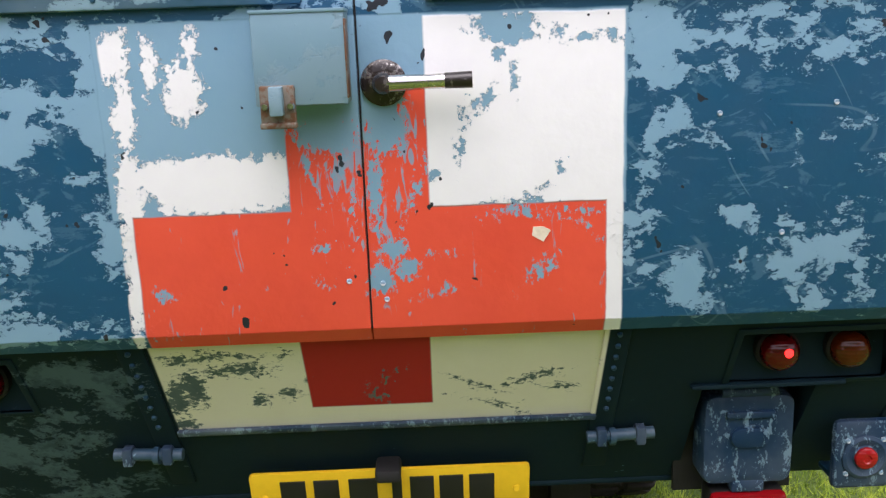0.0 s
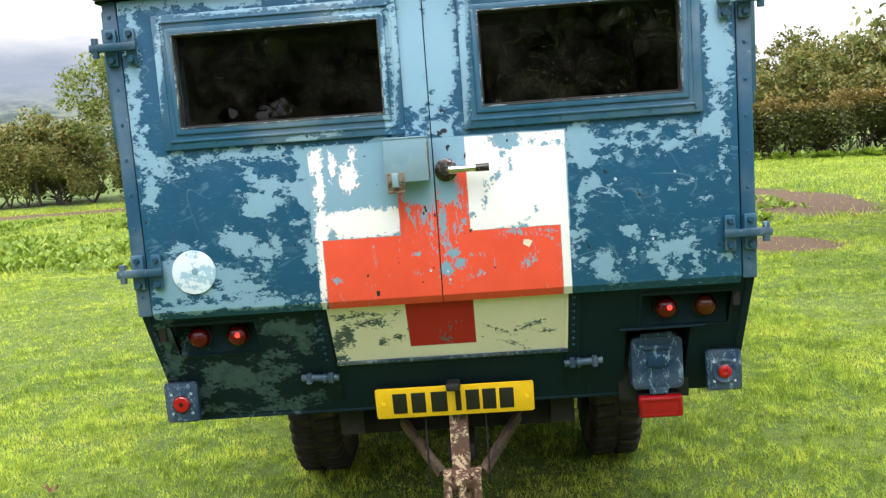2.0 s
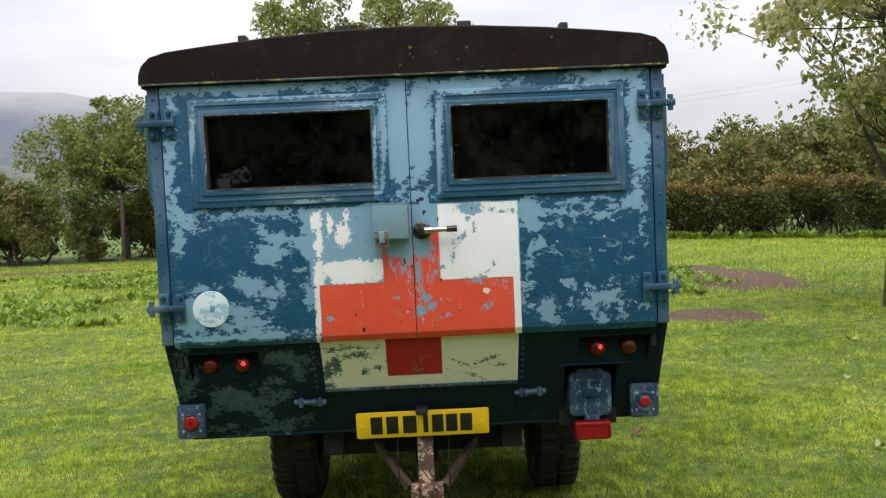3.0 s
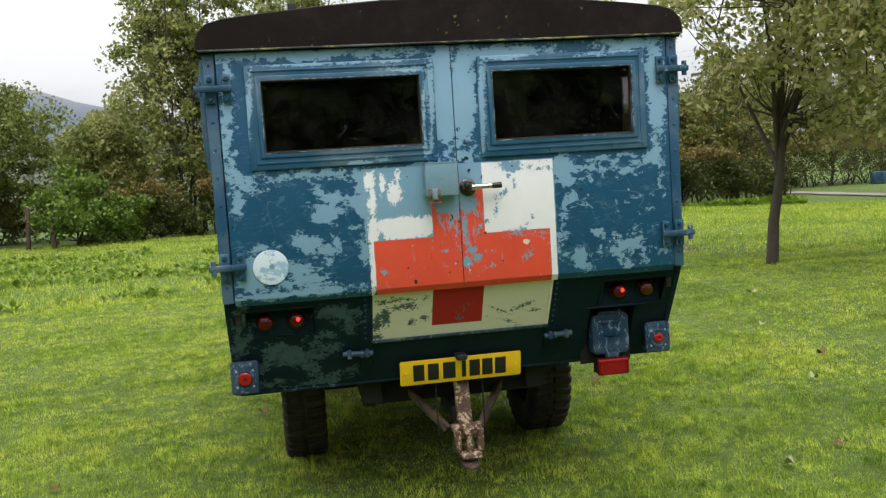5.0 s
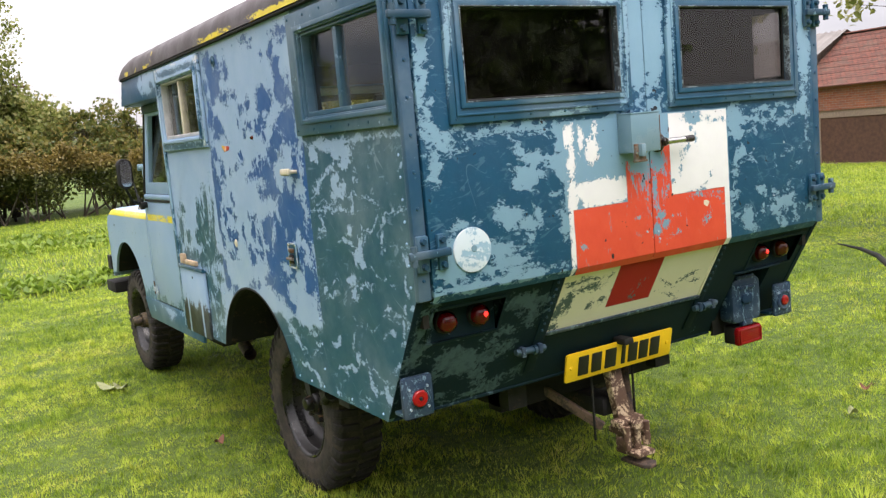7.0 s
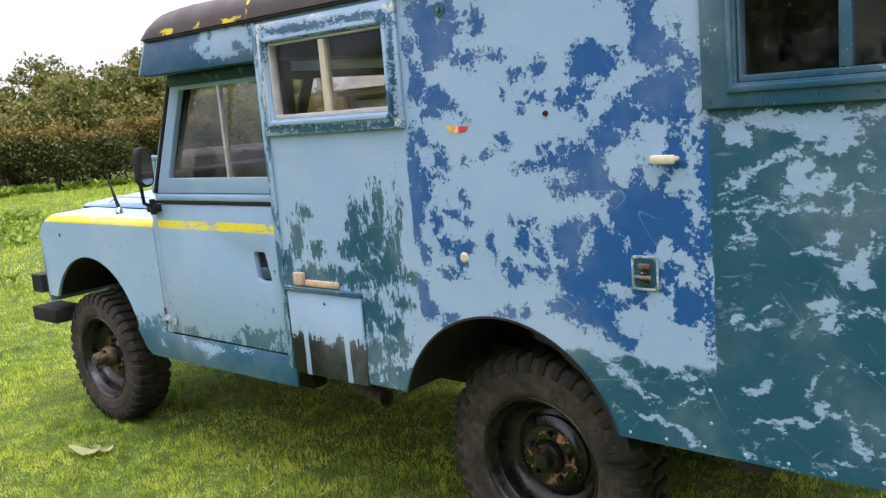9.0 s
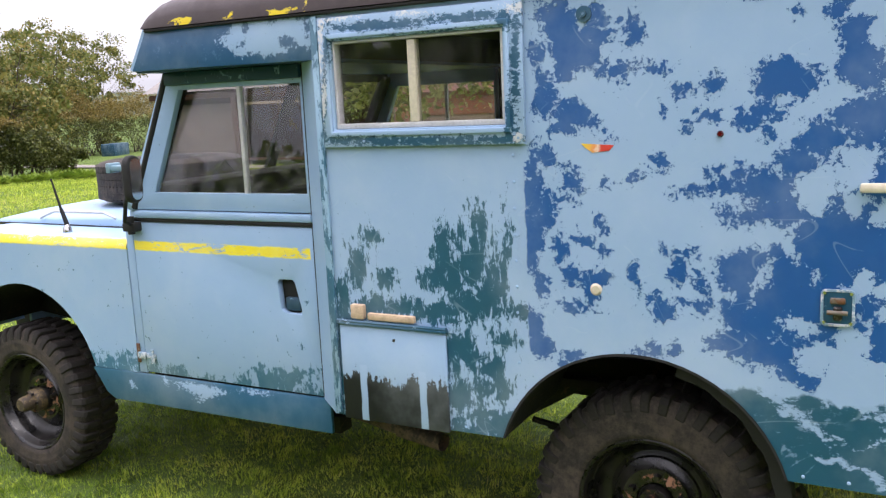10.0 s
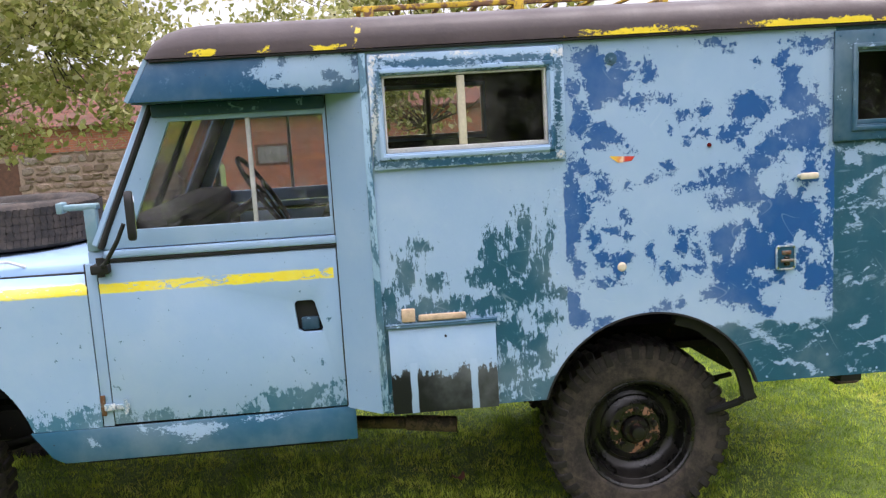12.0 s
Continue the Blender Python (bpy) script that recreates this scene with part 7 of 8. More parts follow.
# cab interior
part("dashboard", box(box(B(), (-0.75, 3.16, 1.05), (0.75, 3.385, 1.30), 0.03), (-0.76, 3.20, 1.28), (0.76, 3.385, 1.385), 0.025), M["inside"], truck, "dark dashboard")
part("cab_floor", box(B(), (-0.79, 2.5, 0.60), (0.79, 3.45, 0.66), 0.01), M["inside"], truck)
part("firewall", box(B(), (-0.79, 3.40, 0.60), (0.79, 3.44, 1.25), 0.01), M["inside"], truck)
for xx in (-0.48, 0.0, 0.48):
    seat = part("cab_seat", box(B(), (xx - 0.22, 2.56, 0.66), (xx + 0.22, 3.02, 1.02), 0.04), M["seat"], truck, "black vinyl cab seat")
    part("backrest", box(B(), (xx - 0.21, 2.555, 1.00), (xx + 0.21, 2.64, 1.36), 0.03), M["seat"], seat)
stw = part("steering_wheel", rod(B(), (0.42, 3.30, 1.16), (0.42, 2.98, 1.36), 0.02), M["black"], truck, "thin-rimmed black steering wheel")
bm = B()
ring = [Vector((0.215 * math.cos(a), 0.215 * math.sin(a), 0)) for a in np.linspace(0, 2 * math.pi, 37)]
mw = Matrix.Translation((0.42, 2.98, 1.36)) @ Matrix.Rotation(radians(57), 4, "X")
for a, b in zip(ring, ring[1:]):
    rod(bm, mw @ a, mw @ b, 0.012, 0.012, 8, False)
for a in (0.3, 2.4, 4.5):
    rod(bm, mw @ Vector((0, 0, 0)), mw @ Vector((0.21 * math.cos(a), 0.21 * math.sin(a), 0)), 0.009, 0.007, 8)
part("rim", bm, M["black"], stw)

# ---- ground ----
def ground_z(x, y):
    x, y = np.asarray(x, float), np.asarray(y, float)
    s = np.clip((x - 5.0) / 20.0, 0, 1)
    fall = -0.58 * s * s * (3 - 2 * s)
    near = np.exp(-((x / 40) ** 2 + (y / 40) ** 2))
    bump = 0.018 * np.sin(x * 1.7 + 0.6 * np.sin(y * 1.1)) * np.cos(y * 1.3 + 0.5) + 0.03 * np.sin(x * 0.31 + 1.0) * np.sin(y * 0.27)
    return fall + bump * near - 0.012


def ground_paint():
    n = Nodes("lawn_soil")
    f = n.noise(1.2, 6, 0.6)
    c = n.ramp(f, ((0.30, (0.060, 0.112, 0.012)), (0.50, (0.100, 0.160, 0.017)), (0.68, (0.145, 0.205, 0.026))))
    c = n.mix(n.step(n.noise(22, 4, 0.7), 0.42, 0.7), c, (0.050, 0.088, 0.012))
    x, y, z = n.axes()
    def patch(cx, cy, rx, ry):
        d = n.math("ADD", n.math("POWER", n.math("DIVIDE", n.math("SUBTRACT", x, cx), rx), 2.0), n.math("POWER", n.math("DIVIDE", n.math("SUBTRACT", y, cy), ry), 2.0))
        return n.step(n.math("ADD", d, n.math("MULTIPLY", n.noise(3.5, 7, 0.75), 1.8)), 1.55, 1.95, 1, 0)
    m = n.math("MAXIMUM", n.math("MAXIMUM", patch(5.1, 12.0, 1.1, 3.0), patch(3.4, 7.15, 0.75, 0.7)), n.math("MAXIMUM", patch(-12, 22.0, 6.0, 1.2), patch(20, 17, 2.2, 4.0)))
    c = n.mix(m, c, n.mix(n.noise(6, 5, 0.7), (0.066, 0.036, 0.020), (0.145, 0.084, 0.046)))
    return n.out(c, 0.9, 0, n.math("ADD", n.noise(14, 6, 0.7), n.noise(60, 4, 0.7)), 0.03)


ticks = np.concatenate([-np.geomspace(3200, 32, 16), np.arange(-30, -10, 1.0), np.arange(-10, 14, 0.4), np.arange(14, 34, 1.0), np.geomspace(36, 3200, 16)])
gx, gy = np.meshgrid(ticks, ticks + 2.0, indexing="ij")
gv = np.stack([gx, gy, ground_z(gx, gy)], -1).reshape(-1, 3)
k = len(ticks)
i0 = (np.arange(k - 1)[:, None] * k + np.arange(k - 1)[None, :]).ravel()
ground = mesh_of("ground", gv, np.stack([i0, i0 + k, i0 + k + 1, i0 + 1], -1), ground_paint())
tagged(ground, "mown lawn with bare muddy patches beyond the truck", "ground", kind="structure")


def patchy(x, y, cell, seed):
    """Smooth random field between 0 and 1 with features about one cell wide."""
    lat = np.random.default_rng(seed).random((256, 256))
    u, v = x / cell + 1000, y / cell + 1000
    i, j = np.floor(u).astype(int), np.floor(v).astype(int)
    a, b = u - i, v - j
    a, b = a * a * (3 - 2 * a), b * b * (3 - 2 * b)
    g = lambda p, q: lat[p % 256, q % 256]
    return (g(i, j) * (1 - a) + g(i + 1, j) * a) * (1 - b) + (g(i, j + 1) * (1 - a) + g(i + 1, j + 1) * a) * b


def bare(x, y):
    """True on the muddy patches."""
    return ((((x - 5.1) / 1.1) ** 2 + ((y - 12.0) / 3.0) ** 2) + 0.45 * patchy(x, y, 0.5, 5) < 1.0) | ((((x - 3.4) / 0.75) ** 2 + ((y - 7.15) / 0.7) ** 2) + 0.5 * patchy(x, y, 0.3, 6) < 1.0) | (((x + 11.5) / 4.5) ** 2 + ((y - 21.4) / 1.1) ** 2 + 0.7 * patchy(x, y, 0.5, 8) < 1.0)


def leaf_material(name, cols, leafy=0.35, rough=0.5):
    n = Nodes(name)
    k = n.math("ADD", n.math("MULTIPLY", n.random(), 0.6), n.math("MULTIPLY", n.noise(0.9, 4, 0.6), 0.4))
    c = n.ramp(k, [(0.18 + 0.64 * i / (len(cols) - 1), col) for i, col in enumerate(cols)])
    return n.out(c, rough, 0, leafy=leafy)


rng = np.random.default_rng(7)


def blades(name, count, x0, x1, y0, y1, h0, h1, w0, w1, mat, keep=None):
    """Grass: thin bent triangles rooted in the ground."""
    x, y = rng.uniform(x0, x1, count), rng.uniform(y0, y1, count)
    ok = ~bare(x, y) | (rng.random(count) < 0.03)
    if keep is not None:
        ok &= keep(x, y)
    x, y = x[ok], y[ok]
    n = len(x)
    clump = (0.35 + 1.0 * patchy(x, y, 0.13, 1) ** 1.6 + 0.7 * patchy(x, y, 0.045, 4) ** 2) * (0.6 + 0.8 * patchy(x, y, 0.7, 2))
    h, w = rng.uniform(h0, h1, n) * clump, rng.uniform(w0, w1, n)
    # blades of one tuft lie much the same way
    b, lean = 4 * np.pi * patchy(x, y, 0.085, 3) + rng.normal(0, 0.7, n), rng.uniform(0.2, 0.93, n)
    a = b + np.pi / 2 + rng.normal(0, 0.5, n)
    z = ground_z(x, y) - 0.004
    sx, sy = np.cos(a) * w, np.sin(a) * w
    p0 = np.stack([x - sx, y - sy, z], -1)
    p1 = np.stack([x + sx, y + sy, z], -1)
    p2 = np.stack([x + np.cos(b) * h * lean, y + np.sin(b) * h * lean, z + h * np.sqrt(np.clip(1.05 - lean ** 2, 0.1, 1))], -1)
    v = np.stack([p0, p1, p2], 1).reshape(-1, 3)
    return mesh_of(name, v, np.arange(3 * n).reshape(-1, 3), mat)


def grass_material():
    n = Nodes("grass_blades")
    big = n.math("ADD", n.math("MULTIPLY", n.noise(1.3, 4, 0.6, 0.4, (0.35, 1, 1)), 0.5), n.math("MULTIPLY", n.noise(5.5, 5, 0.65, shift=3), 0.5))
    k = n.math("ADD", n.math("MULTIPLY", n.random(), 0.40), n.math("MULTIPLY", n.step(big, 0.38, 0.62), 0.58))
    c = n.ramp(k, ((0.05, (0.108, 0.190, 0.024)), (0.30, (0.265, 0.385, 0.048)), (0.58, (0.460, 0.565, 0.075)), (0.82, (0.61, 0.65, 0.110)), (0.98, (0.73, 0.62, 0.22))))
    c = n.mix(n.math("MULTIPLY", n.step(n.noise(2.6, 6, 0.75, 0.5, (0.6, 1, 1), 23.0), 0.60, 0.70), 0.5), c, (0.46, 0.42, 0.15))
    c = n.mix(n.math("MULTIPLY", n.step(n.noise(7.0, 4, 0.6, 0.5, None, 37.0), 0.60, 0.66), 0.5), c, (0.10, 0.19, 0.016))
    c = n.mix(n.math("MULTIPLY", n.step(n.noise(17.0, 3, 0.6, 0.4, (0.7, 1, 1), 51.0), 0.52, 0.62), 0.55), c, (0.075, 0.150, 0.014))
    c = n.mix(n.math("MULTIPLY", n.step(n.noise(12.0, 3, 0.6, 0.4, (0.7, 1, 1), 61.0), 0.56, 0.66), 0.45), c, (0.66, 0.72, 0.10))
    return n.out(c, 0.55, 0, leafy=0.4, spec=0.12)


GRASS = grass_material()


def inner(x, y):
    """1 close round the truck, fading unevenly to 0 over the wider lawn."""
    d = np.maximum(np.abs(x - 0.1) / 3.6, np.abs(y - 1.9) / 4.4) + 0.25 * patchy(x, y, 0.9, 21)
    return np.clip((1.15 - d) / 0.45, 0, 1)


tagged(blades("lawn_grass", 700000, -3.9, 4.1, -2.9, 6.7, 0.016, 0.040, 0.0016, 0.0038, GRASS, lambda x, y: rng.random(len(x)) < inner(x, y)), "short mown green grass round the truck", "grass", kind="stuff")
tagged(blades("lawn_grass", 560000, -6.5, 7.5, -4.2, 9.2, 0.018, 0.042, 0.0028, 0.0058, GRASS, lambda x, y: ((np.abs(x) < 4.5) | (y > 0)) & (rng.random(len(x)) > inner(x, y))), "mown green grass of the wider lawn", "grass", kind="stuff")
tagged(blades("rough_grass", 230000, -16, 24, 8.8, 25.0, 0.04, 0.12, 0.004, 0.012, GRASS), "longer rough grass up to the hedge", "grass", kind="stuff")
tagged(blades("side_grass", 110000, 7.4, 24, -1.0, 9.0, 0.03, 0.085, 0.004, 0.010, GRASS), "short grass sloping down to the farm buildings", "grass", kind="stuff")


# ---- leaves and trees ----
def leaves(pos, size, flat=0.3, oval=False):
    """Folded leaves at the given places, diamonds or, near by, ovals with a point."""
    n = len(pos)
    s = size * rng.uniform(0.6, 1.35, n)[:, None]
    d = rng.normal(size=(n, 3))
    d[:, 2] -= flat
    d /= np.linalg.norm(d, axis=1)[:, None]
    e = np.cross(d, rng.normal(size=(n, 3)))
    e /= np.linalg.norm(e, axis=1)[:, None] + 1e-9
    u = np.cross(d, e)
    v = np.stack([pos - d * s * 0.5, pos + e * s * 0.34 + u * s * 0.10 + d * s * 0.03, pos + d * s * 0.55, pos - e * s * 0.34 + u * s * 0.10 + d * s * 0.03], 1)
    if oval:
        w = s * rng.uniform(0.20, 0.36, (n, 1))
        v = np.stack([pos - d * s * 0.5, pos + e * w * 0.8 + u * w * 0.5 - d * s * 0.25, pos + e * w + u * w * 0.4 + d * s * 0.12, pos + d * s * 0.6 - u * s * 0.12, pos - e * w + u * w * 0.4 + d * s * 0.12, pos - e * w * 0.8 + u * w * 0.5 - d * s * 0.25], 1)
        return v.reshape(-1, 3), np.arange(6 * n).reshape(-1, 6)
    return v.reshape(-1, 3), np.arange(4 * n).reshape(-1, 4)


def limb_mesh(segs, name, mat, parent, sides=7):
    vs, fs = [], []
    for a, b, r0, r1 in segs:
        a, b = np.array(a, float), np.array(b, float)
        d = (b - a) / (np.linalg.norm(b - a) + 1e-9)
        e = np.cross(d, (0.3, 0.5, 0.81))
        e /= np.linalg.norm(e) + 1e-9
        f = np.cross(d, e)
        o = len(vs)
        for i in range(sides):
            t = 2 * np.pi * i / sides
            off = e * np.cos(t) + f * np.sin(t)
            vs += [a + off * r0, b + off * r1]
        for i in range(sides):
            j = (i + 1) % sides
            fs.append((o + 2 * i, o + 2 * j, o + 2 * j + 1, o + 2 * i + 1))
    return mesh_of(name, vs, fs, mat, parent)


def weeds(count, x0, x1, y0, y1, tall=1.0):
    """Broad dock and plantain leaves standing in clusters out of the grass."""
    cx, cy = rng.uniform(x0, x1, count), rng.uniform(y0, y1, count)
    ok = (patchy(cx, cy, 1.6, 11) + 0.35 * patchy(cx, cy, 0.5, 12) > 0.62) & (cy > y0 + 0.6 * patchy(cx, cy, 0.9, 13))
    cx, cy = cx[ok], cy[ok]
    per = 9
    a = rng.uniform(0, 2 * np.pi, len(cx) * per)
    px, py = cx.repeat(per), cy.repeat(per)
    ln = rng.uniform(0.07, 0.20, len(px)) * tall * (0.6 + 0.8 * patchy(px, py, 1.1, 14))
    up = rng.uniform(0.3, 1.3, len(px))
    d = np.stack([np.cos(a) * np.cos(up), np.sin(a) * np.cos(up), np.sin(up)], -1)
    e = np.stack([-np.sin(a), np.cos(a), np.zeros(len(a))], -1)
    p = np.stack([px, py, ground_z(px, py) + 0.01], -1)
    ln = ln[:, None]
    v = np.stack([p, p + d * ln * 0.5 + e * ln * 0.22, p + d * ln - np.array([0, 0, 0.2]) * ln, p + d * ln * 0.5 - e * ln * 0.22], 1)
    return mesh_of("weeds", v.reshape(-1, 3), np.arange(4 * len(p)).reshape(-1, 4), leaf_material("weed_leaves", [(0.11, 0.19, 0.025), (0.20, 0.31, 0.03), (0.32, 0.42, 0.06)], 0.35))


tagged(weeds(7000, -15, 5, 9.0, 19.0), "patch of broad-leaved weeds in the longer grass", "weeds", kind="stuff")
tagged(weeds(1500, 6.0, 17.0, 24.2, 25.4, 2.0), "leafy green undergrowth along the foot of the hedge", "undergrowth", kind="stuff")
BARK = rusty("tree_bark", (0.075, 0.060, 0.046), (0.045, 0.036, 0.027), 0.0, 16, 0.0, 0.9)
LEAF_TREE = leaf_material("tree_leaves", [(0.17, 0.205, 0.052), (0.35, 0.37, 0.11), (0.54, 0.52, 0.22), (0.72, 0.68, 0.46)], 0.6)
LEAF_WOOD = leaf_material("wood_leaves", [(0.11, 0.148, 0.036), (0.24, 0.285, 0.075), (0.37, 0.39, 0.125), (0.46, 0.42, 0.18)], 0.5)
LEAF_THORN = leaf_material("thorn_leaves", [(0.065, 0.085, 0.020), (0.128, 0.162, 0.036), (0.205, 0.205, 0.048), (0.29, 0.228, 0.062)], 0.4)
LEAF_FIELD = leaf_material("field_tree_leaves", [(0.085, 0.122, 0.026), (0.185, 0.235, 0.048), (0.32, 0.345, 0.09)], 0.45)
LEAF_BRIGHT = leaf_material("fresh_leaves", [(0.055, 0.10, 0.014), (0.12, 0.20, 0.022), (0.20, 0.28, 0.035)], 0.4)


def hedge_leaf():
    """Darker leaves low down, brownish new growth along the clipped top."""
    n = Nodes("hedge_leaves")
    x, y, z = n.axes()
    k = n.math("ADD", n.math("MULTIPLY", n.random(), 0.6), n.math("MULTIPLY", n.noise(0.9, 4, 0.6), 0.4))
    low = n.ramp(k, ((0.2, (0.026, 0.036, 0.010)), (0.45, (0.070, 0.090, 0.020)), (0.8, (0.165, 0.175, 0.040))))
    top = n.ramp(k, ((0.2, (0.11, 0.10, 0.026)), (0.5, (0.23, 0.165, 0.045)), (0.8, (0.30, 0.24, 0.058))))
    c = n.mix(n.step(n.math("ADD", z, n.math("MULTIPLY", n.noise(1.3, 4), 0.6)), 1.50, 1.90), low, top)
    return n.out(c, 0.5, 0, leafy=0.35)


LEAF_HEDGE = hedge_leaf()


def crown_tree(name, label, base, height, rx, low, clumps, per, puff, size, mat, r0=0.09, stems=1, rise=1.0, lean=(0, 0), limbs=0):
    """A tree or bush: tapered stems that fork to clumps of leaves, the clumps strewn unevenly through the crown."""
    root = new(name)
    tagged(root, label, "bush" if height < 3 else "tree")
    rng = np.random.default_rng(int(abs(base[0]) * 100 + abs(base[1]) * 10) + 3)
    base = np.array(base, float)
    d = rng.normal(size=(clumps, 3))
    d /= np.linalg.norm(d, axis=1)[:, None]
    d *= rng.random(clumps)[:, None] ** 0.42
    lump = 1 + 0.22 * np.sin(np.arctan2(d[:, 1], d[:, 0]) * 3 + base[0]) + 0.12 * np.sin(d[:, 2] * 5 + base[1])
    zc, rz = (height + low) / 2, (height - low) / 2
    taper = 1 - 0.35 * rise * np.clip(d[:, 2], 0, 1) - 0.15 * np.clip(-d[:, 2], 0, 1)
    c = base + np.stack([lean[0] + d[:, 0] * rx * lump * taper, lean[1] + d[:, 1] * rx * lump * taper, zc + d[:, 2] * rz * (0.9 + 0.1 * lump)], -1)
    segs, forks = [], []
    for s in range(stems):
        p, aim = base + np.array([rng.normal(0, 0.08 * stems), rng.normal(0, 0.08 * stems), -0.05]) * (1 if stems > 1 else np.array([0, 0, 1])), np.clip(rng.normal(0, 0.35, 2), -0.55, 0.55) * (rx / height if stems > 1 else 0.15 * rx / height)
        top = p + (np.array([lean[0] * 0.35, lean[1] * 0.35, height * 0.78]) if limbs else np.array([aim[0] * height, aim[1] * height, height * 0.78]))
        r, last = r0, p
        for i in range(1, 8):
            t = i / 7
            q = p + (top - p) * t + rng.normal(0, 0.012 if limbs else 0.035, 3) * height * 0.25 * (t < 1)
            segs.append((last, q, r, r * 0.84))
            last, r = q, r * 0.84
            if q[2] > base[2] + (1.25 if limbs else 0.75) * low:
                forks.append((q, r))
    for k in range(limbs):
        a = 2 * np.pi * k / limbs + 0.4
        p = base + (top - base) * (1.22 + 0.07 * k) / (height * 0.78)
        r = r0 * (0.46 - 0.03 * k)
        for i in range(1, 5):
            q = base + np.array([lean[0] * i / 4, lean[1] * i / 4, 0]) + np.array([np.cos(a) * rx * (0.10 + 0.05 * (k % 3)) * i, np.sin(a) * rx * (0.10 + 0.05 * (k % 3)) * i, 1.30 + 0.10 * k + height * (0.15 - 0.03 * (k % 3)) * i]) + rng.normal(0, 0.05, 3)
            segs.append((p, q, r, r * 0.78))
            p, r = q, r * 0.78
            if i > 1:
                forks.append((q, r))
    for cc in c:
        want = cc - np.array([0, 0, 0.25 * rz + 0.2])
        q, r = min(forks, key=lambda f: np.linalg.norm(f[0] - want))
        mid = (q + cc) / 2 + rng.normal(0, 0.08, 3) + np.array([0, 0, -0.04 * rx])
        segs += [(q, mid, min(r * 0.4, 0.016), 0.007), (mid, cc, 0.007, 0.003)]
    limb_mesh(segs, "trunk", BARK, root, 6)
    pos = np.repeat(c, per, axis=0)
    off = rng.normal(size=pos.shape)
    off /= np.linalg.norm(off, axis=1)[:, None]
    pos = pos + off * (puff * rng.uniform(0.4, 1.25, clumps).repeat(per) * rng.random(len(pos)) ** 0.5)[:, None] * np.array([1.15, 1.15, 0.85])
    v, f = leaves(pos, size, 0.3, mat is LEAF_TREE)
    mesh_of("crown", v, f, mat, root)
    return root


crown_tree("lawn_tree", "young broad-leaved tree standing alone on the lawn", (5.53, 7.20, -0.03), 5.9, 2.45, 1.45, 320, 100, 0.46, 0.084, LEAF_TREE, 0.082, 1, 0.9, (0.75, -0.55), 7)
crown_tree("lawn_tree", "broad-leaved lawn tree with low drooping leafy branches", (8.1, 1.7, -0.08), 5.0, 2.4, 1.5, 180, 80, 0.40, 0.088, LEAF_TREE, 0.085)
for bx_, by_, h, rx in ((-3.9, 28.6, 10.2, 2.3), (-0.5, 29.5, 10.4, 3.0), (1.6, 30.4, 4.2, 1.7), (-7.0, 30.0, 4.4, 1.8)):
    crown_tree("wood_tree", "tall ragged multi-stemmed tree behind the hedge", (bx_, by_, -0.1), h, rx, 0.9, 320, 88, 0.52, 0.140, LEAF_WOOD, 0.07, 5, 0.8)
crown_tree("field_tree", "bushy round-headed small tree by the fence", (-10.6, 28.0, -0.1), 5.8, 3.2, 1.3, 240, 130, 0.48, 0.115, LEAF_FIELD, 0.10, 2, 0.4)
for bx_, by_, h, rx in ((-15.0, 28.5, 3.4, 1.7), (-18.5, 28.5, 3.6, 2.0), (4.6, 29.2, 3.7, 1.9), (-1.6, 27.5, 3.1, 1.5), (0.9, 27.6, 3.3, 1.6), (7.2, 28.9, 3.7, 1.6), (9.9, 28.5, 2.9, 1.5), (11.8, 28.2, 3.7, 1.8), (14.0, 28.4, 4.7, 1.9), (16.4, 28.6, 5.7, 2.0), (10.4, 34.5, 4.5, 1.6), (13.2, 33.5, 4.9, 1.8), (19.0, 33.5, 5.2, 2.0), (20.6, 37.0, 6.0, 2.2), (23.6, 41.0, 6.6, 2.4), (27.4, 43.0, 7.4, 2.5), (31.4, 44.5, 7.8, 2.6), (35.6, 46.0, 8.2, 2.8)):
    crown_tree("hedgerow_tree", "bushy olive-brown thorn tree above the hedge", (bx_, by_, -0.2 - 0.02 * max(0, bx_ - 5)), h, rx * 1.25, 0.4, 165, 84, 0.46, 0.14, LEAF_THORN, 0.05, 3)
# belt out of view, added to darken window reflections and light from the horizon
for k_ in range(9):
    crown_tree("shelter_tree", "unseen tree added to darken window reflections and low sky light", (-19.0 - 1.5 * (k_ % 2), -13.0 + 3.6 * k_, -0.2), (8.5 if k_ < 7 else 2.6) + (k_ % 3) * 0.7, 3.0, 0.2, 90, 90, 0.95, 0.42, LEAF_BRIGHT, 0.1, 2)
for k_ in range(7):
    crown_tree("shelter_tree", "unseen tree added to darken window reflections and low sky light", (-11.0 + 4.0 * k_, -17.0 + 1.2 * (k_ % 2), -0.2), 7.0 + (k_ % 3) * 0.7, 3.0, 0.2, 90, 85, 0.9, 0.40, LEAF_BRIGHT, 0.1, 2)


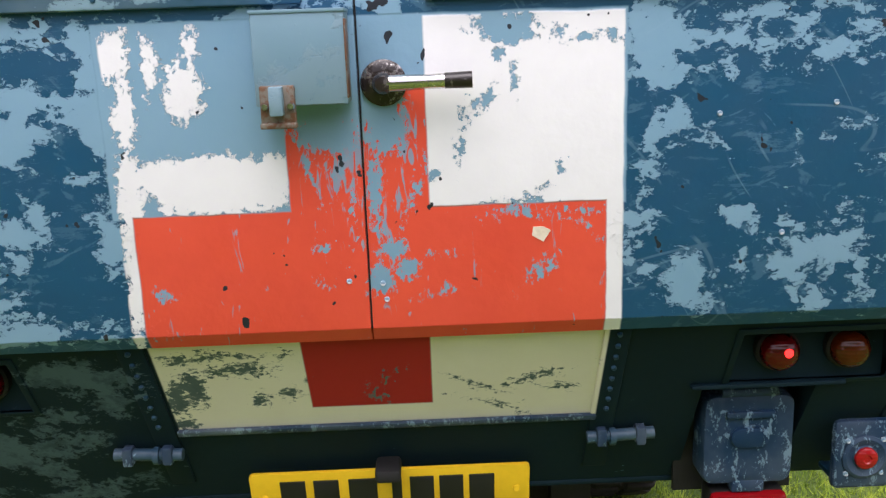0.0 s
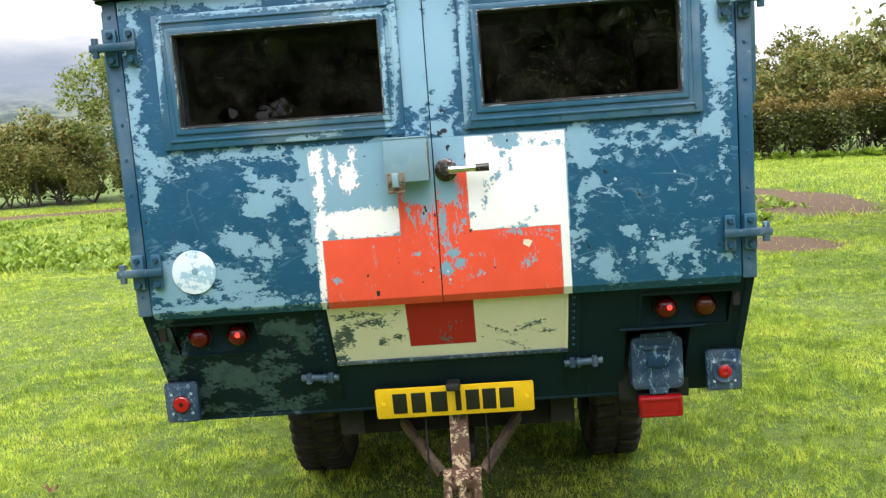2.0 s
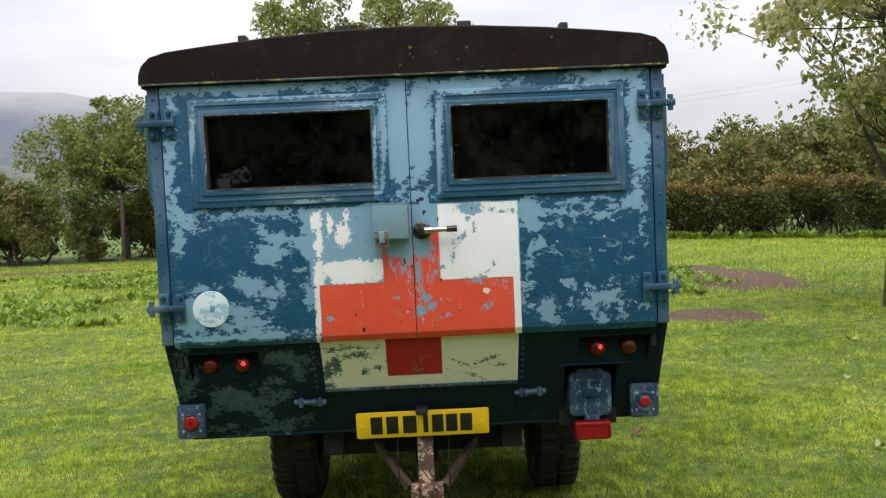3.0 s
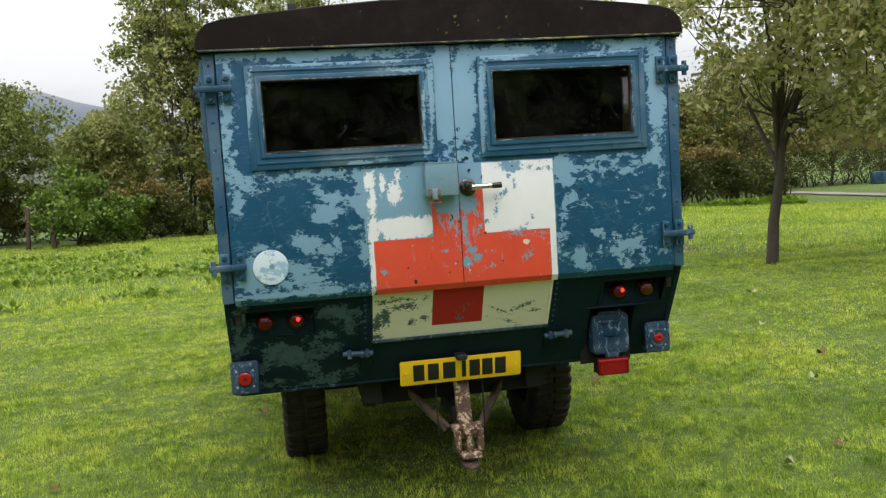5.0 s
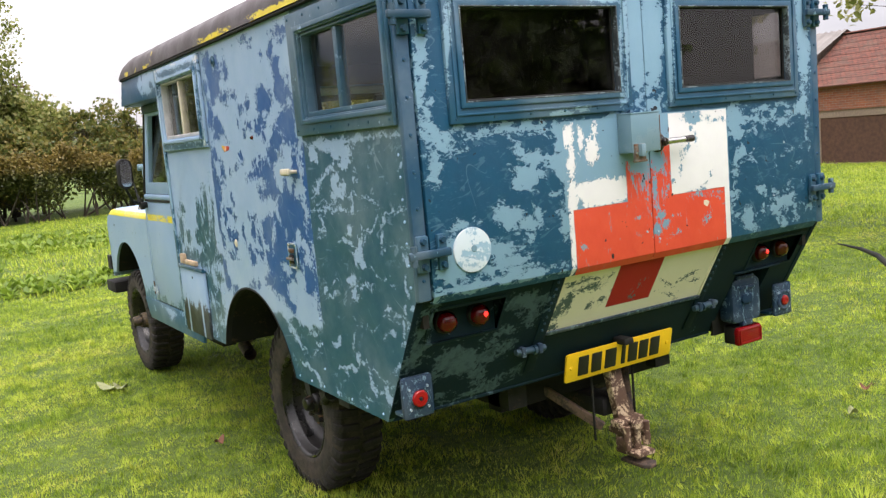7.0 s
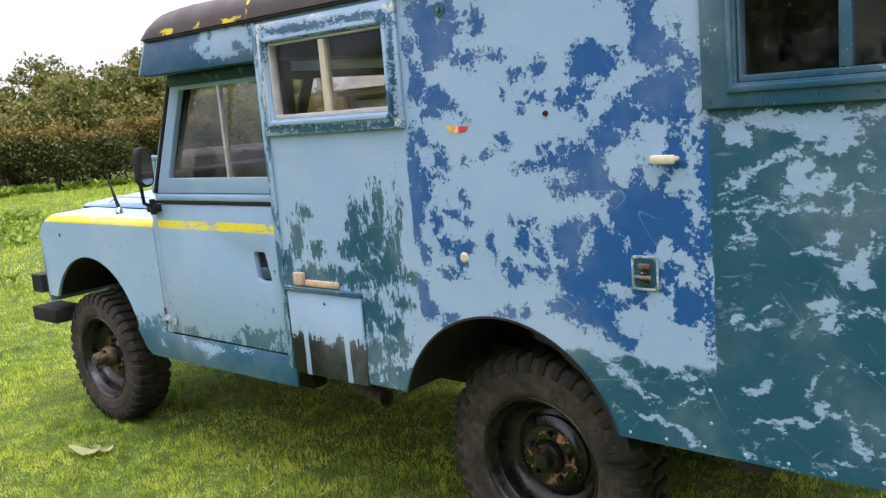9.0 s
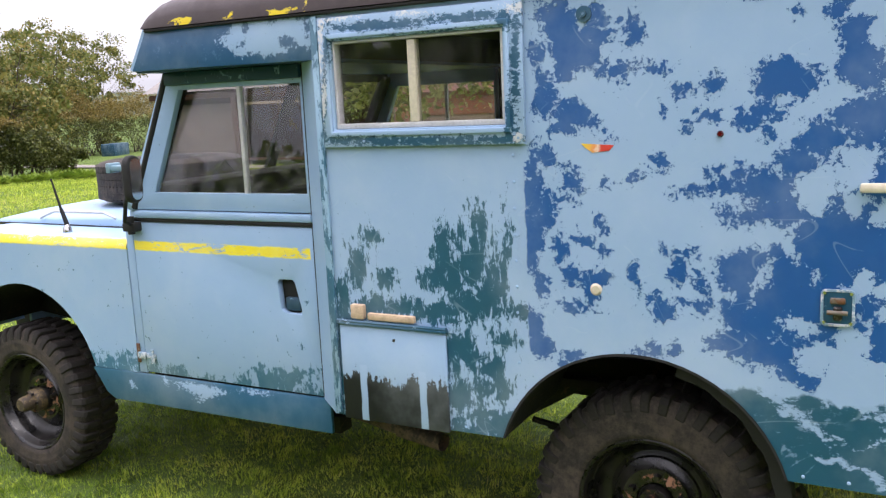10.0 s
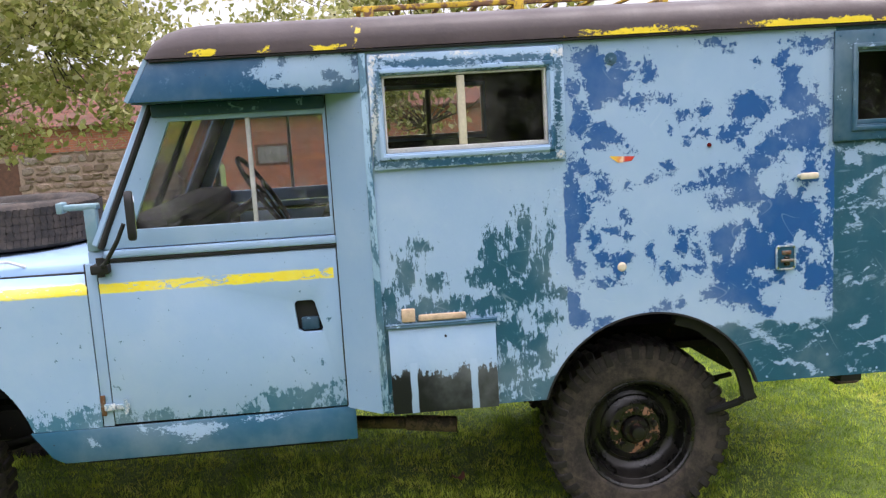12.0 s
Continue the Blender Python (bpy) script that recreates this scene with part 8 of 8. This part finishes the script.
def hedge(name, label, x0, x1, yc, top, thick, count, mat, gaps=True):
    root = new(name)
    tagged(root, label, "hedge")
    segs = []
    for x in np.arange(x0, x1, 0.42):
        p = np.array([x + rng.normal(0, 0.14), yc + rng.normal(0, 0.18), ground_z(x, yc) - 0.02])
        for _ in range(3):
            q = p + np.array([rng.normal(0, 0.42), rng.normal(0, 0.25), rng.uniform(0.6, 1.3)])
            m = (p + q) / 2 + rng.normal(0, 0.10, 3)
            segs += [(p, m, 0.035, 0.024), (m, q, 0.024, 0.010)]
    tagged(limb_mesh(segs, "stem", BARK, root, 5), kind="stuff")
    u = rng.uniform(x0, x1, count)
    hgt = top * (0.93 + 0.08 * np.sin(u * 1.1) + 0.06 * np.sin(u * 2.7 + 1.0) + 0.06 * np.sin(u * 6.1) + 0.03 * np.sin(u * 15.0)) * np.clip(0.35 + (x1 - u) * 0.45, 0, 1)
    w = rng.random(count) ** 0.55
    low = 0.30 + 0.60 * (np.sin(u * 1.9) * np.sin(u * 0.7 + 2) > 0.20) if gaps else 0.05
    z = low + (hgt - low) * w + rng.normal(0, 0.05, count) + (rng.random(count) < 0.07) * rng.random(count) ** 1.5 * 0.6 * (np.sin(u * 9.0) > 0)
    th = thick * (0.6 + 0.4 * np.sin(np.pi * np.clip(w * 0.8 + 0.1, 0, 1)))
    side = rng.choice([-1, 1], count, p=[0.7, 0.3])
    y = yc + side * th * np.sqrt(rng.random(count)) * 0.55 + 0.12 * np.sin(u * 3.3 + z * 2.5) * side
    v, f = leaves(np.stack([u, y, z + ground_z(u, y)], -1), 0.085)
    mesh_of("foliage", v, f, mat, root)
    return root


hedge("field_hedge", "clipped thorn hedge with brownish tips along the field edge", -3.4, 17.0, 25.6, 1.95, 1.5, 105000, LEAF_HEDGE)
hedge("field_hedge", "ragged thinning hedge with bare stems beside a fence", -24.0, -12.7, 26.8, 2.0, 1.5, 56000, LEAF_THORN)
crown_tree("thorn_bush", "olive thorn bush filling the gap under the small tree", (-10.2, 29.3, -0.1), 2.5, 1.7, 0.1, 70, 140, 0.40, 0.10, LEAF_THORN, 0.04, 3)
crown_tree("thorn_bush", "dark low thorn bush beside the fence post", (-11.5, 27.2, -0.1), 2.15, 1.05, 0.1, 46, 130, 0.34, 0.09, LEAF_THORN, 0.04, 3)
hedge("field_hedge", "dark lower hedge behind the leafy bush", -6.2, -3.3, 26.2, 1.7, 1.4, 26000, LEAF_HEDGE, False)
crown_tree("laurel_bush", "fresh green leafy bush in front of the hedge", (-6.6, 24.6, -0.1), 2.35, 1.7, 0.0, 70, 150, 0.42, 0.12, LEAF_BRIGHT, 0.04, 4)
hedge("woodland_edge", "dark overgrown brush along the edge of the wood", 14.0, 38.0, 42.0, 3.4, 2.4, 70000, LEAF_HEDGE, False)
for x, y, top_, lean_ in ((-9.92, 25.8, 2.15, 1.5), (-8.31, 24.54, 1.25, 4.0), (-7.39, 23.82, 0.9, -1.0)):
    tagged(part("fence_post", box(B(), (-0.055, -0.055, -0.1), (0.055, 0.055, top_), 0.012, pose(x, y, float(ground_z(x, y)), 0, lean_, 0)), M["arm"]), "tall weathered wooden fence post" if top_ > 2 else "short weathered wooden fence post", "fence post", "fence posts")

# ---- farm buildings on the far side ----
def brick_wall_material(name):
    n = Nodes(name)
    x, y, z = n.axes()
    cv = n.tree.nodes.new("ShaderNodeCombineXYZ")
    n.put(cv.inputs[0], n.math("ADD", y, x))
    n.put(cv.inputs[1], z)
    bt = n.tree.nodes.new("ShaderNodeTexBrick")
    n.put(bt.inputs["Vector"], cv.outputs[0])
    for key, val in (("Scale", 1.0), ("Mortar Size", 0.006), ("Brick Width", 0.225), ("Row Height", 0.075), ("Bias", 0.0)):
        bt.inputs[key].default_value = val
    n.put(bt.inputs["Color1"], (0.40, 0.135, 0.065))
    n.put(bt.inputs["Color2"], (0.28, 0.09, 0.05))
    n.put(bt.inputs["Mortar"], (0.30, 0.24, 0.20))
    c = n.mix(n.math("MULTIPLY", n.step(n.noise(3, 6, 0.7), 0.4, 0.7), 0.62), bt.outputs["Color"], (0.20, 0.12, 0.09))
    return n.out(c, 0.9, 0, bt.outputs["Fac"], 0.01)


def corrugated():
    n = Nodes("weathered_sheet_roof")
    c = n.ramp(n.noise(1.2, 6, 0.65), ((0.3, (0.14, 0.125, 0.115)), (0.5, (0.19, 0.172, 0.158)), (0.7, (0.245, 0.222, 0.205))))
    return n.out(c, 0.7, 0, n.noise(20, 4), 0.004)


def stone_material():
    n = Nodes("rubble_stone")
    c = n.ramp(n.random(False), ((0.0, (0.15, 0.105, 0.08)), (0.35, (0.34, 0.25, 0.19)), (0.65, (0.22, 0.15, 0.115)), (1.0, (0.30, 0.255, 0.22))))
    c = n.mix(n.step(n.noise(9, 5, 0.7), 0.42, 0.7), c, (0.14, 0.105, 0.085))
    return n.out(c, 0.9, 0, n.noise(18, 5, 0.7), 0.02)


def clay_tiles():
    n = Nodes("red_clay_tiles")
    x, y, z = n.axes()
    cv = n.tree.nodes.new("ShaderNodeCombineXYZ")
    n.put(cv.inputs[0], y)
    n.put(cv.inputs[1], n.math("MULTIPLY", z, 1.94))
    bt = n.tree.nodes.new("ShaderNodeTexBrick")
    n.put(bt.inputs["Vector"], cv.outputs[0])
    for key, val in (("Scale", 1.0), ("Mortar Size", 0.010), ("Brick Width", 0.17), ("Row Height", 0.129), ("Bias", -0.2)):
        bt.inputs[key].default_value = val
    n.put(bt.inputs["Color1"], (0.185, 0.062, 0.040))
    n.put(bt.inputs["Color2"], (0.105, 0.042, 0.032))
    n.put(bt.inputs["Mortar"], (0.045, 0.026, 0.022))
    c = n.mix(n.math("MULTIPLY", n.step(n.noise(1.6, 6, 0.7), 0.42, 0.7), 0.6), bt.outputs["Color"], (0.12, 0.085, 0.06))
    return n.out(c, 0.9, 0, n.math("ADD", n.noise(12, 4), n.math("MULTIPLY", bt.outputs["Fac"], -1.0)), 0.012)


BRICK, SHEET, STONE = brick_wall_material("red_brickwork"), corrugated(), stone_material()
TILE = clay_tiles()
TIMBER = plain("old_brown_timber", (0.10, 0.050, 0.032), 0.85, 0, 0.4, 9, 0.004)
BX, BZ = 24.0, -0.62
barn = new("open_barn")
tagged(barn, "open-fronted farm barn with timber posts and a weathered sheet roof", "barn")
part("back_wall", box(B(), (29.0, 16.8, BZ), (29.3, 28.8, 2.7), 0), TIMBER, barn, "dark back wall")
for yy in (28.5, 17.0):
    part("end_wall", plate(B(), "y", yy, yy + 0.25, [(BX + 0.2, BZ), (29.2, BZ), (29.2, 2.6), (26.6, 3.8), (BX + 0.2, 2.4)]), STONE, barn)
part("infill_wall", box(B(), (BX + 0.5, 24.4, BZ), (BX + 0.75, 28.4, 1.9), 0.03), STONE, barn, "rough grey infill")
nc = 120
rv, rf_ = [], []
for i in range(nc + 1):
    y = 16.6 + 12.4 * i / nc
    dz = 0.03 * math.sin(i * math.pi / 2 * 1.6)
    rv += [(BX - 0.35, y, 2.42 + dz), (26.6, y, 3.85 + dz), (29.5, y, 2.6 + dz)]
for i in range(nc):
    o = 3 * i
    rf_ += [(o, o + 3, o + 4, o + 1), (o + 1, o + 4, o + 5, o + 2)]
mesh_of("barn_roof", rv, rf_, SHEET, barn)
part("eaves_beam", box(B(), (BX - 0.1, 16.7, 2.12), (BX + 0.1, 28.9, 2.34), 0.01), TIMBER, barn)
part("pale_rail", box(B(), (BX - 0.02, 17.0, 1.80), (BX + 0.06, 24.4, 1.90), 0.01), M["wood"], barn, "pale rail")
for yy, ln in ((28.3, 4), (24.3, 3), (20.6, 3)):
    part("post", box(B(), (-0.12, -0.12, 0), (0.12, 0.12, 2.85), 0.02, pose(BX, yy, BZ, -ln * 0.6, 0, 0)), TIMBER, barn)
part("low_rail", box(B(), (BX, 20.7, BZ + 0.25), (BX + 0.08, 24.3, BZ + 0.35), 0.01), TIMBER, barn)
tagged(part("water_trough", box(B(), (0, 0, 0), (1.7, 0.8, 0.70), 0.06, pose(31.0, 39.2, -0.62, 0, 0, 20)), M["frame_low"]), "blue-green trough by the barn", "trough")
tagged(part("tarpaulin", box(B(), (0, 0, 0), (0.35, 0.5, 0.32), 0.12, pose(23.6, 17.0, -0.62, 0, 0, 10)), M["tarp"]), "crumpled green tarpaulin at the barn mouth", "tarpaulin")

py_ = np.linspace(19.0, 37.0, 37)
pv = np.stack([np.stack([21.9 + 0.08 * (py_ - 19) + 0.12 * np.sin(py_ * 1.7) + dx, py_], -1) for dx in (0.0, 0.45, 0.9, 1.35)], 1).reshape(-1, 2)
tagged(mesh_of("gravel_path", np.column_stack([pv, ground_z(pv[:, 0], pv[:, 1]) + 0.05]), [(4 * i + j, 4 * i + j + 1, 4 * i + j + 5, 4 * i + j + 4) for i in range(36) for j in range(3)], plain("pale_gravel", (0.25, 0.225, 0.20), 0.95, 0, 0.4, 20, 0.01)), "pale gravel path along the front of the barn", "path", kind="structure")

byre = new("brick_outbuilding")
tagged(byre, "low red-brick and rubble farm outbuilding with a clay tile roof", "outbuilding")
part("front_wall", plate(B(), "x", BX, BX + 0.3, [(-12.0, BZ), (8.2, BZ), (8.2, 1.14), (16.6, 1.14), (16.6, 1.98), (-12.0, 1.98)], [rect(5.0, 6.08, 0.34, 1.0), rect(-3.6, -2.5, 0.34, 1.0)]), BRICK, byre, "red brick upper wall")
part("stone_core", plate(B(), "x", BX + 0.05, BX + 0.3, rect(8.2, 16.6, BZ, 1.138), [rect(13.3, 16.0, BZ + 0.05, 0.9)]), plain("lime_mortar", (0.28, 0.21, 0.16), 0.95), byre)
part("plank_door", plate(B(), "x", BX + 0.08, BX + 0.14, rect(13.2, 16.1, BZ, 1.6)), TIMBER, byre, "brown plank doors")
part("corner_pillar", box(B(), (BX - 0.12, 16.45, BZ), (BX + 0.35, 17.0, 2.1), 0.02), BRICK, byre)
part("rear_wall", box(B(), (29.0, -12.0, BZ), (29.3, 16.6, 2.0), 0), BRICK, byre)
part("gable_wall", plate(B(), "y", -12.0, -11.7, [(BX, BZ), (29.2, BZ), (29.2, 2.0), (26.6, 3.5), (BX, 2.0)]), BRICK, byre)
for i in range(9):
    za, zb = 1.90 + 0.20 * i, 2.12 + 0.20 * i
    xa, xb = BX - 0.3 + 0.33 * i, BX - 0.3 + 0.33 * (i + 1.1)
    bm = B()
    vs = [bm.verts.new(p) for p in ((xa, -12.2, za), (xa, 16.7, za), (xb, 16.7, zb), (xb, -12.2, zb), (xa, -12.2, za + 0.03), (xa, 16.7, za + 0.03), (xb, 16.7, zb + 0.03), (xb, -12.2, zb + 0.03))]
    for q in ((4, 5, 6, 7), (0, 1, 5, 4), (0, 3, 7, 4), (1, 2, 6, 5), (0, 1, 2, 3)):
        bm.faces.new([vs[j] for j in q])
    part("tile_course", bm, TILE, byre)
part("rear_roof", plate(B(), "z", 0, 0.05, rect(0, 3.2, -12.2, 16.7)), TILE, byre).matrix_basis = pose(26.5, 0, 3.7, 0, 28, 0)
for yy in (5.54, -3.05):
    wn = part("window", plate(B(), "x", BX - 0.01, BX + 0.06, rect(yy - 0.539, yy + 0.539, 0.342, 0.998), [rect(yy - 0.46, yy + 0.46, 0.41, 0.93)]), TIMBER, byre, "small boarded window with a dark frame")
    for k_ in range(4):
        part("board", box(B(), (BX + 0.02, yy - 0.46 + 0.23 * k_, 0.41), (BX + 0.045, yy - 0.235 + 0.23 * k_, 0.93), 0.006), M["dull_tin"], wn)
stones = []
for k_ in range(6):
    bm = B()
    bmesh.ops.create_icosphere(bm, subdivisions=1, radius=0.5)
    for v in bm.verts:
        v.co = Vector([math.copysign(min(abs(c) * 1.35, 0.5), c) for c in v.co]) + Vector(rng.normal(0, 0.06, 3))
    me = bpy.data.meshes.new("stone")
    bm.to_mesh(me)
    bm.free()
    me.materials.append(STONE)
    stones.append(me)
count_, row = 0, 0
z = BZ + 0.1
while z < 1.10:
    y = 8.2 + rng.uniform(0, 0.2)
    h = min(rng.uniform(0.17, 0.32), 1.16 - z)
    while y < 13.0 and count_ < 290:
        w = rng.uniform(0.14, 0.55)
        split = rng.random() < 0.3 and h > 0.2
        cut = h * rng.uniform(0.4, 0.6)
        for lo_, hi_ in ((0, cut), (cut, h)) if split else ((0, h),):
            ob = new("stone", stones[int(rng.integers(0, 6))])
            ob.parent = byre
            ob.matrix_basis = Matrix.Translation((BX + 0.06 + rng.normal(0, 0.012), y + w / 2, z + (lo_ + hi_) / 2)) @ Matrix.Rotation(rng.normal(0, 0.07), 4, "X") @ Matrix.Diagonal((0.16, w * rng.uniform(0.88, 0.99), (hi_ - lo_) * rng.uniform(0.82, 0.97), 1))
            count_ += 1
        y += w
    z += h

# ---- far distance ----
def far_hills():
    n = Nodes("far_hills")
    x, y, z = n.axes()
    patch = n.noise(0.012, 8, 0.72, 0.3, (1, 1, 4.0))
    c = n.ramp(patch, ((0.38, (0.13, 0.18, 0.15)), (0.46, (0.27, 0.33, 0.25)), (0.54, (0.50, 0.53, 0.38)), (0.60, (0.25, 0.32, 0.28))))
    # haze and low cloud are painted in by height; the backdrop is self-lit
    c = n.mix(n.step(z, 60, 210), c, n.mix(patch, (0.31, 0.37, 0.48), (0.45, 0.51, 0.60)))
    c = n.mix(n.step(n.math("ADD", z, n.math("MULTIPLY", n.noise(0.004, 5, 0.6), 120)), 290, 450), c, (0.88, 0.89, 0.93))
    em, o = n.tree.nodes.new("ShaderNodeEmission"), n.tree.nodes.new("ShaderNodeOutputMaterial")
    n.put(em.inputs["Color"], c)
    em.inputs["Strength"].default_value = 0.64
    n.put(o.inputs["Surface"], em.outputs[0])
    return n.mat


hv, hf = [], []
seg = 180
for i in range(seg):
    a = 2 * math.pi * i / seg
    west = math.exp(-((((a + 0.45 + math.pi) % (2 * math.pi)) - math.pi) / 0.45) ** 2)
    top = 70 + 330 * west + (10 + 25 * west) * math.sin(a * 7) + 12 * math.sin(a * 17)
    for r, zz in ((1900, -30), (2150, 20 + 40 * west), (2450, 0.55 * top), (2900, top)):
        hv.append((r * math.sin(a), r * math.cos(a), zz + 8 * math.sin(i * 1.7 + r)))
for i in range(seg):
    j = (i + 1) % seg
    for s in range(3):
        hf.append((4 * i + s, 4 * j + s, 4 * j + s + 1, 4 * i + s + 1))
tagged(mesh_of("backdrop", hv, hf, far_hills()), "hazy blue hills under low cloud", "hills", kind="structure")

# ---- small things on the grass ----
DRY = plain("dry_leaf", (0.30, 0.32, 0.15), 0.7, 0, 0.3, 30)
BROWN = plain("brown_leaf", (0.16, 0.06, 0.03), 0.7, 0, 0.3, 30)
for x, y, s, mt in ((-1.09, 3.93, 0.17, DRY), (-1.03, 3.86, 0.10, DRY), (1.54, 0.31, 0.06, DRY), (1.93, 0.49, 0.06, BROWN), (2.24, 0.33, 0.10, BROWN), (2.93, 2.17, 0.07, BROWN), (2.5, 1.6, 0.06, DRY), (1.3, 2.2, 0.08, BROWN), (-1.9, 1.2, 0.06, BROWN), (2.2, -0.6, 0.07, DRY), (3.2, 3.4, 0.07, DRY), (-0.9, 2.2, 0.06, BROWN), (4.0, 5.0, 0.12, DRY), (-0.23, 2.13, 0.07, BROWN)):
    bm = B()
    ring = [bm.verts.new((s * 0.5 * math.cos(t) * (1 + 0.2 * math.cos(3 * t)), s * 0.34 * math.sin(t), 0.018 * math.cos(2 * t) + 0.012)) for t in np.linspace(0, 2 * math.pi, 13)[:-1]]
    mid = bm.verts.new((0, 0, 0.0))
    for i in range(12):
        bm.faces.new((ring[i], ring[(i + 1) % 12], mid))
    rod(bm, (s * 0.45, 0, 0.01), (s * 0.8, 0.01, 0.02), 0.002, 0.001, 5)
    ob = part("fallen_leaf", bm, mt)
    ob.matrix_basis = pose(x, y, float(ground_z(x, y)) + 0.028, 8, -6, (x * 137 + y * 71) % 360)
    tagged(ob, "dead pale leaf lying on the grass" if mt is DRY else "brown curled leaf lying on the grass", "leaf", "fallen leaves")

pole = part("telegraph_pole", rod(B(), (5.4, 60.0, -0.3), (5.4, 60.0, 7.1), 0.14, 0.10, 10), TIMBER)
tagged(pole, "distant wooden telegraph pole beyond the hedge", "telegraph pole")
part("crossarm", box(B(), (4.55, 59.9, 6.75), (6.25, 60.1, 6.90), 0.02), TIMBER, pole)
for dz in (7.0, 6.72):
    part("wire", tube(B(), [(5.4 + 27.0 * t, 60.0 - 45.0 * t, dz - 1.4 * t * (1 - t)) for t in np.linspace(0, 1, 9)], 0.004, 5), M["dull_tin"], pole)
tine = part("implement_tine", tube(rod(rod(B(), (4.214, 2.164, 0.34), (4.076, 1.873, 0.335), 0.005, 0.014, 10), (4.076, 1.873, 0.335), (3.917, 1.637, 0.32), 0.014, 0.020, 10), [(3.917, 1.637, 0.32), (3.706, 1.41, 0.28), (3.50, 1.20, 0.22), (3.30, 1.02, 0.10), (3.24, 0.95, -0.04)], 0.021, 10), M["black"])
tagged(tine, "curved black iron tine stuck in the lawn", "iron tine")
